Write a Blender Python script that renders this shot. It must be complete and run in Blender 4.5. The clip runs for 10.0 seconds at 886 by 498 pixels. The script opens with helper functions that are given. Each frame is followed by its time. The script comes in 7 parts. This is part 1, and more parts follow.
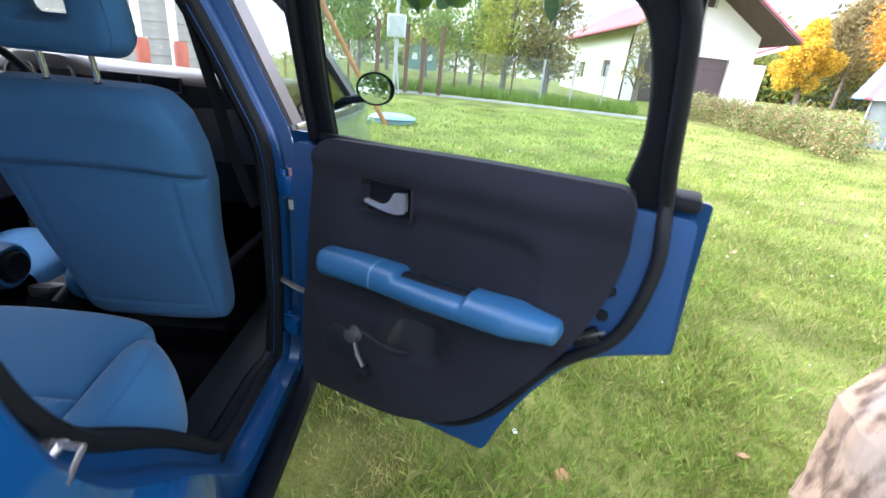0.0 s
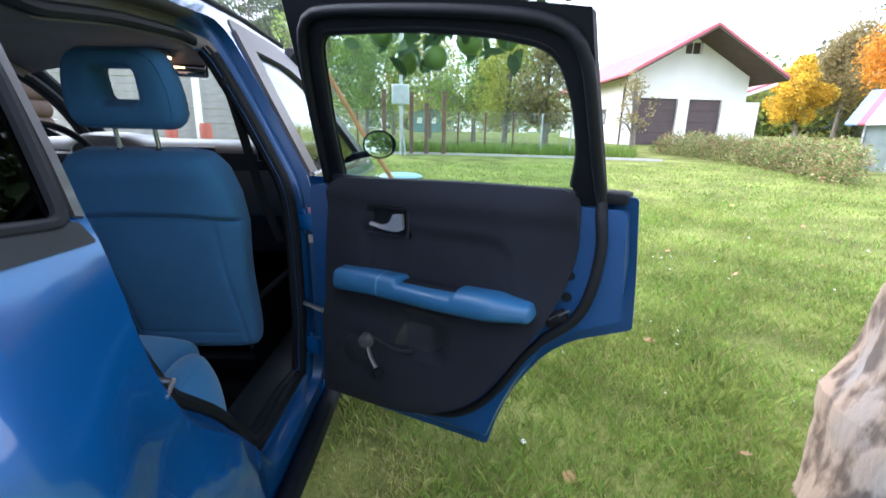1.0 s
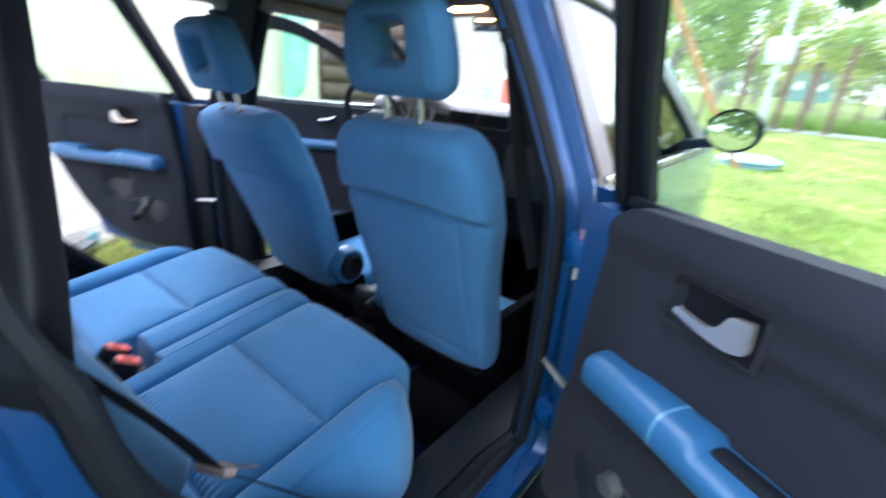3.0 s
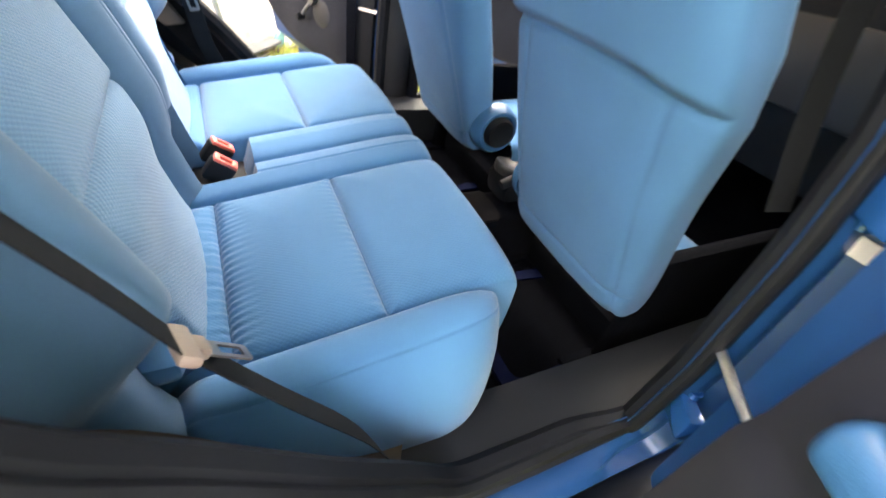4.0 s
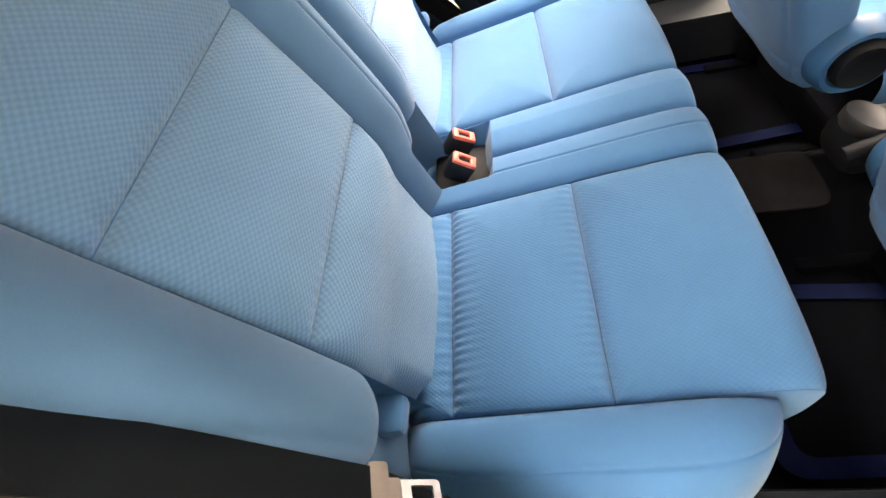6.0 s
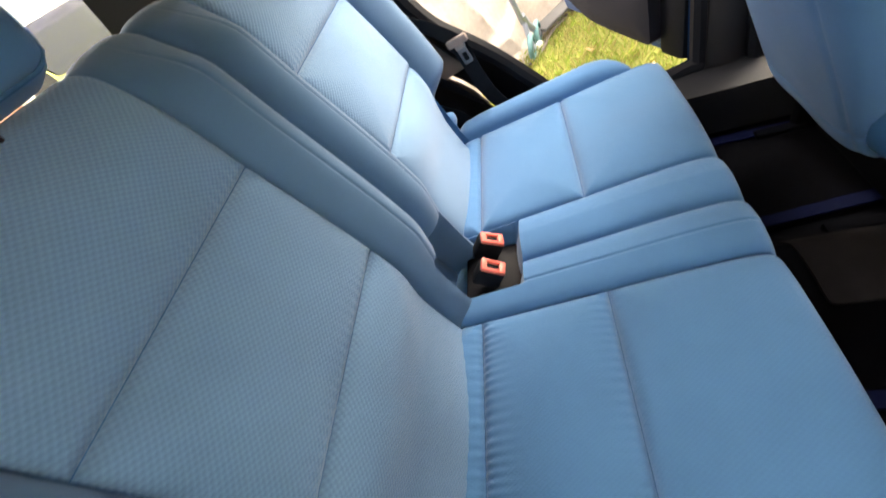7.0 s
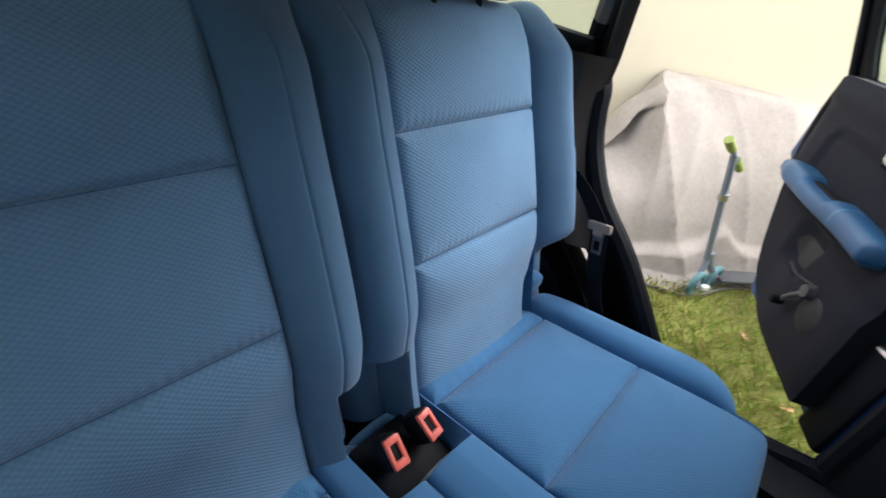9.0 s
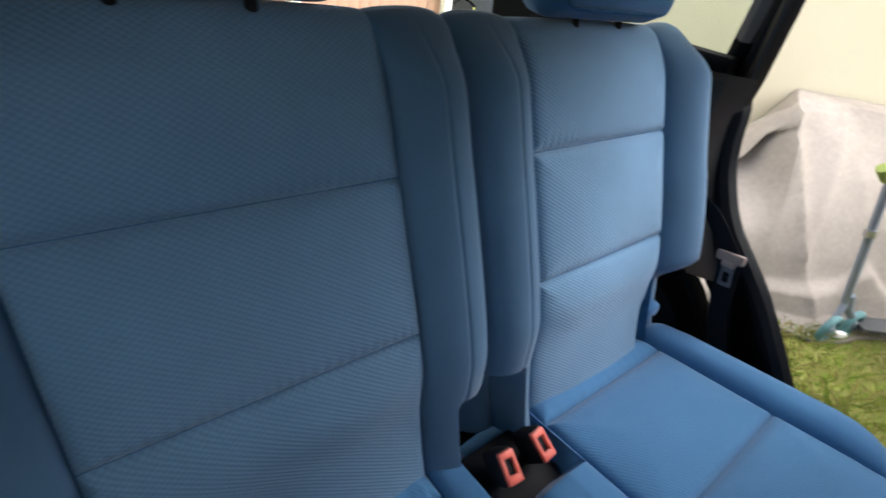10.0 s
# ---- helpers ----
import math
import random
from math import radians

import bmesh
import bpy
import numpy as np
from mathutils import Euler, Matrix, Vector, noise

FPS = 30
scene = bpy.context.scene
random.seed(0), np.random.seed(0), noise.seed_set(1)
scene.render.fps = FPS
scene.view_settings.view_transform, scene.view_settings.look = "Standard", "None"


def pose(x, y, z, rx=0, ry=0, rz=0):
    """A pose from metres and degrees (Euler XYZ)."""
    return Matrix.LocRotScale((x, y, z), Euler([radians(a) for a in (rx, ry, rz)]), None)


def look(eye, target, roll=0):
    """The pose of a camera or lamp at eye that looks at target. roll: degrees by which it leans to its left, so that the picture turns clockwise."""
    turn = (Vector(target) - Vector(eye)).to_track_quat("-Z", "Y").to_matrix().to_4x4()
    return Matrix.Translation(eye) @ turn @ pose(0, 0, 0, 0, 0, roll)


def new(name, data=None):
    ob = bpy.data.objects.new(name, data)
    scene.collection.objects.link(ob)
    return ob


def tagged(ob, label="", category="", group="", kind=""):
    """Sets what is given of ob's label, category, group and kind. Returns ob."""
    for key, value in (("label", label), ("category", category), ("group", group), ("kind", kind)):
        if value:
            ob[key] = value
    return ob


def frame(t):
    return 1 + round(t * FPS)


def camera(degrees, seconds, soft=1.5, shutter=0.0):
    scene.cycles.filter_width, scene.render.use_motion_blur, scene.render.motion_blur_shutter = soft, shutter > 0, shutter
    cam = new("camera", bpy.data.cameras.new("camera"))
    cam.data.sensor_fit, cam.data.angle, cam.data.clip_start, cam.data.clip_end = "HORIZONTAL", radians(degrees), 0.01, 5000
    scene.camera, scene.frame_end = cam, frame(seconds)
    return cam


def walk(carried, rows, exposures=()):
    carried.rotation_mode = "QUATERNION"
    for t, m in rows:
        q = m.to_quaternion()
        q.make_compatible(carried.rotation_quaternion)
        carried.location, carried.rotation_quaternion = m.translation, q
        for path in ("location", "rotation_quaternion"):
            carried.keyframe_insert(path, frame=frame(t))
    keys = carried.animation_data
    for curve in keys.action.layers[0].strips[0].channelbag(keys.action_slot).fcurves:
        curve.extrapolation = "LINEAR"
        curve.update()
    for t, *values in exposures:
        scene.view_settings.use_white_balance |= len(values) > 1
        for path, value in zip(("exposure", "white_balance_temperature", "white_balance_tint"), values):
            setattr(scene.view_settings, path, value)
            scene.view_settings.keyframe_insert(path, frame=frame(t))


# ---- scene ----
cam = camera(90.8, 10.0, 1.5, 0.4)
PATH = [
    (0, (1.176, -0.417, 1.236), (1.293, 1.443, 0.511), 6.0),
    (0.5, (1.216, -0.581, 1.15), (1.31, 1.323, 0.546), 2.5),
    (1, (1.23, -0.647, 1.197), (1.265, 1.292, 0.708), 1.3),
    (1.5, (1.224, -0.614, 1.253), (1.142, 1.341, 0.84), 1.5),
    (2, (1.203, -0.46, 1.25), (0.88, 1.471, 0.845), 1.1),
    (2.5, (1.139, -0.258, 1.271), (0.543, 1.597, 0.823), 2.5),
    (3, (1.13, -0.12, 1.246), (-0.016, 1.355, 0.533), 4.4),
    (3.2, (1.124, -0.081, 1.233), (-0.189, 1.154, 0.366), 5.1),
    (4.3, (0.852, 0.187, 1.088), (-0.361, 0.823, -0.369), 13.3),
    (4.5, (0.794, 0.225, 1.091), (-0.396, 0.567, -0.48), 7.0),
    (5, (0.717, 0.194, 1.097), (-0.477, 0.123, -0.506), -0.5),
    (5.2, (0.702, 0.197, 1.13), (-0.468, 0.033, -0.484), -5.6),
    (6.3, (0.673, 0.221, 1.218), (-0.461, -0.228, -0.367), -26.0),
    (6.5, (0.652, 0.231, 1.226), (-0.5, -0.296, -0.322), -29.0),
    (7, (0.579, 0.278, 1.231), (-0.746, -0.298, -0.152), -28.5),
    (7.5, (0.482, 0.313, 1.227), (-0.946, -0.28, -0.042), -27.1),
    (8, (0.368, 0.347, 1.224), (-1.139, -0.292, 0.075), -26.7),
    (8.2, (0.335, 0.333, 1.233), (-1.180, -0.262, 0.075), -18.3),
    (8.5, (0.322, 0.335, 1.212), (-1.227, -0.35, 0.149), -1.9),
    (8.7, (0.321, 0.348, 1.214), (-1.152, -0.450, 0.125), 10.2),
    (9, (0.329, 0.348, 1.231), (-1.001, -0.636, 0.108), 12.0),
    (9.5, (0.339, 0.351, 1.233), (-0.904, -0.752, 0.12), 10.3),
    (10, (0.398, 0.31, 1.228), (-0.683, -0.951, 0.113), 8.7),
]
walk(cam, [(t, look(eye, target, roll)) for t, eye, target, roll in PATH],
     [(0, 2.5, 5650, 19), (0.5, 2.1, 5580, 15), (1.2, 2.0, 5350, 15), (1.6, 1.5, 5200, 10), (1.9, 1.2, 5200, 7), (2.1, 1.35, 5200, 7), (2.4, 2.5, 5320, 21), (3.0, 3.25, 5500, 15), (4.3, 4.5, 8250, 17), (4.7, 4.48, 8550, 18), (5.2, 4.4, 8600, 18),
      (6.5, 4.08, 8650, 19), (7.5, 3.25, 7550, 18), (8.5, 2.5, 6450, 15), (10, 2.3, 6650, 15)])

# ---- world and light ----
world = bpy.data.worlds.new("sky")
scene.world = world
world.use_nodes = True
wn, wl = world.node_tree.nodes, world.node_tree.links
bg = wn["Background"]
sky = wn.new("ShaderNodeTexSky")
sky.sky_type, sky.sun_disc = "NISHITA", False
sky.sun_elevation, sky.sun_rotation = radians(31.8), radians(300)
cloud = wn.new("ShaderNodeTexNoise")
cloud.inputs["Scale"].default_value, cloud.inputs["Detail"].default_value = 1.6, 5
cr = wn.new("ShaderNodeValToRGB")
cr.color_ramp.elements[0].position, cr.color_ramp.elements[0].color = 0.3, (8.2, 8.4, 8.9, 1)
cr.color_ramp.elements[1].position, cr.color_ramp.elements[1].color = 0.7, (11.5, 11.2, 10.8, 1)
mixs = wn.new("ShaderNodeMixRGB")
mixs.inputs[0].default_value = 0.82
wl.new(cloud.outputs[0], cr.inputs[0])
wl.new(sky.outputs[0], mixs.inputs[1])
wl.new(cr.outputs[0], mixs.inputs[2])
wl.new(mixs.outputs[0], bg.inputs[0])
bg.inputs[1].default_value = 0.094
sun = new("sun", bpy.data.lights.new("sun", "SUN"))
sun.data.energy, sun.data.angle, sun.data.color = 2.1, radians(55), (1.0, 0.97, 0.91)
sun.matrix_world = look((-7.0, 4.0, 5.0), (0, 0, 0))


# ---- materials ----
def mat(name, col, rough=0.6, metal=0.0, vary=0.15, scale=8.0, fine=120.0, bump=0.1, dist=0.002, coat=0.0, spec=0.5, sheen=0.0, trans=0.0):
    m = bpy.data.materials.new(name)
    m.use_nodes = True
    n, l = m.node_tree.nodes, m.node_tree.links
    b = n["Principled BSDF"]
    b.inputs["Roughness"].default_value, b.inputs["Metallic"].default_value = rough, metal
    b.inputs["Coat Weight"].default_value, b.inputs["Specular IOR Level"].default_value = coat, spec
    b.inputs["Coat Roughness"].default_value = 0.04
    b.inputs["Sheen Weight"].default_value = sheen
    b.inputs["Transmission Weight"].default_value = trans
    tc = n.new("ShaderNodeTexCoord")
    big, small = n.new("ShaderNodeTexNoise"), n.new("ShaderNodeTexNoise")
    big.inputs["Scale"].default_value, big.inputs["Detail"].default_value = scale, 6
    small.inputs["Scale"].default_value, small.inputs["Detail"].default_value = fine, 3
    l.new(tc.outputs["Object"], big.inputs[0])
    l.new(tc.outputs["Object"], small.inputs[0])
    add = n.new("ShaderNodeMath")
    add.operation = "MULTIPLY_ADD"
    l.new(small.outputs[0], add.inputs[0])
    add.inputs[1].default_value = 0.4
    l.new(big.outputs[0], add.inputs[2])
    ramp = n.new("ShaderNodeValToRGB")
    e = ramp.color_ramp.elements
    e[0].position, e[1].position = 0.45, 0.95
    e[0].color = (*[c * (1 - vary) for c in col], 1)
    e[1].color = (*[min(1, c * (1 + vary)) for c in col], 1)
    l.new(add.outputs[0], ramp.inputs[0])
    l.new(ramp.outputs[0], b.inputs["Base Color"])
    if bump:
        bp = n.new("ShaderNodeBump")
        bp.inputs["Strength"].default_value, bp.inputs["Distance"].default_value = bump, dist
        l.new(small.outputs[0], bp.inputs["Height"])
        l.new(bp.outputs[0], b.inputs["Normal"])
    return m


def fabric(name, col, pattern=0.0, vary=0.1, strength=0.5, fuzz=0.2):
    """Woven seat cloth; pattern mixes in a staggered slit weave laid out in the metric UV map."""
    m = mat(name, col, 0.92, 0, vary, 5, 900, 0, sheen=fuzz, spec=0.2)
    n, l = m.node_tree.nodes, m.node_tree.links
    b = n["Principled BSDF"]
    uv = n.new("ShaderNodeUVMap")
    sep = n.new("ShaderNodeSeparateXYZ")
    l.new(uv.outputs[0], sep.inputs[0])

    def op(kind, a, bval):
        k = n.new("ShaderNodeMath")
        k.operation = kind
        l.new(a, k.inputs[0])
        if isinstance(bval, float):
            k.inputs[1].default_value = bval
        else:
            l.new(bval, k.inputs[1])
        return k.outputs[0]
    # staggered short slits between raised ribs
    across = op("SINE", op("MULTIPLY", sep.outputs[0], 6.2832 / 0.0094), 0.0)
    along = op("SINE", op("MULTIPLY", sep.outputs[1], 6.2832 / 0.0066), 0.0)
    rib = op("SINE", op("MULTIPLY", sep.outputs[1], 6.2832 / 0.0033), 0.0)
    weave = op("ADD", op("MULTIPLY", op("MULTIPLY", across, along), 1.25), op("MULTIPLY", rib, 0.15))
    noise_t = n.new("ShaderNodeTexNoise")
    noise_t.inputs["Scale"].default_value = 1400
    l.new(n["Texture Coordinate"].outputs["Object"], noise_t.inputs[0])
    h = op("ADD", op("MULTIPLY", weave, pattern), op("MULTIPLY", noise_t.outputs[0], 0.8))
    bp = n.new("ShaderNodeBump")
    bp.inputs["Strength"].default_value, bp.inputs["Distance"].default_value = strength, 0.0012
    l.new(h, bp.inputs["Height"])
    l.new(bp.outputs[0], b.inputs["Normal"])
    if pattern > 0:
        ramp = n["Color Ramp"]
        mul = n.new("ShaderNodeMixRGB")
        mul.blend_type = "MULTIPLY"
        mul.inputs[0].default_value = 1.0
        tone = n.new("ShaderNodeMapRange")
        tone.inputs[1].default_value, tone.inputs[2].default_value = -1.4, 1.4
        tone.inputs[3].default_value, tone.inputs[4].default_value = 1 - 0.24 * pattern, 1 + 0.10 * pattern
        l.new(weave, tone.inputs[0])
        l.new(ramp.outputs[0], mul.inputs[1])
        l.new(tone.outputs[0], mul.inputs[2])
        l.new(mul.outputs[0], b.inputs["Base Color"])
    return m


def glass_mat(name, tint, rough=0.0):
    m = bpy.data.materials.new(name)
    m.use_nodes = True
    n, l = m.node_tree.nodes, m.node_tree.links
    n.remove(n["Principled BSDF"])
    tr, gl, mx, lw = (n.new("ShaderNodeBsdfTransparent"), n.new("ShaderNodeBsdfGlossy"), n.new("ShaderNodeMixShader"), n.new("ShaderNodeLayerWeight"))
    tr.inputs[0].default_value = (*tint, 1)
    gl.inputs["Roughness"].default_value = rough
    lw.inputs[0].default_value = 0.5
    pw = n.new("ShaderNodeMath")
    pw.operation = "POWER"
    pw.inputs[1].default_value = 5.0
    sc_ = n.new("ShaderNodeMath")
    sc_.operation = "MULTIPLY_ADD"
    sc_.inputs[1].default_value, sc_.inputs[2].default_value = 0.9, 0.04
    l.new(lw.outputs["Facing"], pw.inputs[0])
    l.new(pw.outputs[0], sc_.inputs[0])
    l.new(sc_.outputs[0], mx.inputs[0])
    l.new(tr.outputs[0], mx.inputs[1])
    l.new(gl.outputs[0], mx.inputs[2])
    l.new(mx.outputs[0], n["Material Output"].inputs[0])
    return m


M_PAINT = mat("blue_paint", (0.009, 0.088, 0.30), 0.22, 0.35, 0.08, 3, 2500, 0.05, 0.0003, coat=0.9)
# the body blue made darker, for the shade inside the door openings
M_PAINT_SHADE = mat("blue_paint_shaded", (0.006, 0.050, 0.165), 0.42, 0.2, 0.08, 3, 2500, 0.05, 0.0003, coat=0.25)
M_ROOF = mat("roof_paint", (0.010, 0.085, 0.25), 0.3, 0.3, 0.06, 3, 2500, 0.04, 0.0003, coat=1.0)
M_BLACK = mat("black_trim", (0.0046, 0.0060, 0.0096), 0.65, 0, 0.25, 10, 500, 0.3, 0.0006, spec=0.18)
M_RUBBER = mat("seal_rubber", (0.0045, 0.0058, 0.0092), 0.6, 0, 0.3, 20, 400, 0.15, 0.0005, spec=0.25)
M_TRIM = mat("charcoal_trim", (0.0098, 0.0115, 0.0190), 0.85, 0, 0.22, 6, 1300, 0.6, 0.0008, sheen=0.03, spec=0.2)
M_TRIM2 = mat("charcoal_plastic", (0.008, 0.0095, 0.0145), 0.6, 0, 0.2, 6, 700, 0.4, 0.0006)
M_GREYPL = mat("dark_grey_plastic", (0.0052, 0.0064, 0.0092), 0.9, 0, 0.2, 7, 600, 0.35, 0.0006, spec=0.06)
M_SILL = mat("sill_plastic", (0.0068, 0.0084, 0.0122), 0.6, 0, 0.2, 7, 600, 0.35, 0.0006, spec=0.25)
M_PSIDE = mat("satin_pillar_plastic", (0.026, 0.020, 0.017), 0.38, 0, 0.15, 6, 700, 0.2, 0.0006)
M_TAUPE = mat("taupe_trim", (0.062, 0.049, 0.042), 0.75, 0, 0.18, 5, 800, 0.5, 0.0008)
M_TAUPE2 = mat("taupe_strip", (0.085, 0.066, 0.056), 0.7, 0, 0.15, 5, 800, 0.4, 0.0008)
M_ARM = mat("blue_vinyl", (0.022, 0.090, 0.205), 0.38, 0, 0.1, 6, 450, 0.45, 0.0008)
M_SEAT = fabric("seat_cloth_plain", (0.047, 0.160, 0.330), 0.0, 0.12, 0.35)
M_INSERT = fabric("seat_cloth_woven", (0.114, 0.233, 0.384), 0.8, 0.12, 0.38)
# plain seat cloth greyed for the warm light that falls on the backrest
M_BACK_LIT = fabric("backrest_cloth_warm_lit", (0.064, 0.147, 0.257), 0.0, 0.12, 0.35)
M_INSERT2 = fabric("cushion_cloth_woven", (0.050, 0.166, 0.335), 0.32, 0.12, 0.4)
M_FRONT = fabric("front_seat_cloth", (0.046, 0.136, 0.285), 0.0, 0.1, 0.4, 0.06)
M_CHROME = mat("chrome", (0.54, 0.54, 0.56), 0.24, 0.8, 0.08, 12, 300, 0.05, 0.0005)
M_LATCH = mat("latch_steel", (0.20, 0.20, 0.215), 0.3, 0.8, 0.1, 12, 300, 0.08, 0.0005)
M_STEEL = mat("worn_steel", (0.45, 0.44, 0.43), 0.4, 1.0, 0.2, 30, 300, 0.2, 0.0008)
M_BAR = mat("satin_grey_pillar", (0.09, 0.085, 0.092), 0.35, 0.4, 0.1, 6, 400, 0.1, 0.0006, coat=0.4)
M_THREAD = mat("seam_thread", (0.04, 0.13, 0.26), 0.95, 0, 0.2, 40, 900, 0.5, 0.001, spec=0.1)
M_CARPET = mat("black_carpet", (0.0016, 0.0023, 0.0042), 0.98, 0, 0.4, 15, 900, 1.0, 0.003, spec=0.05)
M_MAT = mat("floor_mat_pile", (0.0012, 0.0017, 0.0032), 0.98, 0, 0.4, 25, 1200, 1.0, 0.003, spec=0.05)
M_MATEDGE = mat("mat_binding", (0.0018, 0.0042, 0.020), 0.9, 0, 0.2, 30, 700, 0.6, 0.001, spec=0.06)
M_HEAD = mat("headliner", (0.19, 0.17, 0.17), 0.95, 0, 0.12, 6, 900, 0.6, 0.001)
M_WEB = mat("belt_webbing", (0.0030, 0.0043, 0.0070), 0.85, 0, 0.2, 40, 1500, 0.6, 0.0006, spec=0.2)
M_TONGUE = mat("belt_tongue_plastic", (0.26, 0.205, 0.185), 0.6, 0, 0.1, 30, 300, 0.15, 0.0005)
M_RED = mat("red_button", (0.70, 0.14, 0.11), 0.4, 0, 0.08, 60, 300, 0.1, 0.0003)
M_GLASS = glass_mat("car_glass", (0.80, 0.88, 0.84))
# dark tint that stands for the unlit cabin behind the pane
M_DIMPANE = glass_mat("dimmed_glass", (0.16, 0.18, 0.20))
M_GLASS2 = glass_mat("tinted_glass", (0.84, 0.88, 0.84))
M_CLEAR = glass_mat("windscreen_glass", (0.86, 0.92, 0.90))
M_PCOVER = mat("taupe_pillar_film", (0.085, 0.070, 0.066), 0.45, 0.1, 0.1, 6, 400, 0.1, 0.0006, coat=0.1)
M_MIRROR = mat("mirror_glass", (0.55, 0.58, 0.60), 0.02, 1.0, 0.02, 3, 50, 0)
M_DASH = mat("dashboard_grey", (0.050, 0.052, 0.060), 0.55, 0, 0.12, 8, 700, 0.35, 0.0008)
M_STICK = mat("paper_sticker", (0.75, 0.73, 0.72), 0.6, 0, 0.05, 30, 300, 0.05, 0.0003)
M_STICKR = mat("sticker_print", (0.62, 0.36, 0.40), 0.6, 0, 0.05, 30, 300, 0.05, 0.0003)


def emit_mat(name, col, power):
    m = bpy.data.materials.new(name)
    m.use_nodes = True
    b = m.node_tree.nodes["Principled BSDF"]
    b.inputs["Base Color"].default_value = (*col, 1)
    b.inputs["Emission Color"].default_value, b.inputs["Emission Strength"].default_value = (*col, 1), power
    return m


# ---- mesh helpers ----
def finish(name, bm, material, parent=None, label="", smooth=True):
    me = bpy.data.meshes.new(name)
    bm.normal_update()
    bm.to_mesh(me)
    bm.free()
    mats = material if isinstance(material, (list, tuple)) else [material]
    for m in mats:
        me.materials.append(m)
    if smooth:
        me.polygons.foreach_set("use_smooth", [True] * len(me.polygons))
        me.set_sharp_from_angle(angle=radians(40))
    ob = new(name, me)
    if parent:
        ob.parent = parent
    return tagged(ob, label)


def part(name, bm, material, parent, label=""):
    return finish(name, bm, material, parent, label)


def empty(name, m=None):
    ob = new(name)
    ob.empty_display_size = 0.1
    if m is not None:
        ob.matrix_world = m
    return ob


def bm_from(verts, faces):
    bm = bmesh.new()
    vs = [bm.verts.new(v) for v in verts]
    for f in faces:
        try:
            bm.faces.new([vs[i] for i in f])
        except ValueError:
            pass
    bm.normal_update()
    return bm


def rbox(sx, sy, sz, r=0.005, seg=2, at=(0, 0, 0), m=None):
    bm = bmesh.new()
    bmesh.ops.create_cube(bm, size=1.0)
    bmesh.ops.scale(bm, vec=(sx, sy, sz), verts=bm.verts)
    if r:
        bmesh.ops.bevel(bm, geom=bm.edges[:], offset=min(r, 0.49 * min(sx, sy, sz)), segments=seg, profile=0.5, affect="EDGES")
    bmesh.ops.transform(bm, matrix=Matrix.Translation(at) @ (m or Matrix()), verts=bm.verts)
    return bm


def joined(*bms):
    out = bms[0]
    for b in bms[1:]:
        me = bpy.data.meshes.new("tmp")
        b.to_mesh(me)
        b.free()
        out.from_mesh(me)
        bpy.data.meshes.remove(me)
    return out


def moved(bm, m):
    bmesh.ops.transform(bm, matrix=m, verts=bm.verts)
    return bm


def tube(path, r, closed=False, seg=10, flat=1.0, r2=None):
    """A tube along a polyline; flat squashes it across, r2 is the end radius."""
    P = [Vector(p) for p in path]
    n = len(P)
    verts, faces = [], []
    up = None
    for i, p in enumerate(P):
        a, b = (P[i - 1] if i or closed else P[0]), (P[(i + 1) % n] if i < n - 1 or closed else P[-1])
        d = (b - a).normalized()
        if up is None:
            up = d.orthogonal().normalized()
        up = (up - d * up.dot(d)).normalized()
        side = d.cross(up)
        rr = r if r2 is None else r + (r2 - r) * i / (n - 1)
        for k in range(seg):
            w = 2 * math.pi * k / seg
            verts.append(p + up * rr * math.cos(w) + side * rr * flat * math.sin(w))
    for i in range(n if closed else n - 1):
        for k in range(seg):
            j = (i + 1) % n
            faces.append((i * seg + k, i * seg + (k + 1) % seg, j * seg + (k + 1) % seg, j * seg + k))
    if not closed:
        faces += [tuple(range(seg))[::-1], tuple((n - 1) * seg + k for k in range(seg))]
    return bm_from(verts, faces)


def ribbon(path, width_dirs, thick, normal_dirs):
    """A strap: at each point of path half widths and a normal."""
    verts, faces = [], []
    for p, w, nn in zip(path, width_dirs, normal_dirs):
        p, w, nn = Vector(p), Vector(w), Vector(nn).normalized() * thick / 2
        verts += [p - w - nn, p + w - nn, p + w + nn, p - w + nn]
    for i in range(len(path) - 1):
        for k in range(4):
            a, b = i * 4 + k, i * 4 + (k + 1) % 4
            faces.append((a, b, b + 4, a + 4))
    faces += [(3, 2, 1, 0), tuple(len(verts) - 4 + k for k in range(4))]
    return bm_from(verts, faces)


def lathe(profile, seg=32, m=None):
    verts, faces = [], []
    for r, z in profile:
        for k in range(seg):
            w = 2 * math.pi * k / seg
            verts.append((r * math.cos(w), r * math.sin(w), z))
    for i in range(len(profile) - 1):
        for k in range(seg):
            a, b = i * seg + k, i * seg + (k + 1) % seg
            faces.append((a, b, b + seg, a + seg))
    bm = bm_from(verts, faces)
    for i in (0, len(profile) - 1):
        if profile[i][0] > 1e-4:
            bm.verts.ensure_lookup_table()
            try:
                bm.faces.new([bm.verts[i * seg + k] for k in range(seg)][:: (-1 if i == 0 else 1)])
            except ValueError:
                pass
    bmesh.ops.remove_doubles(bm, verts=bm.verts, dist=1e-5)
    bmesh.ops.recalc_face_normals(bm, faces=bm.faces)
    if m:
        bmesh.ops.transform(bm, matrix=m, verts=bm.verts)
    return bm


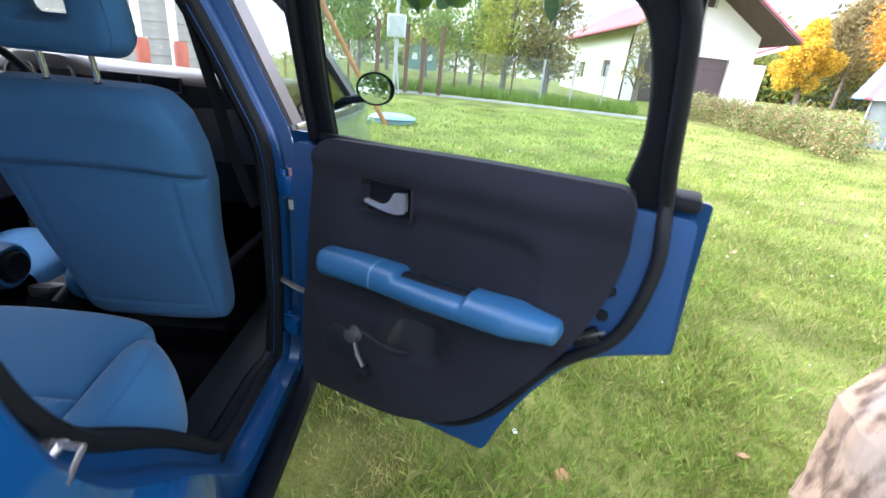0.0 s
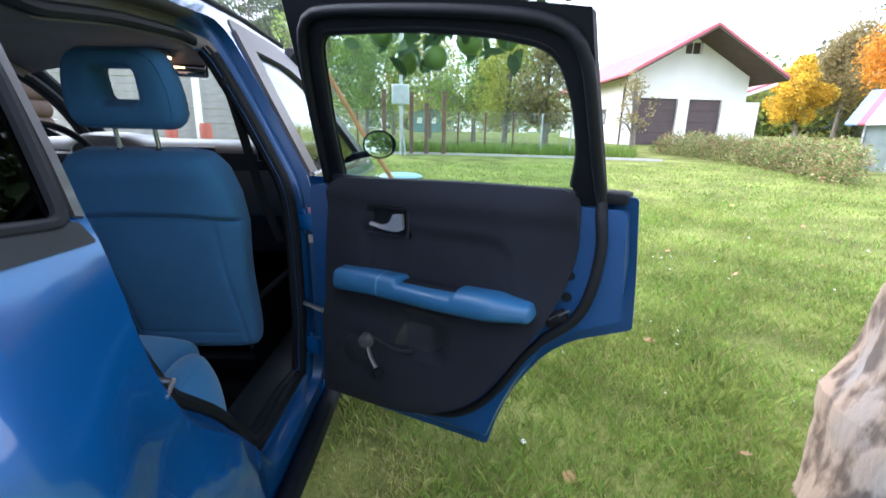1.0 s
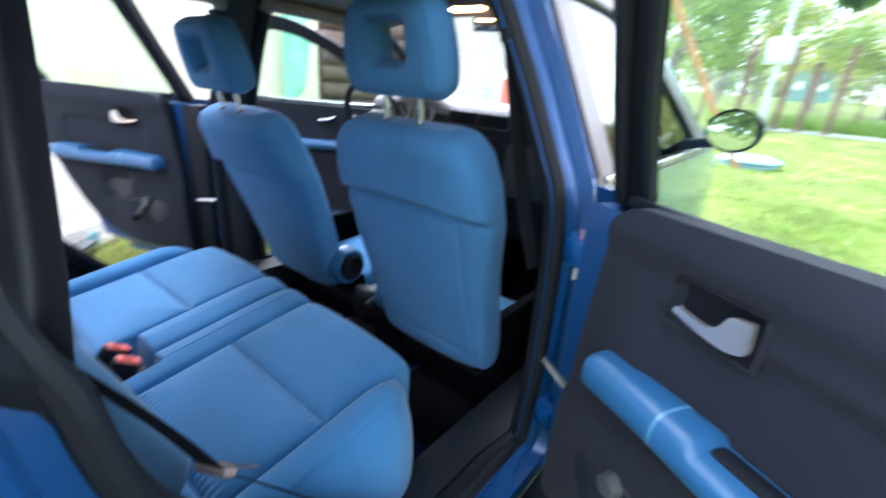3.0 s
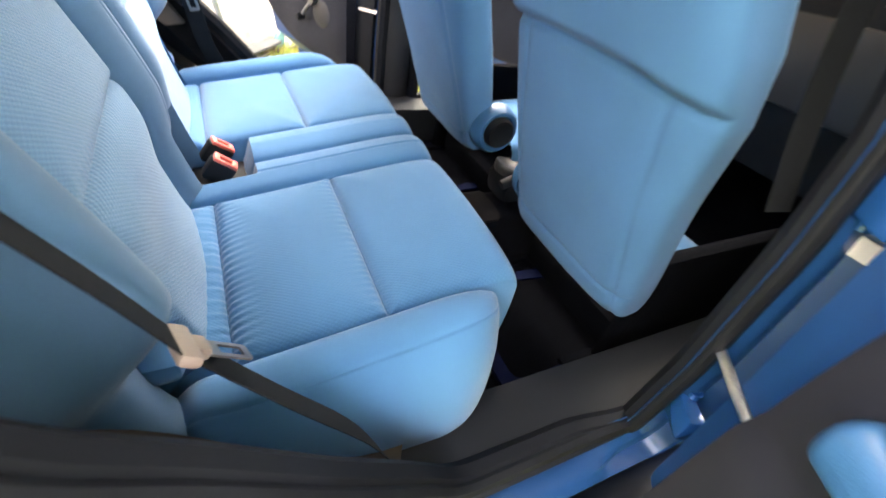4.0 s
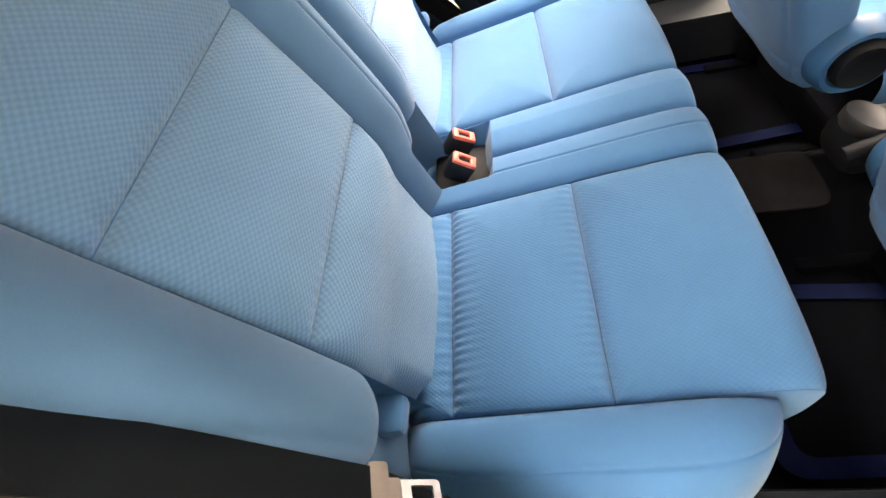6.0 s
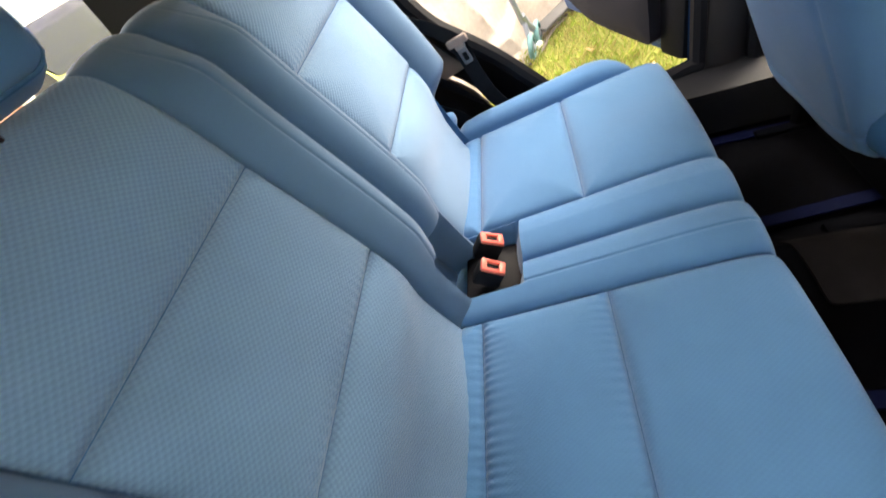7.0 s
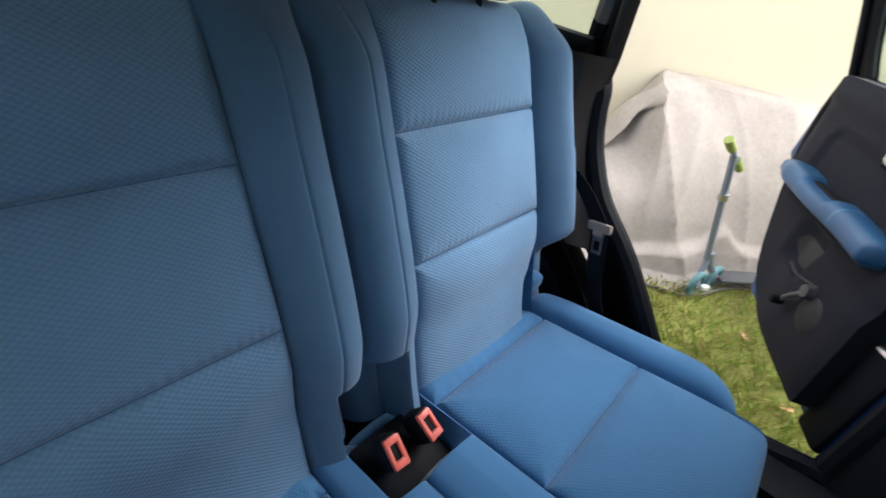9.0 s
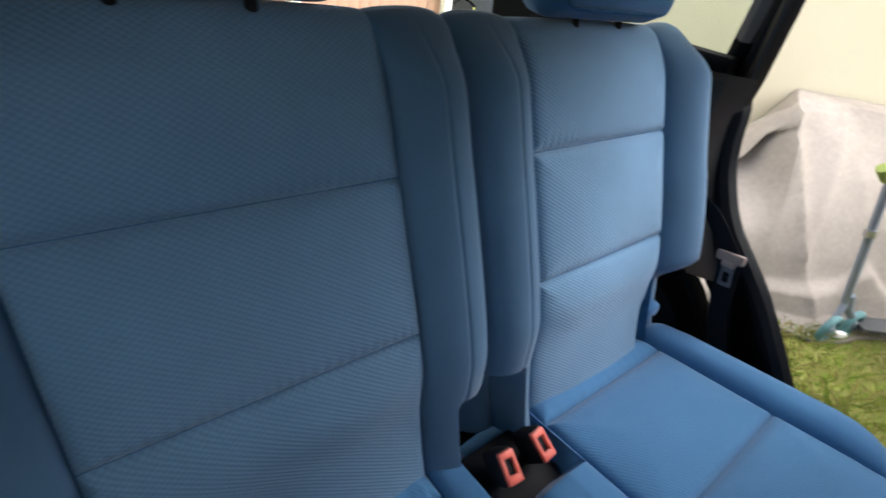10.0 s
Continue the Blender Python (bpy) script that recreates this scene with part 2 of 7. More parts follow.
def fillet(pts, r, seg=5):
    """A closed polygon with its corners rounded; a point (a, b, r) sets its own radius."""
    out, n = [], len(pts)
    for i in range(n):
        p, a, b = Vector(pts[i][:2]), Vector(pts[i - 1][:2]), Vector(pts[(i + 1) % n][:2])
        rr = pts[i][2] if len(pts[i]) > 2 else r
        da, db = a - p, b - p
        k = min(rr, 0.45 * da.length, 0.45 * db.length)
        if k < 1e-4:
            out.append((p.x, p.y))
            continue
        s, e = p + da.normalized() * k, p + db.normalized() * k
        for j in range(seg + 1):
            t = j / seg
            q = s * (1 - t) ** 2 + p * 2 * t * (1 - t) + e * t ** 2
            out.append((q.x, q.y))
    return out


def dense(pts, step):
    out, n = [], len(pts)
    for i in range(n):
        a, b = Vector(pts[i]), Vector(pts[(i + 1) % n])
        k = max(1, int((b - a).length / step))
        out += [tuple(a + (b - a) * j / k) for j in range(k)]
    return out


def inside(poly, xs, ys):
    P = np.array(poly)
    res = np.zeros(len(xs), bool)
    for (x1, y1), (x2, y2) in zip(P, np.roll(P, -1, 0)):
        c = (y1 > ys) != (y2 > ys)
        with np.errstate(divide="ignore", invalid="ignore"):
            res ^= c & (xs < (x2 - x1) * (ys - y1) / (y2 - y1 if y2 != y1 else 1e-12) + x1)
    return res


def sheet(outline, holes=(), cell=0.03):
    """A triangulated flat region: 2D points and triangles, with exact edges."""
    from mathutils.geometry import delaunay_2d_cdt
    loops = [dense(outline, cell)] + [dense(h, cell) for h in holes]
    verts, edges = [], []
    for lp in loops:
        s = len(verts)
        verts += lp
        edges += [(s + i, s + (i + 1) % len(lp)) for i in range(len(lp))]
    P = np.array(loops[0])
    gx, gy = np.meshgrid(np.arange(P[:, 0].min(), P[:, 0].max(), cell), np.arange(P[:, 1].min(), P[:, 1].max(), cell))
    gx = (gx + (np.arange(len(gx)) % 2)[:, None] * cell / 2).ravel()
    gy = gy.ravel()
    ok = inside(loops[0], gx, gy)
    for h in loops[1:]:
        ok &= ~inside(h, gx, gy)
    allb = np.array(verts)
    gx, gy = gx[ok], gy[ok]
    if len(gx):
        d = np.min((gx[:, None] - allb[:, 0]) ** 2 + (gy[:, None] - allb[:, 1]) ** 2, 1)
        keep = d > (0.45 * cell) ** 2
        verts += list(zip(gx[keep].tolist(), gy[keep].tolist()))
    v2, _, f2, *_ = delaunay_2d_cdt([Vector(v) for v in verts], edges, [], 0, 1e-6)
    v2 = [(v.x, v.y) for v in v2]
    c = np.array([[sum(v2[i][0] for i in f) / 3, sum(v2[i][1] for i in f) / 3] for f in f2])
    ok = inside(loops[0], c[:, 0], c[:, 1])
    for h in loops[1:]:
        ok &= ~inside(h, c[:, 0], c[:, 1])
    return v2, [tuple(f) for f, k in zip(f2, ok) if k]


def slab(region, front, back):
    """A region with thickness: front and back map its 2D points to 3D."""
    v, f = region
    n = len(v)
    verts = [front(*p) for p in v] + [back(*p) for p in v]
    faces = list(f) + [tuple(i + n for i in t[::-1]) for t in f]
    count = {}
    for t in f:
        for i in range(3):
            e = (t[i], t[(i + 1) % 3])
            count[e] = 1
    for a, b in count:
        if (b, a) not in count:
            faces.append((b, a, a + n, b + n))
    bm = bm_from(verts, faces)
    bmesh.ops.recalc_face_normals(bm, faces=bm.faces)
    return bm


def surf(fn, us, vs, flip=False, uvs=None, mats=None):
    """A grid surface fn(u, v), with a metric UV map and a material index from mats(u, v)."""
    bm = bmesh.new()
    g = [[bm.verts.new(fn(u, v)) for v in vs] for u in us]
    layer = bm.loops.layers.uv.new("UVMap")
    for i in range(len(us) - 1):
        for j in range(len(vs) - 1):
            idx = [(i, j), (i + 1, j), (i + 1, j + 1), (i, j + 1)]
            if flip:
                idx = idx[::-1]
            fc = bm.faces.new([g[a][b] for a, b in idx])
            for lp, (a, b) in zip(fc.loops, idx):
                lp[layer].uv = uvs(us[a], vs[b]) if uvs else (us[a], vs[b])
            if mats:
                fc.material_index = mats((us[i] + us[i + 1]) / 2, (vs[j] + vs[j + 1]) / 2)
    bm.normal_update()
    return bm


def lerp_path(pts, n):
    """n points at even arc length along a smooth curve through pts."""
    P = [np.array(p, float) for p in pts]
    Q = [2 * P[0] - P[1]] + P + [2 * P[-1] - P[-2]]
    out = []
    for i in range(1, len(Q) - 2):
        for t in np.linspace(0, 1, 24, endpoint=False):
            a, b, c, d = Q[i - 1:i + 3]
            out.append(0.5 * (2 * b + (c - a) * t + (2 * a - 5 * b + 4 * c - d) * t * t + (3 * b - a - 3 * c + d) * t ** 3))
    out.append(P[-1])
    out = np.array(out)
    s = np.r_[0, np.cumsum(np.linalg.norm(np.diff(out, axis=0), axis=1))]
    q = np.linspace(0, s[-1], n)
    return np.stack([np.interp(q, s, out[:, k]) for k in range(out.shape[1])], 1), q


def sstep(a, b, x):
    t = min(1.0, max(0.0, (x - a) / (b - a)))
    return t * t * (3 - 2 * t)


# ---- ground ----
def ground_z(x, y):
    rho = math.hypot(x - 1.2, y + 0.6)
    k = sstep(-2.0, 2.5, x + 0.35 * y)
    return k * 0.05 * max(0.0, rho - 2.6 + 0.6 * math.exp(-max(0, rho - 2.6)))


M_SOIL = mat("lawn_ground", (0.175, 0.19, 0.052), 0.95, 0, 0.55, 1.3, 60, 0.8, 0.01, spec=0.1)
rad = [0] + [0.5 * 1.13 ** i for i in range(70)]
ang = [2 * math.pi * k / 72 for k in range(73)]
gbm = bmesh.new()
rings = [[gbm.verts.new((0.5 + r * math.cos(a), r * math.sin(a), ground_z(0.5 + r * math.cos(a), r * math.sin(a)) if r < 40 else ground_z(0.5 + 40 * math.cos(a), 40 * math.sin(a)))) for a in ang[:-1]] for r in rad[1:]]
c0 = gbm.verts.new((0.5, 0, 0))
for k in range(72):
    gbm.faces.new((c0, rings[0][k], rings[0][(k + 1) % 72]))
    for i in range(len(rings) - 1):
        gbm.faces.new((rings[i][k], rings[i + 1][k], rings[i + 1][(k + 1) % 72], rings[i][(k + 1) % 72]))
tagged(finish("ground", gbm, M_SOIL), "green autumn lawn rising gently away", "ground", kind="structure")

# ---- the car ----
car = empty("car")
tagged(car, "small metallic blue hatchback, doors open, parked on a lawn", "car")


def half_width(y, z):
    tab = [(0.15, 0.79), (0.35, 0.825), (0.6, 0.84), (0.85, 0.838), (1.0, 0.828), (1.06, 0.815)]
    if z <= 1.06:
        w = np.interp(z, [a for a, _ in tab], [b for _, b in tab])
    else:
        w = 0.815 - 0.47 * (z - 1.06)
    if y > 1.8:
        w -= 0.075 * ((y - 1.8) / 1.1) ** 2
    rw = math.hypot(y + 0.22, z - 0.29)
    w += 0.05 * math.exp(-((rw - 0.375) / 0.06) ** 2) * sstep(0.40, 0.25, y)
    if z < 1.06:
        w += 0.055 * sstep(-0.10, -0.30, y) * sstep(0.45, 0.76, z) * (1 - sstep(0.80, 1.06, z))
    w += 0.018 * sstep(0.05, -0.12, y) * sstep(0.6, 0.8, z) * (1 - sstep(1.08, 1.38, z))
    if y < -0.3:
        w -= 0.075 * ((-0.3 - y) / 0.55) ** 2
    return float(w)


SILL = [(-0.80, 0.30), (-0.86, 0.45), (-0.875, 0.75), (-0.85, 1.0), (-0.74, 1.24), (-0.58, 1.39), (-0.25, 1.455), (0.1, 1.50), (0.5, 1.545), (0.95, 1.56), (1.3, 1.545),
        (1.7, 1.37), (2.12, 1.10), (2.5, 0.97), (2.85, 0.82), (2.97, 0.62), (2.97, 0.32), (2.85, 0.22)]


def arch_pts(cy, r, a0=180, a1=0, n=20):
    return [(cy + r * math.cos(radians(a0 + (a1 - a0) * i / n)), 0.29 + r * math.sin(radians(a0 + (a1 - a0) * i / n))) for i in range(n + 1)]


SIDE = SILL + [(p[0], max(p[1], 0.2)) for p in arch_pts(2.18, 0.345, 0, 180)] + [(1.6, 0.2), (0.3, 0.2)] + [(p[0], max(p[1], 0.2)) for p in arch_pts(-0.22, 0.345, 0, 180)] + [(-0.7, 0.24)]
REAR_OPEN = fillet([(-0.055, 1.392, 0.06), (0.12, 1.436, 0.1), (0.35, 1.478, 0.1), (0.745, 1.512, 0.13), (0.782, 1.32, 0.1), (0.788, 1.05, 0.1), (0.79, 0.34, 0.06),
                    (0.34, 0.34, 0.12), (0.215, 0.49, 0.12), (0.11, 0.61, 0.15), (-0.035, 0.745, 0.15), (-0.105, 0.86, 0.12), (-0.132, 0.97, 0.1), (-0.136, 1.08, 0.06), (-0.090, 1.25, 0.1)], 0.05)
FRONT_OPEN = fillet([(0.83, 0.34, 0.08), (0.825, 1.05, 0.1), (0.81, 1.3, 0.1), (0.82, 1.51, 0.06), (1.30, 1.50, 0.2), (1.62, 1.365, 0.2), (2.0, 1.09, 0.05), (1.97, 0.5, 0.1), (1.85, 0.34, 0.1)], 0.05)
QUARTER = fillet([(-0.163, 1.095, 0.02), (-0.112, 1.26, 0.1), (-0.080, 1.375, 0.03), (-0.30, 1.40, 0.06), (-0.52, 1.34, 0.08), (-0.67, 1.13, 0.05)], 0.04)


def body_pt(s, off=0.0):
    return lambda y, z: (s * (half_width(y, z) - off), y, z)


side_region = sheet(SIDE, [REAR_OPEN, FRONT_OPEN, QUARTER], 0.045)
for s in (1, -1):
    ob = part("body_side", slab(side_region, body_pt(s), body_pt(s, 0.012)), M_PAINT, car, "glossy metallic blue body side panel")
    part("inner_lining", slab(side_region, body_pt(s, 0.014), body_pt(s, 0.018)), M_BLACK, ob, "black inner side lining")
    # rear and front door jambs: a painted return, then a black seal
    for nm, op in (("rear", REAR_OPEN), ("front", FRONT_OPEN)):
        d = dense(op, 0.03)
        n = len(d)
        cy, cz = sum(p[0] for p in d) / n, sum(p[1] for p in d) / n
        prof = [(0.0, 0.0), (0.006, 0.006), (0.012, 0.012), (0.03, 0.014), (0.05, 0.016), (0.062, 0.035), (0.07, 0.06)]
        hinge = [(0.0, 0.0), (0.030, 0.005), (0.032, 0.026), (0.036, 0.036), (0.046, 0.044), (0.055, 0.060), (0.060, 0.085)]
        verts, faces = [], []
        nrm = []
        for i in range(n):
            a, b = Vector(d[i - 1]), Vector(d[(i + 1) % n])
            t = (b - a).normalized()
            q = Vector((t.y, -t.x))
            if q.dot(Vector((cy, cz)) - Vector(d[i])) < 0:
                q = -q
            nrm.append(q)
        slim = [1 - 0.6 * sstep(1.0, 1.12, p[1]) * sstep(0.15, 0.0, p[0]) if nm == "rear" else 1.0 for p in d]
        deep = [sstep(0.60, 0.72, p[0]) if nm == "rear" else 0.0 for p in d]
        for p, q, kq, hq in zip(d, nrm, slim, deep):
            for (i0, t_0), (i1, t_1) in zip(prof, hinge):
                inn, toward = i0 + (i1 - i0) * hq, (t_0 + (t_1 - t_0) * hq) * kq
                y, z = p[0] + q.x * toward, p[1] + q.y * toward
                verts.append((s * (half_width(*p) - inn), y, z))
        k = len(prof)
        for i in range(n):
            j = (i + 1) % n
            for c in range(k - 1):
                faces.append((i * k + c, j * k + c, j * k + c + 1, i * k + c + 1))
        upper = [f for f in faces if nm == "rear" and sum(verts[i][1] for i in f) / len(f) < 0.60 and (sum(verts[i][2] for i in f) / len(f) > 1.10 or (s < 0 and sum(verts[i][1] for i in f) / len(f) < 0.35))]
        part("door_jamb", bm_from([verts[i] for i in sorted({i for f in faces if f not in upper for i in f})], [tuple(sorted({i for g in faces if g not in upper for i in g}).index(i) for i in f) for f in faces if f not in upper]), M_PAINT_SHADE, ob, "painted blue door jamb")
        if upper:
            part("jamb_lining", bm_from([verts[i] for i in sorted({i for f in upper for i in f})], [tuple(sorted({i for f in upper for i in f}).index(i) for i in f) for f in upper]), mat("jamb_lining_grey", (0.07, 0.065, 0.07), 0.6, 0, 0.2, 8, 500, 0.3, 0.0006), ob, "dark lining of the upper door opening")
        path = [(s * (half_width(*p) - 0.064 + 0.008 * hq), p[0] + q.x * (0.05 * kq + 0.014 * hq), p[1] + q.y * (0.05 * kq + 0.014 * hq)) for p, q, kq, hq in zip(d, nrm, slim, deep)]
        part("door_seal", tube(path, 0.014, True, 8), M_RUBBER, ob, "black rubber door seal")
        path = [(s * (half_width(*p) - 0.085 + 0.07 * (1 - kq) + 0.020 * hq), p[0] + q.x * (0.045 - 0.11 * (1 - kq) + 0.012 * hq), p[1] + q.y * (0.045 - 0.11 * (1 - kq) + 0.012 * hq)) for p, q, kq, hq in zip(d, nrm, slim, deep)]
        jt = tube(path, 0.024, True, 8)
        for fc in jt.faces:
            fc.material_index = int(fc.calc_center_median().z > (1.16 if fc.calc_center_median().y < 0.5 else 1.42))
        part("jamb_trim", jt, [M_BLACK, M_HEAD], ob, "dark plastic inner jamb trim, grey above the belt line")
    pane = sheet(QUARTER, (), 0.05)
    # right pane darkened for the dim interior behind it, left pane clear
    part("quarter_glass", slab(pane, body_pt(s, 0.004), body_pt(s, 0.008)), M_DIMPANE if s > 0 else M_GLASS2, ob, "quarter window darkened for the dim interior behind" if s > 0 else "clear quarter window")
    part("window_base_strip", slab(sheet(fillet([(-0.143, 1.071, 0.006), (-0.30, 1.071, 0.1), (-0.68, 1.09, 0.01), (-0.672, 1.122, 0.01), (-0.30, 1.10, 0.1), (-0.150, 1.097, 0.006)], 0.02), (), 0.03), body_pt(s, -0.006), body_pt(s, 0.002)), M_TRIM2, ob, "dark grey rubber strip under the quarter window")
    part("quarter_seal", tube([(s * half_width(*p), *p) for p in dense(QUARTER, 0.03)], 0.009, True, 8), M_RUBBER, ob, "black window seal")
    # satin strip along the rear edge of the door opening
    strip = [(-0.145, 1.100), (-0.116, 1.20), (-0.081, 1.33), (-0.060, 1.405)]
    pth, _ = lerp_path(strip, 10)
    part("pillar_strip", ribbon([(s * (half_width(*p) + 0.004), *p) for p in pth], [(0, 0.007, -0.002)] * 10, 0.006, [(s, 0, 0.45)] * 10), M_BAR, ob, "satin grey pillar strip")

# roof, headliner
rail = [(p[0], p[1]) for p in SILL if p[1] > 1.38]
ry, rz = [p[0] for p in rail], [p[1] for p in rail]
us = np.linspace(-1, 1, 25)
vs = np.linspace(-0.60, 1.42, 40)


def roof_pt(u, v, drop=0.0):
    z = float(np.interp(v, ry + [1.42], rz + [1.50]))
    w = half_width(v, z)
    return (u * w, v, z + 0.035 * (1 - u * u) - 0.004 * abs(u) ** 8 - drop)


part("roof", surf(roof_pt, us, vs, uvs=lambda a, b: (a, b)), M_ROOF, car, "glossy pale-reflecting blue roof")
part("headliner", surf(lambda u, v: roof_pt(u * 0.985, v, 0.045 + 0.03 * abs(u) ** 3), us, vs, True), M_HEAD, car, "dim grey fabric headliner")
for s in (1, -1):
    pth = [(s * (half_width(y, z) - 0.005), y, z + 0.003) for y, z in zip(*[np.interp(np.linspace(-0.55, 1.35, 30), ry, k) for k in (ry, rz)])]
    part("roof_gutter", tube(pth, 0.012, False, 8), M_BLACK, car, "black roof gutter strip")
# glass and front end
ws = surf(lambda u, v: (u * (0.56 + 0.16 * v) , 1.41 + 0.74 * v - 0.05 * u * u, 1.515 - 0.46 * v + 0.02 * (1 - u * u)), np.linspace(-1, 1, 13), np.linspace(0, 1, 9))
w_ob = part("windscreen", ws, M_CLEAR, car, "clear windscreen")
w_ob.visible_shadow = False
bon = surf(lambda u, v: (u * (0.745 - 0.03 * v), 2.10 + 0.86 * v - 0.06 * u * u * v, 1.075 - 0.25 * v ** 1.6 - 0.02 * u ** 4 - 0.15 * max(0, v - 0.85)), np.linspace(-1, 1, 21), np.linspace(0, 1, 15))
part("bonnet", bon, M_PAINT, car, "metallic blue bonnet")
fb = surf(lambda u, v: (u * 0.74, 2.985 - 0.16 * u ** 4 - 0.02 * v, 0.22 + 0.60 * v), np.linspace(-1, 1, 17), np.linspace(0, 1, 7))
part("front_bumper", fb, M_PAINT, car, "blue front bumper")
# tail: hatch glass, lower hatch and bumper
hg = surf(lambda u, v: (u * (0.58 + 0.12 * v), float(np.interp(v, [0, .5, 1], [-0.60, -0.75, -0.87])) + 0.05 * u * u, float(np.interp(v, [0, .5, 1], [1.44, 1.27, 1.02]))), np.linspace(-1, 1, 15), np.linspace(0, 1, 9))
h_ob = part("hatch_glass", hg, M_CLEAR, car, "clear rear hatch glass")
h_ob.visible_shadow = False
tl = surf(lambda u, v: (u * (0.72 + 0.03 * v), -0.875 - 0.02 * math.sin(v * 3.1) + 0.10 * abs(u) ** 4, 1.02 - 0.80 * v), np.linspace(-1, 1, 17), np.linspace(0, 1, 11))
part("tail_panel", tl, M_PAINT, car, "blue lower hatch and bumper")
for s in (1, -1):
    part("windscreen_pillar", tube([(s * 0.585, 1.36, 1.53), (s * 0.64, 1.72, 1.33), (s * 0.745, 2.13, 1.08)], 0.035, False, 8, 0.8), M_BLACK, car, "dark windscreen pillar trim")
# floor pan, firewall, load floor
fl = [(x, y) for x, y in ((-0.76, -0.05), (0.76, -0.05), (0.76, 2.0), (-0.76, 2.0))]


def floor_z(x, y):
    return 0.235 + 0.12 * math.exp(-(x / 0.13) ** 4) + 0.25 * sstep(1.55, 2.0, y)


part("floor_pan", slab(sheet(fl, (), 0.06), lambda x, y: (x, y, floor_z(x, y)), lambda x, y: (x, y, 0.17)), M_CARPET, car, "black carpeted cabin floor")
part("load_floor", rbox(1.36, 0.62, 0.04, 0.01, at=(0, -0.54, 0.55)), M_CARPET, car, "black load floor behind the rear seat")
part("underbody", rbox(1.40, 3.3, 0.06, 0.02, at=(0, 1.0, 0.165)), M_BLACK, car, "black underbody")
part("firewall", rbox(1.44, 0.05, 0.75, 0.02, at=(0, 2.05, 0.62)), M_BLACK, car, "dark bulkhead")
for s in (1, -1):
    part("sill_plate", surf(lambda u, v: (s * (0.78 - 0.195 * v + 0.015 * sstep(0.86, 1, v)), 0.12 + u * 1.75, 0.385 + 0.010 * math.sin(v * 3.1) - 0.13 * sstep(0.86, 1, v)), np.linspace(0, 1, 40), np.linspace(0, 1, 22), s > 0), M_SILL, car, "dark grey scuffed sill plate")
    # lining from the seat side to the pillar: wheel housing cover, taupe pillar trim
    part("wheel_housing_trim", surf(lambda u, v: (s * (0.665 + 0.08 * v), -0.62 + 0.92 * u - 0.04 * v, (0.42 + 0.28 * math.sin(min(1, u * 1.05) * 3.0) ** 0.8 * (1 - 0.25 * v) * sstep(1.0, 0.62, u)) if 0 < u < 0.95 else 0.42 - 0.03 * v), np.linspace(0, 1, 40), np.linspace(0, 1, 8), s < 0), M_TAUPE if s > 0 else M_BLACK, car, "moulded trim over the wheel housing")
    pil, _ = lerp_path([(0.06, 0.62), (-0.05, 0.80), (-0.085, 0.98), (-0.068, 1.10), (-0.042, 1.25), (-0.02, 1.40)], 22)

    def pillar(u, v):
        y, z = pil[int(round(u * 21))]
        return (s * (half_width(y, z) - 0.080 - 0.02 * math.sin(v * 3.14) - 0.012 * v), y - 0.032 * v + 0.008, z)

    def inner_trim(u, v):
        y, z = pil[int(round(u * 13))]
        return (s * (half_width(y, z) - 0.098 - 0.015 * math.sin(v * 3.14) - 0.06 * v), y + 0.004 - 0.15 * v, z)
    part("inner_pillar_trim", surf(inner_trim, np.linspace(0, 1, 14), np.linspace(0, 1, 9), s < 0), M_TAUPE2, car, "taupe strip between seat and pillar")
    part("window_ledge", tube([(s * 0.728, -0.13, 1.095), (s * 0.722, -0.25, 1.10), (s * 0.70, -0.62, 1.10)], 0.032, False, 10, 0.7), M_BLACK, car, "black ledge under the quarter window")
    part("pillar_trim", surf(pillar, np.linspace(0, 1, 22), np.linspace(0, 1, 9), s < 0), M_PSIDE if s < 0 else M_TRIM2, car, "dark pillar trim beside the rear seat")
    part("load_side_trim", surf(lambda u, v: (s * (0.70 - 0.06 * v * v), -0.85 + 0.75 * u, 0.5 + 0.58 * v), np.linspace(0, 1, 10), np.linspace(0, 1, 8), s < 0), M_TAUPE, car, "taupe side trim of the load space")
    # dark trim between quarter window and hatch
    part("rear_pillar_trim", surf(lambda u, v: (s * (half_width(-0.72, 1.0 + 0.36 * u) - 0.035 - 0.15 * v), -0.56 - 0.27 * v + 0.20 * u * v - 0.02 * u, 0.98 + 0.40 * u), np.linspace(0, 1, 12), np.linspace(0, 1, 9), s < 0), mat("dark_pillar_grey", (0.035, 0.034, 0.036), 0.6, 0, 0.15, 6, 700, 0.3, 0.0006), car, "dark grey trim beside the hatch")
    # B pillar inner trim
    bp_, _ = lerp_path([(0.77, 0.36), (0.772, 0.8), (0.768, 1.08), (0.76, 1.3), (0.75, 1.49)], 14)
    part("centre_pillar_trim", surf(lambda u, v: (s * (half_width(*bp_[int(round(u * 13))]) - 0.075 - 0.02 * math.sin(v * 3.14)), bp_[int(round(u * 13))][0] - 0.030 + 0.12 * v, bp_[int(round(u * 13))][1]), np.linspace(0, 1, 14), np.linspace(0, 1, 7), s < 0), M_TRIM2, car, "dark centre pillar trim")


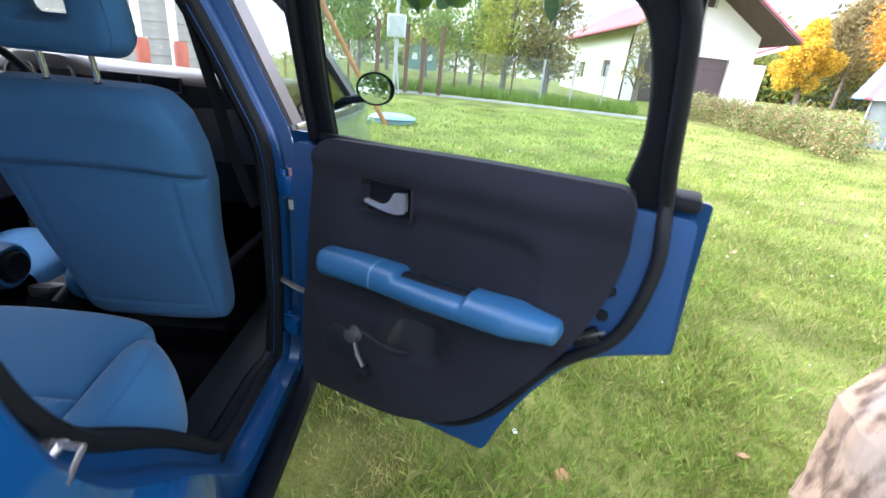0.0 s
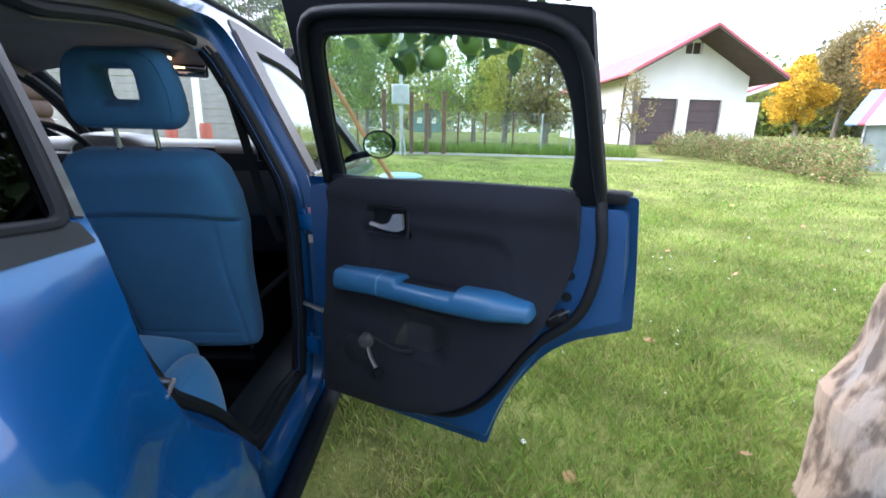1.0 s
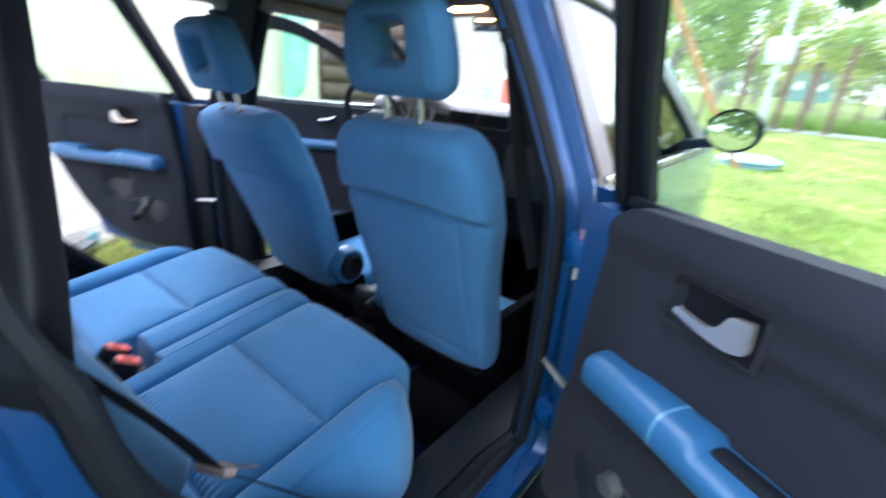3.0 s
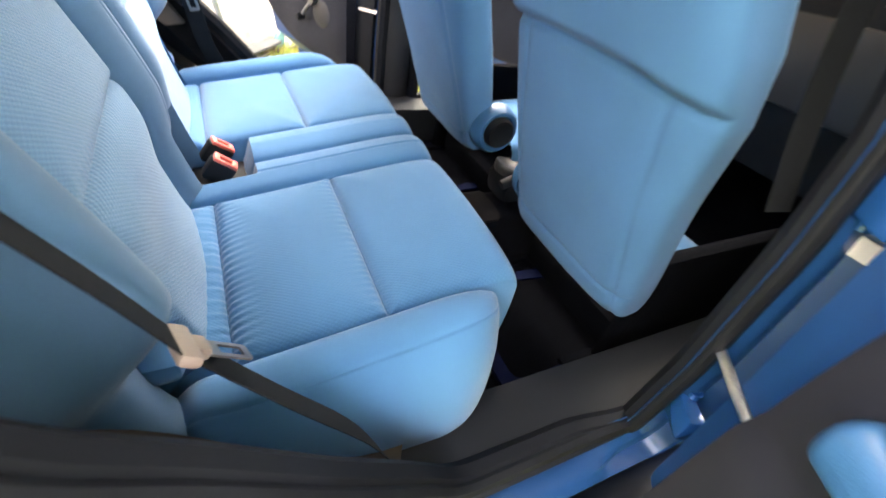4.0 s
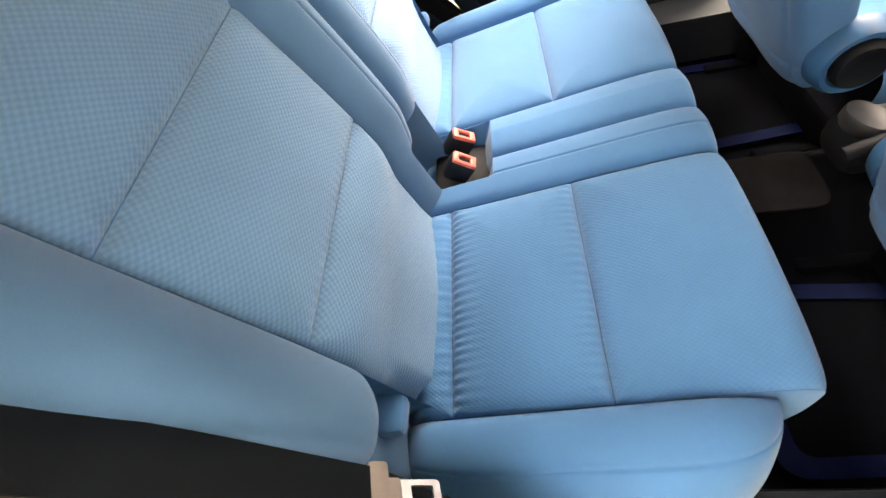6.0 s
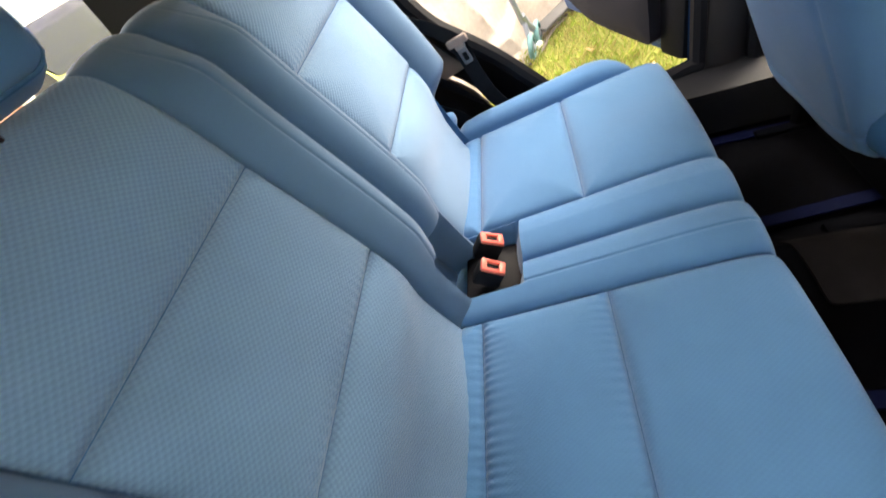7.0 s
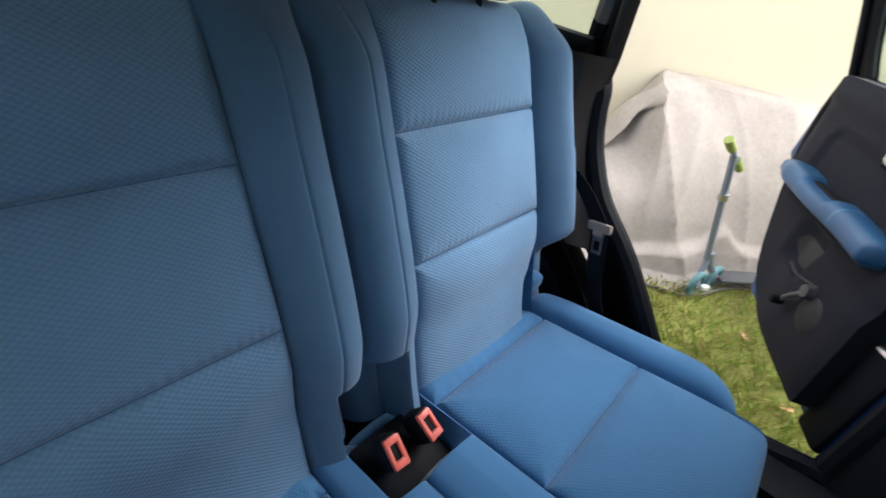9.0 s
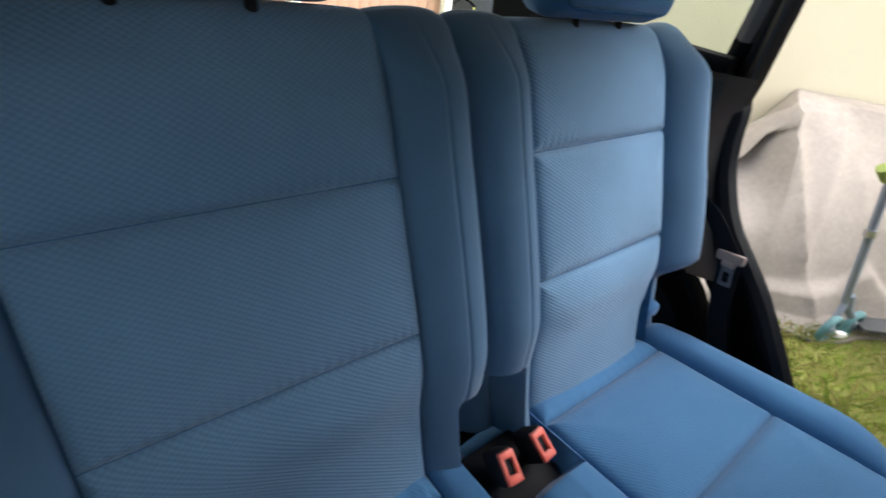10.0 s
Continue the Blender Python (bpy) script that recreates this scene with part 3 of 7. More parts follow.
def wheel(cx, cy):
    m = Matrix.Translation((cx, cy, 0.29)) @ Matrix.Rotation(radians(90), 4, "Y")
    t = part("wheel", lathe([(0.19, -0.085), (0.25, -0.09), (0.285, -0.07), (0.29, 0), (0.285, 0.07), (0.25, 0.09), (0.19, 0.085)], 40, m), M_RUBBER, car, "black road tyre")
    part("rim", lathe([(0.03, 0.05), (0.1, 0.045), (0.17, 0.06), (0.195, 0.08), (0.195, -0.08), (0.05, -0.06)], 32, m), M_STEEL, t, "grey steel rim")
    part("wheel_arch_liner", lathe([(0.335, -0.12), (0.345, 0.08)], 40, m), M_BLACK, t, "black wheel arch liner")


for cx, cy in ((0.735, -0.22), (-0.735, -0.22), (0.735, 2.18), (-0.735, 2.18)):
    wheel(cx, cy)

# ---- rear doors ----
D_OUT = fillet([(0.0, 0.284, 0.02), (0.30, 0.293, 0.0), (0.628, 0.303, 0.012), (0.652, 0.40, 0.05), (0.702, 0.523, 0.06), (0.780, 0.643, 0.06), (0.850, 0.702, 0.05), (0.985, 0.762, 0.01), (0.968, 1.085, 0.012), (0.0, 1.075, 0.02)], 0.02)
F_OUT = [(0.085, 1.06), (0.14, 1.30), (0.18, 1.512), (0.40, 1.488), (0.70, 1.450), (0.873, 1.418), (0.878, 1.35), (0.90, 1.12), (0.905, 1.06)]
F_HOLE = fillet([(0.152, 1.06, 0.0), (0.18, 1.223, 0.1), (0.238, 1.436, 0.05), (0.517, 1.422, 0.1), (0.70, 1.397, 0.1), (0.815, 1.365, 0.09), (0.845, 1.27, 0.05), (0.851, 1.175, 0.03), (0.828, 1.06, 0.0)], 0.02)
T_OUT = fillet([(0.115, 0.398, 0.03), (0.36, 0.412, 0.08), (0.505, 0.442, 0.08), (0.613, 0.502, 0.1), (0.675, 0.568, 0.1), (0.756, 0.692, 0.1), (0.808, 0.785, 0.1), (0.845, 0.88, 0.08), (0.863, 0.965, 0.06), (0.857, 1.07, 0.03), (0.838, 1.098, 0.02), (0.576, 1.098, 0.1), (0.2, 1.087, 0.04), (0.165, 1.06, 0.04), (0.13, 0.8, 0.1)], 0.02)


def n_out(z):
    return -0.055 + 0.055 * sstep(0.86, 1.10, z) if z < 1.06 else 0.0 + 0.47 * (z - 1.06) - 0.004


def rear_door(s, angle, lift):
    """Local axes: u from the hinge along the door, n into the cabin, z up."""
    A = radians(angle)
    H = Vector((s * 0.83, 0.77, lift))
    U = Vector((s * math.sin(A), -math.cos(A), 0))
    N = Vector((-s * math.cos(A), -math.sin(A), 0))

    def P(u, n, z):
        return H + U * u + N * n + Vector((0, 0, z))
    reg = sheet(D_OUT, (), 0.035)
    # skin in the darkened blue too: shade on its inner lip kept in colour
    door = part("rear_door", slab(reg, lambda u, z: P(u, n_out(z), z), lambda u, z: P(u, n_out(z) + 0.012, z)), M_PAINT_SHADE, car, "blue rear door standing open")
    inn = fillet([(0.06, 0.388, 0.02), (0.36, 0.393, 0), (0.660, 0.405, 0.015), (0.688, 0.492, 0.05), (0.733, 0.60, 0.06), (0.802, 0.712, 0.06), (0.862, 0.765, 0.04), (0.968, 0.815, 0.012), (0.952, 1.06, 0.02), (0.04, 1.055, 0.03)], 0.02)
    part("inner_shell", slab(sheet(inn, (), 0.05), lambda u, z: P(u, 0.052, z), lambda u, z: P(u - 0.034 * (1 - sstep(0.70, 0.95, z)), n_out(z) + 0.01, z - 0.082 * (1 - sstep(0.55, 1.0, z)))), M_PAINT_SHADE, door, "painted blue inner door shell")
    fr = sheet(F_OUT, [F_HOLE], 0.03)
    part("window_frame", slab(fr, lambda u, z: P(u, n_out(max(z, 1.06)) + 0.0, z), lambda u, z: P(u, n_out(max(z, 1.06)) + 0.036, z)), M_BLACK, door, "black door window frame")
    gl = sheet(F_HOLE, (), 0.06)
    g = part("window_glass", slab(gl, lambda u, z: P(u, n_out(max(z, 1.06)) + 0.014, z), lambda u, z: P(u, n_out(max(z, 1.06)) + 0.018, z)), M_GLASS, door, "clear closed window glass")
    g.visible_shadow = False
    hole = [p for p in dense(F_HOLE, 0.03) if p[1] > 1.065]
    start = max(range(len(hole)), key=lambda i: (Vector(hole[i]) - Vector(hole[i - 1])).length)
    loop = hole[start:] + hole[:start]
    part("window_seal", tube([P(p[0], n_out(max(p[1], 1.06)) + 0.024, p[1]) for p in loop], 0.011, False, 8), M_RUBBER, door, "black window channel")
    big = [(0.115, 1.075), (0.155, 1.25), (0.20, 1.40), (0.235, 1.452), (0.30, 1.464), (0.52, 1.446), (0.72, 1.421), (0.82, 1.395), (0.862, 1.35), (0.876, 1.27), (0.888, 1.15), (0.902, 1.05), (0.910, 0.97), (0.897, 0.87), (0.868, 0.80), (0.80, 0.733)]
    bp2, _ = lerp_path(big, 60)
    part("door_seal", tube([P(p[0], (n_out(p[1]) + 0.045) if p[1] > 1.06 else 0.062, p[1]) for p in bp2], 0.0125, False, 10), M_RUBBER, door, "thick black rubber door seal")
    low, _ = lerp_path([(0.80, 0.733), (0.752, 0.668), (0.692, 0.566), (0.632, 0.492), (0.56, 0.442), (0.46, 0.416)], 40)
    part("lower_seal", tube([P(p[0], 0.058, p[1]) for p in low], 0.011, False, 8), M_RUBBER, door, "black lower door seal")

    # trim panel, softly crowned, with a dished insert and a lower pocket
    def trim_n(u, z):
        d = 0.098
        edge = min(1.0, 12 * min(abs(z - 0.40), abs(1.105 - z), abs(u - 0.10), abs(0.865 - u)))
        d -= 0.018 * (1 - edge) ** 2
        d += 0.012 * sstep(1.0, 1.05, z)
        r = sstep(0.27, 0.30, u) * (1 - sstep(0.70 - 0.03 * sstep(0.93, 0.97, z), 0.73 - 0.03 * sstep(0.93, 0.97, z), u)) * sstep(0.74, 0.77, z) * (1 - sstep(0.955, 0.975, z))
        d -= 0.012 * r
        d += 0.014 * (1 - sstep(0.66, 0.72, z)) * (1 - sstep(0.40, 0.55, u))
        d -= 0.028 * sstep(0.39, 0.42, u) * (1 - sstep(0.50, 0.58, u)) * sstep(0.60, 0.63, z) * (1 - sstep(0.72, 0.75, z))
        rec = sstep(0.303, 0.310, u) * (1 - sstep(0.425, 0.432, u)) * sstep(0.945, 0.952, z) * (1 - sstep(1.013, 1.02, z))
        return d - 0.028 * rec
    part("trim_panel", slab(sheet(T_OUT, (), 0.012), lambda u, z: P(u, trim_n(u, z), z), lambda u, z: P(u, 0.052, z)), M_TRIM, door, "charcoal cloth and plastic trim panel")
    # armrest
    ap = [(0.195, 0.80), (0.25, 0.803), (0.36, 0.808), (0.50, 0.808), (0.62, 0.81), (0.72, 0.813), (0.79, 0.812)]
    aq, _ = lerp_path(ap, 110)

    def arm(k, w):
        i = int(round(k * 109))
        u, z = aq[i]
        end = math.sqrt(max(0.02, 1 - (max(0, 0.05 - k) / 0.05) ** 2)) * math.sqrt(max(0.02, 1 - (max(0, k - 0.975) / 0.025) ** 2))
        end *= 1 - 0.30 * sstep(0.68, 0.79, u)
        a = 2 * math.pi * w
        notch = sstep(0.425, 0.437, u) * (1 - sstep(0.592, 0.606, u))
        top = 0.036 - 0.013 * notch
        hz = (top if math.sin(a) > 0 else 0.030) * end
        hn = (0.058 - 0.010 * sstep(0.6, 0.2, u)) * end
        c, sn = math.cos(a), math.sin(a)
        c, sn = math.copysign(abs(c) ** 0.7, c), math.copysign(abs(sn) ** 0.7, sn)
        return P(u, 0.088 + 0.5 * hn + 0.75 * hn * c * 1.1, z + hz * sn)
    ab = surf(arm, np.linspace(0, 1, 110), np.linspace(0, 1, 29), s < 0)
    band = surf(lambda k, w: P(0, 0.0, 0) + (arm(k, w) - P(0, 0, 0)) + (arm(k, w) - P(0.374, 0.115, 0.806)) * 0.012, np.linspace(0.297, 0.303, 3), np.linspace(0, 1, 25), s < 0)
    arm_ob = part("armrest", ab, M_ARM, door, "blue vinyl door armrest")
    part("armrest_joint", band, mat("armrest_joint_clip", (0.10, 0.24, 0.40), 0.4, 0, 0.1, 20, 300, 0.1), arm_ob, "pale armrest joint clip")
    part("grab_recess", rbox(0.165, 0.034, 0.030, 0.010, m=Matrix((tuple(U) + (0,), tuple(N) + (0,), (0, 0, 1, 0), (0, 0, 0, 1))).transposed(), at=P(0.515, 0.112, 0.822)), M_BLACK, arm_ob, "black grab recess")
    R = Matrix((tuple(U) + (0,), tuple(N) + (0,), (0, 0, 1, 0), (0, 0, 0, 1))).transposed()
    part("handle_bezel", joined(rbox(0.140, 0.005, 0.004, 0.002, m=R, at=P(0.367, 0.098, 1.018)), rbox(0.140, 0.005, 0.004, 0.002, m=R, at=P(0.367, 0.098, 0.945)), rbox(0.004, 0.005, 0.08, 0.002, m=R, at=P(0.299, 0.098, 0.982)), rbox(0.008, 0.005, 0.08, 0.002, m=R, at=P(0.435, 0.098, 0.982))), M_TRIM, door)
    part("handle_recess", rbox(0.124, 0.004, 0.064, 0.002, 1, m=R, at=P(0.367, 0.0745, 0.982)), M_BLACK, door, "black handle recess")
    blade = fillet([(0.312, 0.966, 0.003), (0.316, 0.976, 0.003), (0.362, 0.972, 0.02), (0.384, 0.980, 0.012), (0.396, 1.004, 0.006), (0.424, 1.007, 0.005), (0.428, 0.966, 0.008), (0.406, 0.957, 0.012), (0.36, 0.959, 0.02)], 0.004)
    part("door_handle", slab(sheet(blade, (), 0.008), lambda u, z: P(u, 0.103 + 0.008 * sstep(0.31, 0.39, u), z), lambda u, z: P(u, 0.096 + 0.005 * sstep(0.31, 0.39, u), z)), M_CHROME, door, "satin chrome inner door handle")
    # window crank
    piv, knob = P(0.305, 0.118, 0.628), P(0.36, 0.135, 0.552)
    part("window_crank", joined(lathe([(0.0, 0.03), (0.018, 0.028), (0.022, 0.01), (0.024, 0)], 20, Matrix.Translation(P(0.305, 0.105, 0.628)) @ (R @ Matrix.Rotation(radians(-90), 4, "X"))),
                                tube([piv, (piv + knob) / 2 + N * 0.008, knob], 0.0065, False, 10, 0.6, 0.008)), mat("crank_grey", (0.075, 0.078, 0.085), 0.35, 0.3, 0.1, 20, 300, 0.1), door, "grey window crank arm")
    part("crank_knob", lathe([(0.0, 0.035), (0.012, 0.033), (0.015, 0.02), (0.012, 0.0)], 16, Matrix.Translation(P(0.36, 0.125, 0.552)) @ (R @ Matrix.Rotation(radians(-90), 4, "X"))), M_BLACK, door, "black crank knob")
    pk, _ = lerp_path([(0.31, 0.645), (0.36, 0.632), (0.41, 0.622), (0.46, 0.63)], 14)
    part("pocket_lip", tube([P(p[0], 0.110, p[1]) for p in pk], 0.005, False, 8), M_TRIM2, door)
    recess = fillet([(0.395, 0.632, 0.02), (0.50, 0.622, 0.03), (0.545, 0.665, 0.03), (0.53, 0.70, 0.02), (0.415, 0.70, 0.02)], 0.02)
    part("pocket_recess", slab(sheet(recess, (), 0.012), lambda u, z: P(u, trim_n(u, z) + 0.003, z), lambda u, z: P(u, trim_n(u, z) - 0.001, z)), M_TRIM2, door, "black door pocket")
    part("crank_boss", lathe([(0.0, 0.016), (0.040, 0.014), (0.056, 0.008), (0.064, 0.0), (0.064, -0.02)], 36, Matrix.Translation(P(0.262, 0.102, 0.585)) @ (R @ Matrix.Rotation(radians(-90), 4, "X"))), M_TRIM2, door, "round raised crank boss")
    part("latch_edge", rbox(0.056, 0.004, 0.005, 0.001, 1, m=R @ Matrix.Rotation(radians(-35), 4, "Y"), at=P(0.836, 0.071, 0.808)), M_LATCH, door, "bright latch edge")
    if s < 0:
        part("hinge_side_cover", rbox(0.105, 0.09, 0.70, 0.015, m=R, at=P(0.072, 0.014, 0.705)), M_BLACK, door, "black cover on the hinge side")
    # latch face, holes and buffer on the rear edge
    part("door_latch", joined(rbox(0.055, 0.02, 0.03, 0.004, m=R @ Matrix.Rotation(radians(-35), 4, "Y"), at=P(0.826, 0.06, 0.795)), rbox(0.02, 0.028, 0.012, 0.002, m=R @ Matrix.Rotation(radians(-35), 4, "Y"), at=P(0.83, 0.06, 0.797))), M_BLACK, door, "dark latch")
    for u, z in ((0.848, 0.90), (0.845, 0.848)):
        part("latch_screw", lathe([(0.0, 0.012), (0.010, 0.010), (0.012, 0.0)], 14, Matrix.Translation(P(u, 0.05, z)) @ (R @ Matrix.Rotation(radians(-90), 4, "X"))), M_BLACK, door)
    part("belt_weatherstrip", rbox(0.70, 0.02, 0.02, 0.006, m=R, at=P(0.50, 0.06, 1.082)), M_BLACK, door)
    part("frame_corner_pad", rbox(0.065, 0.09, 0.026, 0.008, m=R, at=P(0.918, 0.0, 1.080)), M_BLACK, door, "black corner cap")
    strap = tube([P(-0.02, 0.055, 0.66), P(0.05, 0.06, 0.655), P(0.10, 0.06, 0.65)], 0.008, False, 8, 0.5)
    part("check_strap", strap, M_STEEL, door, "steel door check strap")
    for z in (0.50, 0.93):
        part("door_hinge", joined(rbox(0.07, 0.03, 0.055, 0.006, m=R, at=P(0.0, 0.03, z)), lathe([(0.011, -0.04), (0.011, 0.04)], 14, Matrix.Translation(P(-0.02, 0.02, z)))), M_PAINT, door, "blue door hinge")
    return door


for s in (1, -1):
    rk, _ = lerp_path([(s * 0.80, 0.14, 0.27), (s * 0.835, 0.3, 0.235), (s * 0.84, 1.0, 0.232), (s * 0.835, 1.75, 0.24)], 20)
    part("rocker_strip", tube([tuple(p) for p in rk], 0.04, False, 10, 0.8), M_BLACK, car, "black plastic rocker strip")
for z, m_, w in ((0.955, M_STICKR, 0.03), (0.93, M_STICK, 0.03), (0.865, M_STICK, 0.034)):
    part("jamb_sticker", rbox(w, 0.002, 0.028, 0.0005, 1, at=(0.816, 0.7795, z)), m_, car)
part("door_striker", joined(tube([(0.812, -0.050, 0.833), (0.840, -0.054, 0.836), (0.854, -0.094, 0.834), (0.820, -0.091, 0.830), (0.812, -0.050, 0.833)], 0.0045, False, 8), rbox(0.03, 0.05, 0.006, 0.002, at=(0.804, -0.068, 0.832))), M_CHROME, car, "chrome door striker loop")
rear_door(1, 60, 0.0)
rear_door(-1, 64, 0.03)

# ---- front doors ----
FD_OUT = fillet([(0.815, 0.262, 0.02), (0.812, 1.06, 0.01), (1.985, 1.06, 0.01), (1.965, 0.5, 0.1), (1.85, 0.262, 0.08)], 0.02)
FW_OUT = fillet([(0.808, 1.05), (0.798, 1.30, 0.1), (0.790, 1.535, 0.03), (1.30, 1.53, 0.2), (1.62, 1.385, 0.2), (1.99, 1.10, 0.03), (1.985, 1.05)], 0.01)
FW_HOLE = fillet([(0.895, 1.065, 0.01), (0.885, 1.30, 0.05), (0.885, 1.465, 0.05), (1.28, 1.455, 0.2), (1.58, 1.325, 0.2), (1.90, 1.075, 0.03)], 0.02)


def front_door(s, angle):
    HY = 1.97
    A = radians(angle)
    turn = Matrix.Translation((s * 0.82, HY, 0)) @ Matrix.Rotation(-s * -A if s > 0 else -A, 4, "Z") @ Matrix.Translation((-s * 0.82, -HY, 0))

    def Q(off):
        return lambda y, z: turn @ Vector((s * (half_width(y, z) - off), y, z))
    door = part("front_door", slab(sheet(FD_OUT, (), 0.05), Q(-0.003), Q(0.012)), M_PAINT, car, "metallic blue front door" + (", closed" if not angle else ", standing open"))
    part("window_frame", slab(sheet(FW_OUT, [FW_HOLE], 0.035), Q(-0.004), Q(0.035)), M_PCOVER if s > 0 else M_BLACK, door, "door window frame")
    g = part("window_glass", slab(sheet(FW_HOLE, (), 0.06), Q(0.012), Q(0.016)), M_GLASS, door, "clear door glass")
    g.visible_shadow = False
    part("pillar_cover", slab(sheet([(0.812, 1.08), (0.800, 1.3), (0.792, 1.5), (0.888, 1.495), (0.892, 1.3), (0.902, 1.08)], (), 0.05), Q(-0.010), Q(0.0)), M_PCOVER, door, "satin grey window pillar cover")
    part("window_trim", tube([Q(-0.008)(y, z) for y, z in ((0.84, 1.072), (1.2, 1.07), (1.6, 1.072), (1.95, 1.078))], 0.007, False, 8), M_CHROME, door, "bright window base strip")
    inner = fillet([(0.90, 0.40, 0.05), (0.885, 1.057, 0.02), (1.93, 1.057, 0.03), (1.90, 0.5, 0.1), (1.8, 0.38, 0.1)], 0.03)
    part("trim_panel", slab(sheet(inner, (), 0.05), Q(0.105), Q(0.02)), M_TRIM, door, "charcoal trim panel")
    arm = [(0.98, 0.80), (1.2, 0.81), (1.4, 0.815), (1.6, 0.82)]
    ap, _ = lerp_path(arm, 20)
    part("armrest", tube([Q(0.125)(*p) for p in ap], 0.032, False, 12, 1.0), M_ARM, door, "blue vinyl armrest")
    hp = [Q(0.115)(1.50, 0.99), Q(0.125)(1.46, 0.975), Q(0.12)(1.40, 0.97)]
    part("door_handle", tube(hp, 0.014, False, 10, 0.7, 0.009), M_CHROME, door, "chrome inner handle")
    return door, Q


rf, Qf = front_door(1, 0)
front_door(-1, 62)
# outer handle on the closed door, mirror on the right door
part("outer_handle", tube([Qf(-0.03)(0.93, 0.93), Qf(-0.045)(1.0, 0.935), Qf(-0.03)(1.08, 0.94)], 0.012, False, 10), M_PAINT, rf)
mh = surf(lambda u, v: (0.928 + 0.088 * math.cos(6.2832 * v) * math.sin(3.1416 * (0.5 + 0.5 * u)), 1.70 + 0.095 * u, 1.160 + 0.073 * math.sin(6.2832 * v) * math.sin(3.1416 * (0.5 + 0.5 * u))), np.linspace(0, 1, 12), np.linspace(0, 1, 25))
mirror = part("door_mirror", joined(mh, rbox(0.13, 0.05, 0.035, 0.012, at=(0.83, 1.73, 1.105), m=Matrix.Rotation(radians(-12), 4, "Y"))), M_BLACK, rf, "black door mirror housing")
part("mirror_glass", moved(lathe([(0.0, 0.004), (1.0, 0.003), (1.0, 0.0)], 32), Matrix.Translation((0.928, 1.696, 1.160)) @ Matrix.Rotation(radians(24), 4, "Z") @ Matrix.Rotation(radians(88), 4, "X") @ Matrix.Diagonal((0.080, 0.064, 1, 1))), M_MIRROR, mirror, "mirror glass")

# ---- rear seat ----
def dense_line(lo, hi, n, marks, half=0.02, k=13):
    """Even samples from lo to hi, closer together round the marks."""
    xs = [np.linspace(lo, hi, n)]
    for m_ in marks:
        w = np.linspace(-1, 1, k)
        xs.append(m_ + half * np.sign(w) * np.abs(w) ** 1.8)
    xs = np.unique(np.concatenate(xs).clip(lo, hi))
    keep = [xs[0]]
    for v in xs[1:]:
        if v - keep[-1] > 0.0006:
            keep.append(v)
    return [float(v) for v in keep]


CPROF, CS = lerp_path([(-0.02, 0.46), (0.025, 0.513), (0.075, 0.526), (0.20, 0.548), (0.31, 0.567), (0.44, 0.590), (0.515, 0.599), (0.548, 0.596), (0.561, 0.578), (0.560, 0.545), (0.545, 0.49), (0.525, 0.42), (0.51, 0.34)], 300)


def cprof(s_):
    return float(np.interp(s_, CS, CPROF[:, 0])), float(np.interp(s_, CS, CPROF[:, 1]))


def arc_at(C, S_, y, upto):
    i = int(np.argmin(np.abs(C[:upto, 0] - y)))
    return float(S_[i])


SEAM_A, SEAM_B = arc_at(CPROF, CS, 0.078, 200), arc_at(CPROF, CS, 0.312, 200)
CX = dense_line(-0.560, 0.570, 360, (-0.513, -0.113, 0.006, 0.068, 0.123, 0.523))
CV = dense_line(0.0, float(CS[-1]), 80, (SEAM_A, SEAM_B), 0.025, 17)


def pad(d, deep, wide):
    """Stuffing that swells away from a seam at distance d."""
    return deep * (1 - math.exp(-abs(d) / 0.006)) + wide * (1 - math.exp(-abs(d) / 0.05))


def cushion(x, s_):
    y, z = cprof(s_)
    ax = abs(x - 0.005)
    insert = 0.118 < ax < 0.518
    drop = 0.012 * max(0, (min(ax, 0.52) - 0.12) / 0.4)
    d = min(abs(ax - 0.118), abs(ax - 0.518))
    if ax < 0.118:
        d = min(d, abs(x - 0.006))
    if insert:
        d = min(d, abs(s_ - SEAM_A), abs(s_ - SEAM_B))
    puff = pad(d, 0.011, 0.018)
    nz = 0.0
    if insert:
        near = math.exp(-abs(s_ - SEAM_A - 0.010) / 0.016) + 0.45 * math.exp(-abs(s_ - SEAM_B + 0.012) / 0.012)
        puff += (0.0024 if x > 0 else 0.0003) * near * math.sin(x * 2 * math.pi / 0.0155 + 1.5 * math.sin(x * 31))
        if s_ < SEAM_A:
            puff += (0.0008 if x > 0 else 0.0002) * math.sin(x * 2 * math.pi / 0.03 + 2 * math.sin(x * 17))
        puff += 0.004 * noise.noise(Vector((x * 6, y * 6, 1.0))) * (1 - math.exp(-d / 0.05))
    if ax < 0.118:
        puff += 0.003
        puff -= 0.0022 * math.exp(-((x - 0.068) / 0.0022) ** 2)
        if y < 0.3 and z < 0.57:
            nz -= 0.065 * sstep(0.092, 0.076, abs(x + 0.017)) * sstep(0.172, 0.152, y)
    if ax > 0.518:
        # the side wall below the outer seam, seen past the end of the bolster
        w = (ax - 0.518) / 0.047
        z = z + 0.004 * (1 - w) + nz - drop - 0.17 * w ** 1.3
        return (math.copysign(0.523 + 0.006 * math.sin(w * math.pi), x), y - 0.012 * w, max(0.33, z))
    lean_ = sstep(0.582, 0.54, z) if y > 0.4 else 0.0
    y += puff * 0.55 * lean_
    z += (puff + nz) * (1 - lean_) - drop
    return (x, y, z)


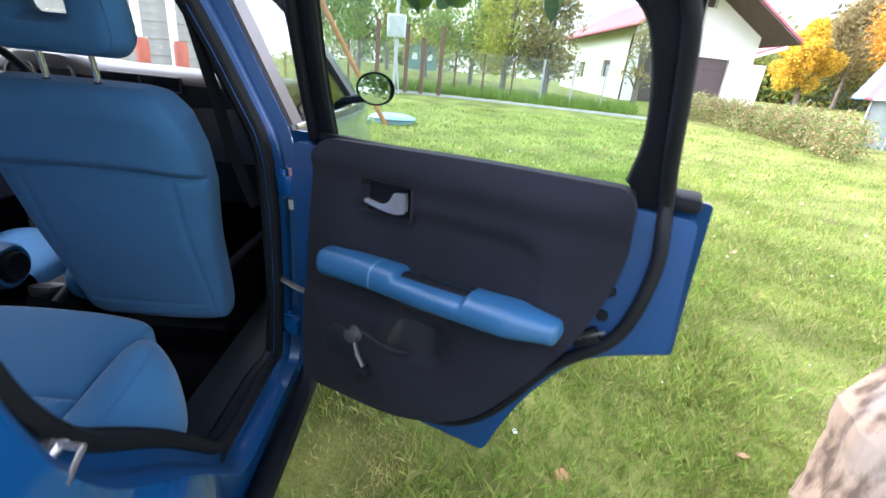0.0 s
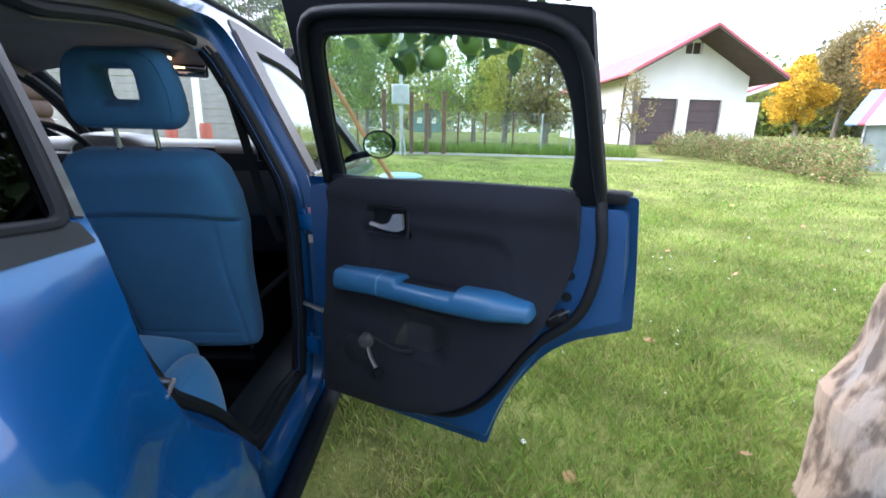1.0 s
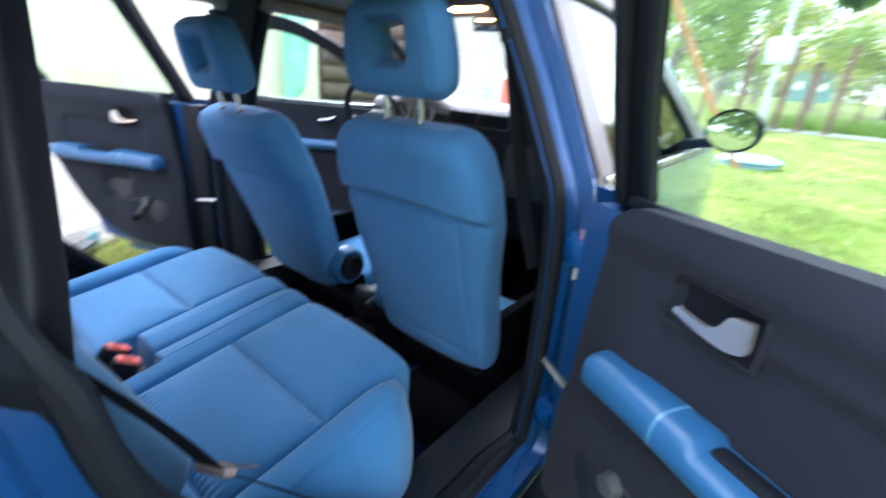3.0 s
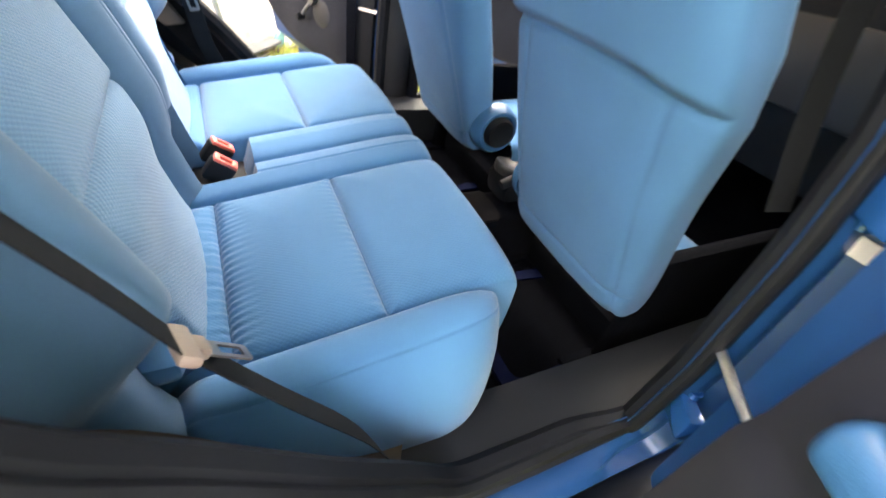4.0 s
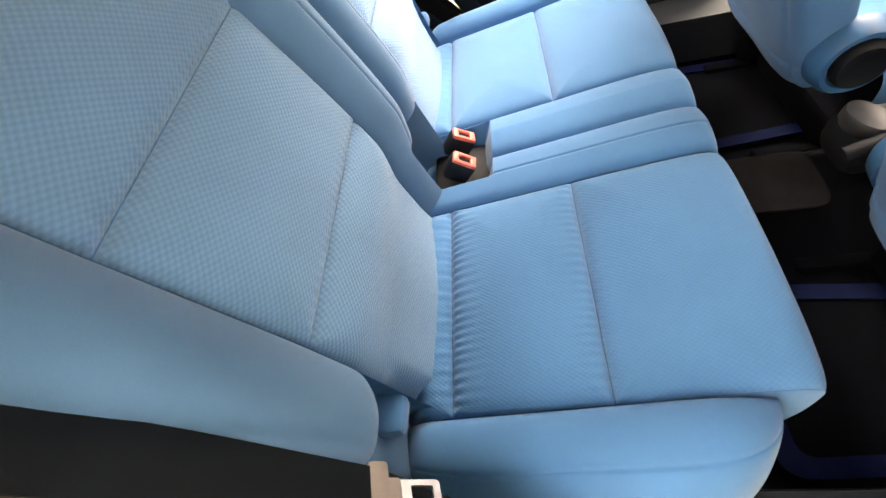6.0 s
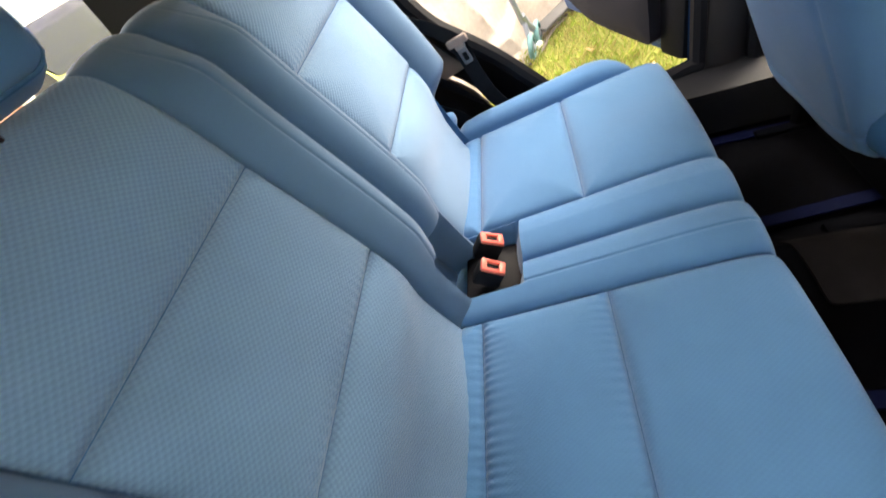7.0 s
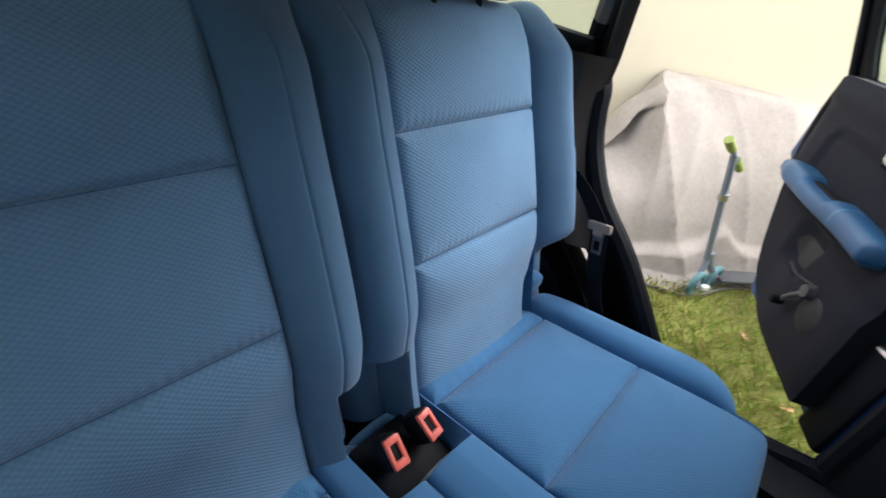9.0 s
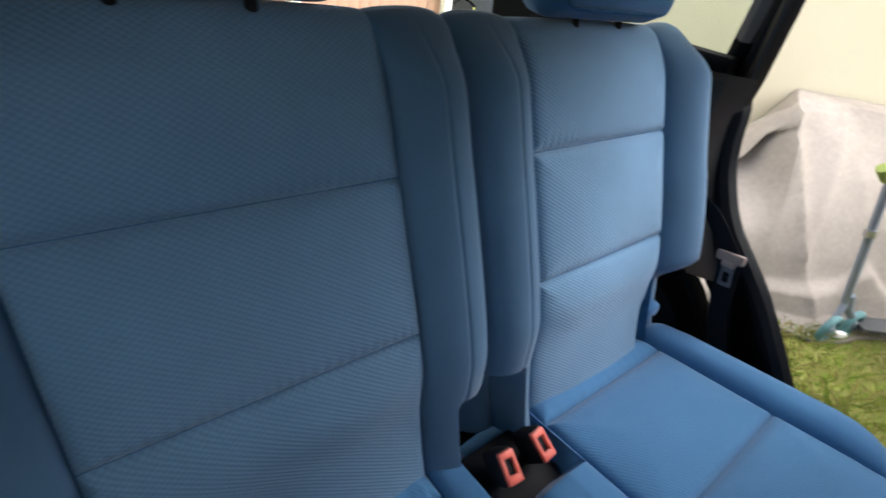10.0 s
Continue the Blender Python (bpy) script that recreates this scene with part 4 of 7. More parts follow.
BOLSTER = [(0.0, 0.0), (0.06, 0.020), (0.2, 0.034), (0.42, 0.036), (0.62, 0.022), (0.80, -0.012), (0.92, -0.055), (0.985, -0.105), (1.0, -0.15), (0.95, -0.20), (0.80, -0.235)]
BP, BPS = lerp_path(BOLSTER, 90)


def bolster(s):
    """The padded roll along the outer side of the cushion, rounded at both ends."""
    ys = np.unique(np.concatenate([np.linspace(-0.015, 0.36, 50), 0.36 + 0.145 * np.sin(np.linspace(0, math.pi / 2, 34))]))

    def fn(y, k):
        i = int(round(k))
        front = max(0.0, (y - 0.36) / 0.145)
        back = max(0.0, (0.10 - y) / 0.115)
        f = max(0.0, 1 - front ** 2.3) ** (1 / 2.3)
        f *= 1 - 0.28 * back ** 1.7
        zs = float(np.interp(y, CPROF[:190, 0], CPROF[:190, 1])) - 0.010
        hump, dz = (BP[i][1] if BP[i][1] < 0 else BP[i][1] * (0.35 + 0.65 * f)), -0.030 * front ** 3
        seam = -0.0025 * math.exp(-((BP[i][0] - 0.56) / 0.02) ** 2) if BP[i][1] > -0.01 else 0.0
        soft = 0.004 * noise.noise(Vector((y * 9, k * 0.08, 2.0 + s)))
        return (s * (0.519 + 0.146 * BP[i][0] * f + soft * BP[i][0]) + 0.005, y, zs + hump + seam + dz)
    return surf(fn, [float(v) for v in ys], list(range(90)), s > 0, uvs=lambda y, k: (k * 0.004, y))


def near_seam(ax, s_, xs, ss, lo, hi):
    """Whether a point lies on the thread of a seam."""
    return min(abs(ax - q) for q in xs) < 0.0009 or (lo < ax < hi and min(abs(s_ - q) for q in ss) < 0.0009)


def cush_mat(x, s_):
    if s_ > 0.07 and near_seam(abs(x - 0.005), s_, (0.118, 0.518), (SEAM_A, SEAM_B), 0.118, 0.518):
        return 2
    return 1 if 0.118 < abs(x - 0.005) < 0.518 and s_ > 0.05 and s_ < float(CS[-1]) - 0.13 else 0


cush = part("rear_seat_cushion", surf(cushion, CX, CV, True, uvs=lambda x, s_: (s_, x), mats=cush_mat), [M_SEAT, M_INSERT2, M_THREAD], car, "blue cloth rear seat cushion with stitched seams")
for s in (1, -1):
    part("side_bolster", bolster(s), M_SEAT, cush, "rounded plain blue cushion side")
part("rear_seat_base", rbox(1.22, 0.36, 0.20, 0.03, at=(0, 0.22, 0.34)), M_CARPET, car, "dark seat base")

BPROF, BS = lerp_path([(0.06, 0.50), (0.035, 0.56), (0.0, 0.68), (-0.035, 0.785), (-0.075, 0.885), (-0.118, 0.985), (-0.153, 1.070), (-0.178, 1.119), (-0.204, 1.150), (-0.233, 1.158), (-0.260, 1.143), (-0.273, 1.09), (-0.25, 0.9), (-0.18, 0.62)], 300)
TOPS = float(BS[int(np.argmax(BPROF[:, 1]))])
BSEAMS = [float(BS[int(np.argmin(np.abs(BPROF[:170, 1] - v)))]) for v in (0.785, 0.985)]
BX = dense_line(0.0, 0.665, 190, (0.0, 0.062, 0.118, 0.502))
BV = dense_line(0.0, float(BS[-1]), 110, BSEAMS, 0.03, 19)


def backrest(s):
    def fn(ax, s_):
        y, z = float(np.interp(s_, BS, BPROF[:, 0])), float(np.interp(s_, BS, BPROF[:, 1]))
        front = s_ < TOPS - 0.03
        d = min(abs(ax - 0.118), abs(ax - 0.502))
        if 0.118 < ax < 0.502 and front:
            d = min([d] + [abs(s_ - q) for q in BSEAMS])
        puff = pad(d, 0.011, 0.016)
        if 0.118 < ax < 0.502 and front:
            for q in BSEAMS:
                w = s_ - q
                puff += 0.0011 * math.exp(-abs(w - 0.010) / 0.011) * math.sin(ax * 2 * math.pi / 0.0145 + 1.7 * math.sin(ax * 29 + q * 9))
            puff -= 0.040 * sstep(0.65, 0.59, z) * sstep(0.455, 0.502, ax)
            puff += 0.005 * noise.noise(Vector((ax * 5 * s, z * 6, 3.0))) * (1 - math.exp(-d / 0.05))
        if front and ax < 0.502:
            puff -= 0.020 * sstep(0.74, 0.64, z)
        if ax < 0.118:
            puff += 0.024 * math.sin(min(1, ax / 0.118) * math.pi)
            puff -= 0.045 * math.exp(-ax / 0.010)
            puff -= 0.0028 * math.exp(-((ax - 0.062) / 0.0022) ** 2)
            if front:
                puff -= 0.085 * sstep(0.662, 0.628, z) * sstep(0.074, 0.062, ax)
        if ax > 0.502:
            e = (ax - 0.502) / 0.163
            puff += 0.032 * math.sin(min(1.0, e * 1.15) * math.pi) - 0.10 * max(0, e - 0.55) ** 2 / 0.2
            puff -= 0.0022 * math.exp(-((e - 0.75) / 0.025) ** 2)
            if front:
                puff -= 0.09 * sstep(0.72, 0.65, z)
        puff *= 1 - 0.8 * sstep(TOPS - 0.12, TOPS - 0.02, s_)
        t = sstep(TOPS - 0.06, TOPS + 0.05, s_)
        ny, nz = 0.92 - 1.84 * t, 0.39 + 0.55 * math.sin(t * math.pi)
        k = 1 - 0.8 * sstep(TOPS, TOPS + 0.06, s_)
        zz = z - (0.035 * max(0, (ax - 0.55) / 0.115) ** 2 if z > 0.9 else 0)
        return (s * ax + 0.004, y + ny * puff * k, zz + nz * puff * k)

    def mt(ax, s_):
        if s_ < TOPS + 0.02 and near_seam(ax, s_, (0.118, 0.502), BSEAMS, 0.118, 0.502):
            return 2
        return 1 if 0.118 < ax < 0.502 and s_ < TOPS + 0.02 else 0
    return surf(fn, BX, BV, s < 0, uvs=lambda a, v: (a, v), mats=mt)


for s in (1, -1):
    part("rear_seat_backrest", backrest(s), [M_BACK_LIT, M_INSERT, M_THREAD], car, "blue cloth rear backrest with woven insert panels")
    part("anchor_loop_cover", rbox(0.06, 0.05, 0.04, 0.014, at=(s * 0.530, 0.0, 0.585)), M_SEAT, car)


def headrest(name, cx, cy, cz, w, d, h, hole, lean, postz, material, label):
    """A padded headrest with an opening through it, on two steel posts."""
    rot = Matrix.Translation((cx, cy, cz)) @ Matrix.Rotation(radians(lean), 4, "X")
    outl = fillet([(-w * 0.98, -h, 0.05), (w * 0.98, -h, 0.05), (w, 0, 0.1), (w * 0.80, h, 0.075), (-w * 0.80, h, 0.075), (-w, 0, 0.1)], 0.05, 8)
    hl = fillet([(-hole[0], hole[2] - hole[1]), (hole[0], hole[2] - hole[1]), (hole[0], hole[2] + hole[1]), (-hole[0], hole[2] + hole[1])], 0.018)
    v, f = sheet(outl, [hl], 0.011)
    O, I = np.array(dense(outl, 0.011)), np.array(dense(hl, 0.011))

    def thick(x, z):
        a = min(np.hypot(O[:, 0] - x, O[:, 1] - z).min(), np.hypot(I[:, 0] - x, I[:, 1] - z).min() * 1.6)
        q = min(1.0, a / 0.045)
        return d * (0.12 + 0.88 * math.sqrt(max(0, 1 - (1 - q) ** 2)))
    bm = slab((v, f), lambda x, z: rot @ Vector((x, -thick(x, z), z)), lambda x, z: rot @ Vector((x, thick(x, z), z)))
    ob = part(name, bm, material, car, label)
    for k in (1, -1):
        part("piping", tube([rot @ Vector((p[0] * 0.90, k * d * 0.80, p[1] * 0.87)) for p in dense(outl, 0.02)], 0.0022, True, 6), M_THREAD, ob)
    for s in (1, -1):
        a, b = rot @ Vector((s * w * 0.36, 0, -h * 0.9)), rot @ Vector((s * w * 0.36, 0, -h - postz))
        part("headrest_post", tube([a, b], 0.0065, False, 10), M_BLACK if name.startswith("rear") else M_CHROME, ob, "black headrest post" if name.startswith("rear") else "chrome headrest post")
        part("post_sleeve", lathe([(0.012, 0.0), (0.016, 0.006), (0.010, 0.012)], 14, Matrix.Translation(b)), M_BLACK, ob)
    return ob


def front_seat(cx, dy, lean):
    """Front seat seen from behind: padded back, headrest, cushion."""
    L = radians(lean)
    B = Vector((cx, 0.885 + dy, 0.41))

    def S(x, t, h):
        """x across, t outwards to the rear, h up along the back."""
        return B + Vector((x, -math.cos(L) * t - math.sin(L) * h, math.cos(L) * h - math.sin(L) * t))
    hs = np.linspace(0.05, 0.765, 150)

    def wid(h):
        return float(np.interp(h, [0, 0.05, 0.3, 0.52, 0.62, 0.70, 0.75, 0.765], [0.205, 0.208, 0.236, 0.264, 0.258, 0.236, 0.20, 0.16]))

    def sh(h, w):
        a = 2 * math.pi * w
        c, sn = math.cos(a), math.sin(a)
        cc, ss = math.copysign(abs(c) ** 0.36, c), math.copysign(abs(sn) ** 0.5, sn)
        x = wid(h) * cc
        ends = math.sqrt(max(0.0, 1 - (max(0, h - 0.70) / 0.0655) ** 2)) if h > 0.70 else 1 - 0.30 * max(0, (0.09 - h) / 0.04) ** 2
        t = 0.062 * ss * max(0.03, ends)
        if sn > 0:
            up = 0.555 + 0.014 * (1 - (x / 0.2) ** 2)
            d = abs(h - up)
            t -= 0.007 * math.exp(-(d / 0.008) ** 2)
            if h < up:
                t -= 0.004 * math.exp(-((abs(x) - 0.185) / 0.007) ** 2)
            t -= 0.004 * math.exp(-((h - 0.125) / 0.006) ** 2)
            t += 0.006 * noise.noise(Vector((x * 7 + cx * 9, h * 6, 2.0))) * (1 - abs(x) / 0.3)
            t += 0.021 * sstep(up, up + 0.03, h) + 0.008 * (1 - (x / 0.25) ** 2)
        return S(x + math.copysign(0.020, cx) * sstep(0.40, 0.08, h), t, h)
    ob = part("front_seat", surf(sh, list(hs), np.linspace(0, 1, 145), True), M_FRONT, car, "blue cloth front seat seen from behind")
    capv = [sh(0.05, w) for w in np.linspace(0, 1, 73)[:-1]]
    part("back_bottom", bm_from(capv, [tuple(range(72))]), M_BLACK, ob)
    capv = [sh(0.765, w) for w in np.linspace(0, 1, 73)[:-1]]
    part("back_top", bm_from(capv, [tuple(range(72))]), M_FRONT, ob)
    # cushion and frame
    cu = surf(lambda u, v: Vector((cx + (0.13 if cx > 0 else 0.20) * math.copysign(abs(math.cos(6.2832 * v)) ** 0.5, math.cos(6.2832 * v)) * (1 - 0.15 * u ** 6), 0.99 + dy + 0.42 * u, (0.335 if cx > 0 else 0.395) + 0.075 * math.copysign(abs(math.sin(6.2832 * v)) ** 0.6, math.sin(6.2832 * v)) * (1 - u ** 10) + 0.03 * u)), np.linspace(0, 1, 16), np.linspace(0, 1, 33))
    part("seat_cushion", cu, M_SEAT, ob, "light blue front seat cushion")
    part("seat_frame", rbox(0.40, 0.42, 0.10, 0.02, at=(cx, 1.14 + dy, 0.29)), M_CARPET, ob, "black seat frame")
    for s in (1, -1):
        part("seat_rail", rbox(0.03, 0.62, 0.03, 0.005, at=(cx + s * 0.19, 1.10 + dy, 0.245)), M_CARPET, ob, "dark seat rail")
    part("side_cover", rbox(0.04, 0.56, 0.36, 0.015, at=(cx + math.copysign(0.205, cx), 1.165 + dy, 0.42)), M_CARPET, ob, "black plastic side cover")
    # recliner wheel on the tunnel side
    s = -1 if cx > 0 else 1
    wc = S(s * 0.232, -0.035, 0.125)
    part("recliner_wheel", lathe([(0.0, 0.020), (0.030, 0.022), (0.044, 0.030), (0.049, 0.022), (0.05, 0.0)], 28, Matrix.Translation(wc) @ Matrix.Rotation(radians(90 * s), 4, "Y")), M_BLACK, ob, "black ribbed recliner wheel")
    part("recliner_cover", lathe([(0.050, 0.006), (0.056, 0.014), (0.066, 0.014), (0.074, 0.004), (0.080, -0.03)], 28, Matrix.Translation(wc) @ Matrix.Rotation(radians(90 * s), 4, "Y")), M_ARM, ob, "blue recliner cover")
    hp = S(0, 0.0, 0.765 + 0.165)
    headrest("front_headrest", hp.x, hp.y - 0.005, hp.z, 0.158, 0.052, 0.108, (0.052, 0.040, 0.012), lean * 0.7, 0.07, M_FRONT, "blue padded front headrest with a square opening")
    return ob


front_seat(0.355, 0.0, 14.0)
front_seat(-0.36, 0.035, 22.0)
headrest("rear_headrest", -0.315, -0.222, 1.255, 0.165, 0.055, 0.09, (0.06, 0.03, 0.01), 8, 0.03, M_SEAT, "blue rear headrest with black back")
headrest("rear_headrest", 0.315, -0.222, 1.255, 0.165, 0.055, 0.09, (0.06, 0.03, 0.01), 8, 0.03, M_SEAT, "blue rear headrest with black back")

# buckles in the middle of the rear seat
part("buckle_pocket", rbox(0.145, 0.13, 0.03, 0.01, at=(-0.017, 0.10, 0.492)), M_BLACK, car, "black buckle pocket")
for bx_, tilt in ((-0.053, 6), (0.02, -4)):
    rb = Matrix.Rotation(radians(tilt), 4, "Z") @ Matrix.Rotation(radians(-34), 4, "X")
    b = part("belt_buckle", rbox(0.034, 0.056, 0.050, 0.006, m=rb, at=(bx_, 0.098, 0.548)), M_BLACK, car, "black seat belt buckle")
    cap = Vector((bx_, 0.098, 0.548)) + rb.to_3x3() @ Vector((0, 0.001, 0.027))
    part("release_button", joined(*[rbox(w_, l_, 0.010, 0.003, m=rb, at=cap + rb.to_3x3() @ Vector((a_, b_, -0.001))) for w_, l_, a_, b_ in ((0.030, 0.013, 0, 0.0185), (0.030, 0.012, 0, -0.0195), (0.008, 0.046, 0.011, 0), (0.008, 0.046, -0.011, 0))]), M_RED, b, "red release button with a dark slot")
# front belts hang down the centre pillars
for s in (1, -1):
    pt, _ = lerp_path([(s * 0.615, 0.715, 1.33), (s * 0.655, 0.722, 1.15), (s * 0.685, 0.735, 1.0), (s * 0.725, 0.75, 0.86)], 16)
    fb_ = part("front_belt", ribbon(pt, [Vector((0.004, 0.023, 0))] * 16, 0.0015, [Vector((1, -0.2, 0))] * 16), M_WEB, car, "black front seat belt on the pillar")
    part("belt_guide", rbox(0.02, 0.06, 0.03, 0.008, at=(s * 0.612, 0.715, 1.34)), M_BLACK, fb_)
# belts: a strap down the pillar, a tongue, and the run to the sill
for s in (1, -1):
    if s > 0:
        top = [(0.625, -0.16, 1.22), (0.640, -0.105, 1.04), (0.642, -0.035, 0.91), (0.644, 0.008, 0.83), (0.645, 0.048, 0.745)]
        low = [(0.645, 0.048, 0.745), (0.672, 0.13, 0.655), (0.688, 0.22, 0.54), (0.70, 0.28, 0.41)]
        wd, plate = Vector((0.025, 0.007, 0.007)), Vector((-0.06, 0.80, -0.58)).normalized()
    else:
        top = [(-0.66, -0.05, 0.84), (-0.645, 0.0, 0.82), (-0.625, 0.05, 0.79), (-0.608, 0.085, 0.765)]
        low = [(-0.608, 0.085, 0.765), (-0.655, 0.12, 0.58), (-0.67, 0.19, 0.45)]
        wd, plate = Vector((0.006, 0.022, 0.008)), Vector((0.1, 0.25, -0.95)).normalized()
    pt, _ = lerp_path(top, 20)
    b = part("seat_belt", ribbon(pt, [wd] * 20, 0.0015, [wd.cross(plate)] * 20), M_WEB, car, "black seat belt hanging beside the seat")
    pt, _ = lerp_path(low, 14)
    part("lower_webbing", ribbon(pt, [wd] * 14, 0.0015, [wd.cross(plate)] * 14), M_WEB, b)
    t = Vector(top[-1])
    wn_ = (wd - plate * wd.dot(plate)).normalized()
    R_ = Matrix((tuple(wn_) + (0,), tuple(plate) + (0,), tuple(wn_.cross(plate)) + (0,), (0, 0, 0, 1))).transposed()
    body = joined(rbox(0.064, 0.022, 0.014, 0.005, m=R_, at=t), rbox(0.03, 0.018, 0.013, 0.004, m=R_, at=t + plate * 0.014))
    part("belt_tongue", body, M_TONGUE, b, "beige plastic belt tongue")
    pl = slab(sheet(fillet([(-0.014, 0), (0.014, 0), (0.014, 0.048), (-0.014, 0.048)], 0.005), [fillet([(-0.008, 0.016), (0.008, 0.016), (0.008, 0.040), (-0.008, 0.040)], 0.002)], 0.008), lambda a, c: (a, c, 0.0012), lambda a, c: (a, c, -0.0012))
    part("tongue_plate", moved(pl, Matrix.Translation(t + plate * 0.018) @ R_), M_LATCH, b, "chrome latch plate")

# ---- front of the cabin ----
DP, _ = lerp_path([(1.53, 0.62), (1.50, 0.84), (1.485, 1.0), (1.488, 1.10), (1.508, 1.145), (1.56, 1.163), (1.75, 1.168), (1.93, 1.140), (2.10, 1.055)], 48)


def dash_pt(u, v):
    y, z = DP[int(v)]
    hood = math.exp(-((u + 0.5) / 0.20) ** 4) * sstep(1.09, 1.15, z) * sstep(1.85, 1.60, y)
    roll = 0.007 * math.exp(-((z - 1.075) / 0.010) ** 2) * (y < 1.6)
    return (u * 0.71, y + roll + 0.06 * abs(u) ** 3 - 0.045 * hood, z + 0.028 * hood)


# windscreen light put into the colour: paler grey on top, black below
dash = surf(dash_pt, np.linspace(-1, 1, 61), list(range(48)), False, mats=lambda u, v: 0 if DP[int(v)][1] > 1.085 else 1)
d_ob = part("dashboard", dash, [M_DASH, M_BLACK], car, "dark grey dashboard, top coloured paler for windscreen light")
M_SILVER = mat("silver_ring", (0.16, 0.165, 0.175), 0.35, 0.5, 0.08, 12, 300, 0.05, 0.0005)
for xx, ww in ((-0.06, 0.13), (0.10, 0.13), (0.46, 0.15)):
    v_ = part("air_vent", rbox(ww + 0.03, 0.014, 0.062, 0.012, at=(xx, 1.486 + 0.06 * abs(xx / 0.71) ** 3, 1.105)), M_BLACK, d_ob, "black air vent in a grey frame")
    for k in range(4):
        part("slat", rbox(ww, 0.014, 0.005, 0.002, 1, at=(xx, 1.478 + 0.06 * abs(xx / 0.71) ** 3, 1.126 - 0.014 * k)), M_GREYPL, v_)
    part("vent_frame", tube([(xx + (ww / 2 + 0.012) * sx, 1.477 + 0.06 * abs(xx / 0.71) ** 3, 1.105 + 0.028 * sz) for sx, sz in ((-1, -1), (1, -1), (1, 1), (-1, 1))], 0.003, True, 6), M_DASH, v_)
for xx in (-0.43, -0.285):
    g_ = part("gauge", lathe([(0.0, 0.004), (0.050, 0.004), (0.054, 0.0)], 28, Matrix.Translation((xx, 1.478, 1.095)) @ Matrix.Rotation(radians(78), 4, "X")), M_BLACK, d_ob, "round black instrument dial")
    part("gauge_ring", lathe([(0.050, 0.0), (0.052, 0.010), (0.058, 0.010), (0.060, 0.0)], 28, Matrix.Translation((xx, 1.478, 1.095)) @ Matrix.Rotation(radians(78), 4, "X")), M_SILVER, g_, "silver dial ring")
part("glovebox_lid", rbox(0.42, 0.02, 0.22, 0.02, at=(0.38, 1.495, 0.92)), M_TRIM2, d_ob, "dark glovebox lid")
part("radio_panel", rbox(0.20, 0.02, 0.11, 0.01, at=(0.02, 1.483, 0.985)), M_BLACK, d_ob, "black radio panel")
part("centre_console", joined(rbox(0.17, 0.62, 0.08, 0.03, at=(0, 1.28, 0.39)), rbox(0.13, 0.22, 0.10, 0.03, at=(-0.04, 1.0, 0.40)), rbox(0.26, 0.14, 0.42, 0.03, at=(0, 1.52, 0.62))), M_BLACK, car, "black centre console")
part("cup_holder", moved(lathe([(0.040, 0.0), (0.046, 0.004), (0.048, 0.0), (0.046, -0.02), (0.038, -0.03), (0.0, -0.032)], 28), Matrix.Translation((-0.045, 0.93, 0.462)) @ Matrix.Rotation(radians(-15), 4, "X")), mat("dull_grey_metal", (0.06, 0.06, 0.065), 0.5, 0.6, 0.2, 30, 300, 0.2, 0.0008), car, "metal cup holder ring")
part("handbrake", tube([(0.03, 0.86, 0.44), (0.03, 1.0, 0.50), (0.03, 1.08, 0.52)], 0.016, False, 10), M_BLACK, car)
sw = [(-0.36 + 0.18 * math.cos(a), 1.25 - 0.07 * math.sin(a), 1.055 + 0.165 * math.sin(a)) for a in np.linspace(0, 2 * math.pi, 49)[:-1]]
st = part("steering_wheel", tube(sw, 0.014, True, 10), M_BLACK, car, "black steering wheel")
part("wheel_hub", joined(rbox(0.14, 0.06, 0.11, 0.03, at=(-0.36, 1.27, 1.055)), tube([(-0.53, 1.255, 1.055), (-0.19, 1.255, 1.055)], 0.016, False, 8), tube([(-0.36, 1.255, 1.055), (-0.36, 1.32, 0.90)], 0.018, False, 8), tube([(-0.36, 1.28, 1.055), (-0.36, 1.55, 0.98)], 0.03, False, 10)), M_BLACK, st)
rm_ = part("rear_view_mirror", rbox(0.21, 0.025, 0.062, 0.012, m=Matrix.Rotation(radians(12), 4, "Z"), at=(0.085, 1.46, 1.472)), M_BLACK, car, "interior mirror")
part("mirror_face", rbox(0.195, 0.004, 0.052, 0.002, m=Matrix.Rotation(radians(12), 4, "Z"), at=(0.088, 1.445, 1.472)), M_MIRROR, rm_)
part("mirror_stalk", tube([(0.085, 1.47, 1.49), (0.06, 1.47, 1.535)], 0.01, False, 8), M_BLACK, rm_)
lampb = part("dome_lamp", rbox(0.17, 0.08, 0.02, 0.008, at=(0.03, 1.33, 1.515)), M_HEAD, car, "lit interior lamp in the headliner")
part("lamp_lens", rbox(0.14, 0.05, 0.012, 0.004, at=(0.03, 1.33, 1.503)), emit_mat("lamp_glow", (1.0, 0.50, 0.14), 5), lampb, "glowing warm lens")

tmat = finish("tunnel_mat", slab(sheet(fillet([(-0.13, 0.70), (0.08, 0.70), (0.08, 0.86), (-0.13, 0.86)], 0.02), (), 0.03), lambda x, y: (x, y, floor_z(x, y) + 0.008), lambda x, y: (x, y, floor_z(x, y) + 0.001)), mat("grey_mat_pile", (0.008, 0.008, 0.010), 0.95, 0, 0.3, 20, 900, 0.8, 0.002, spec=0.1))
tagged(tmat, "grey mat piece over the floor tunnel", "floor mat")
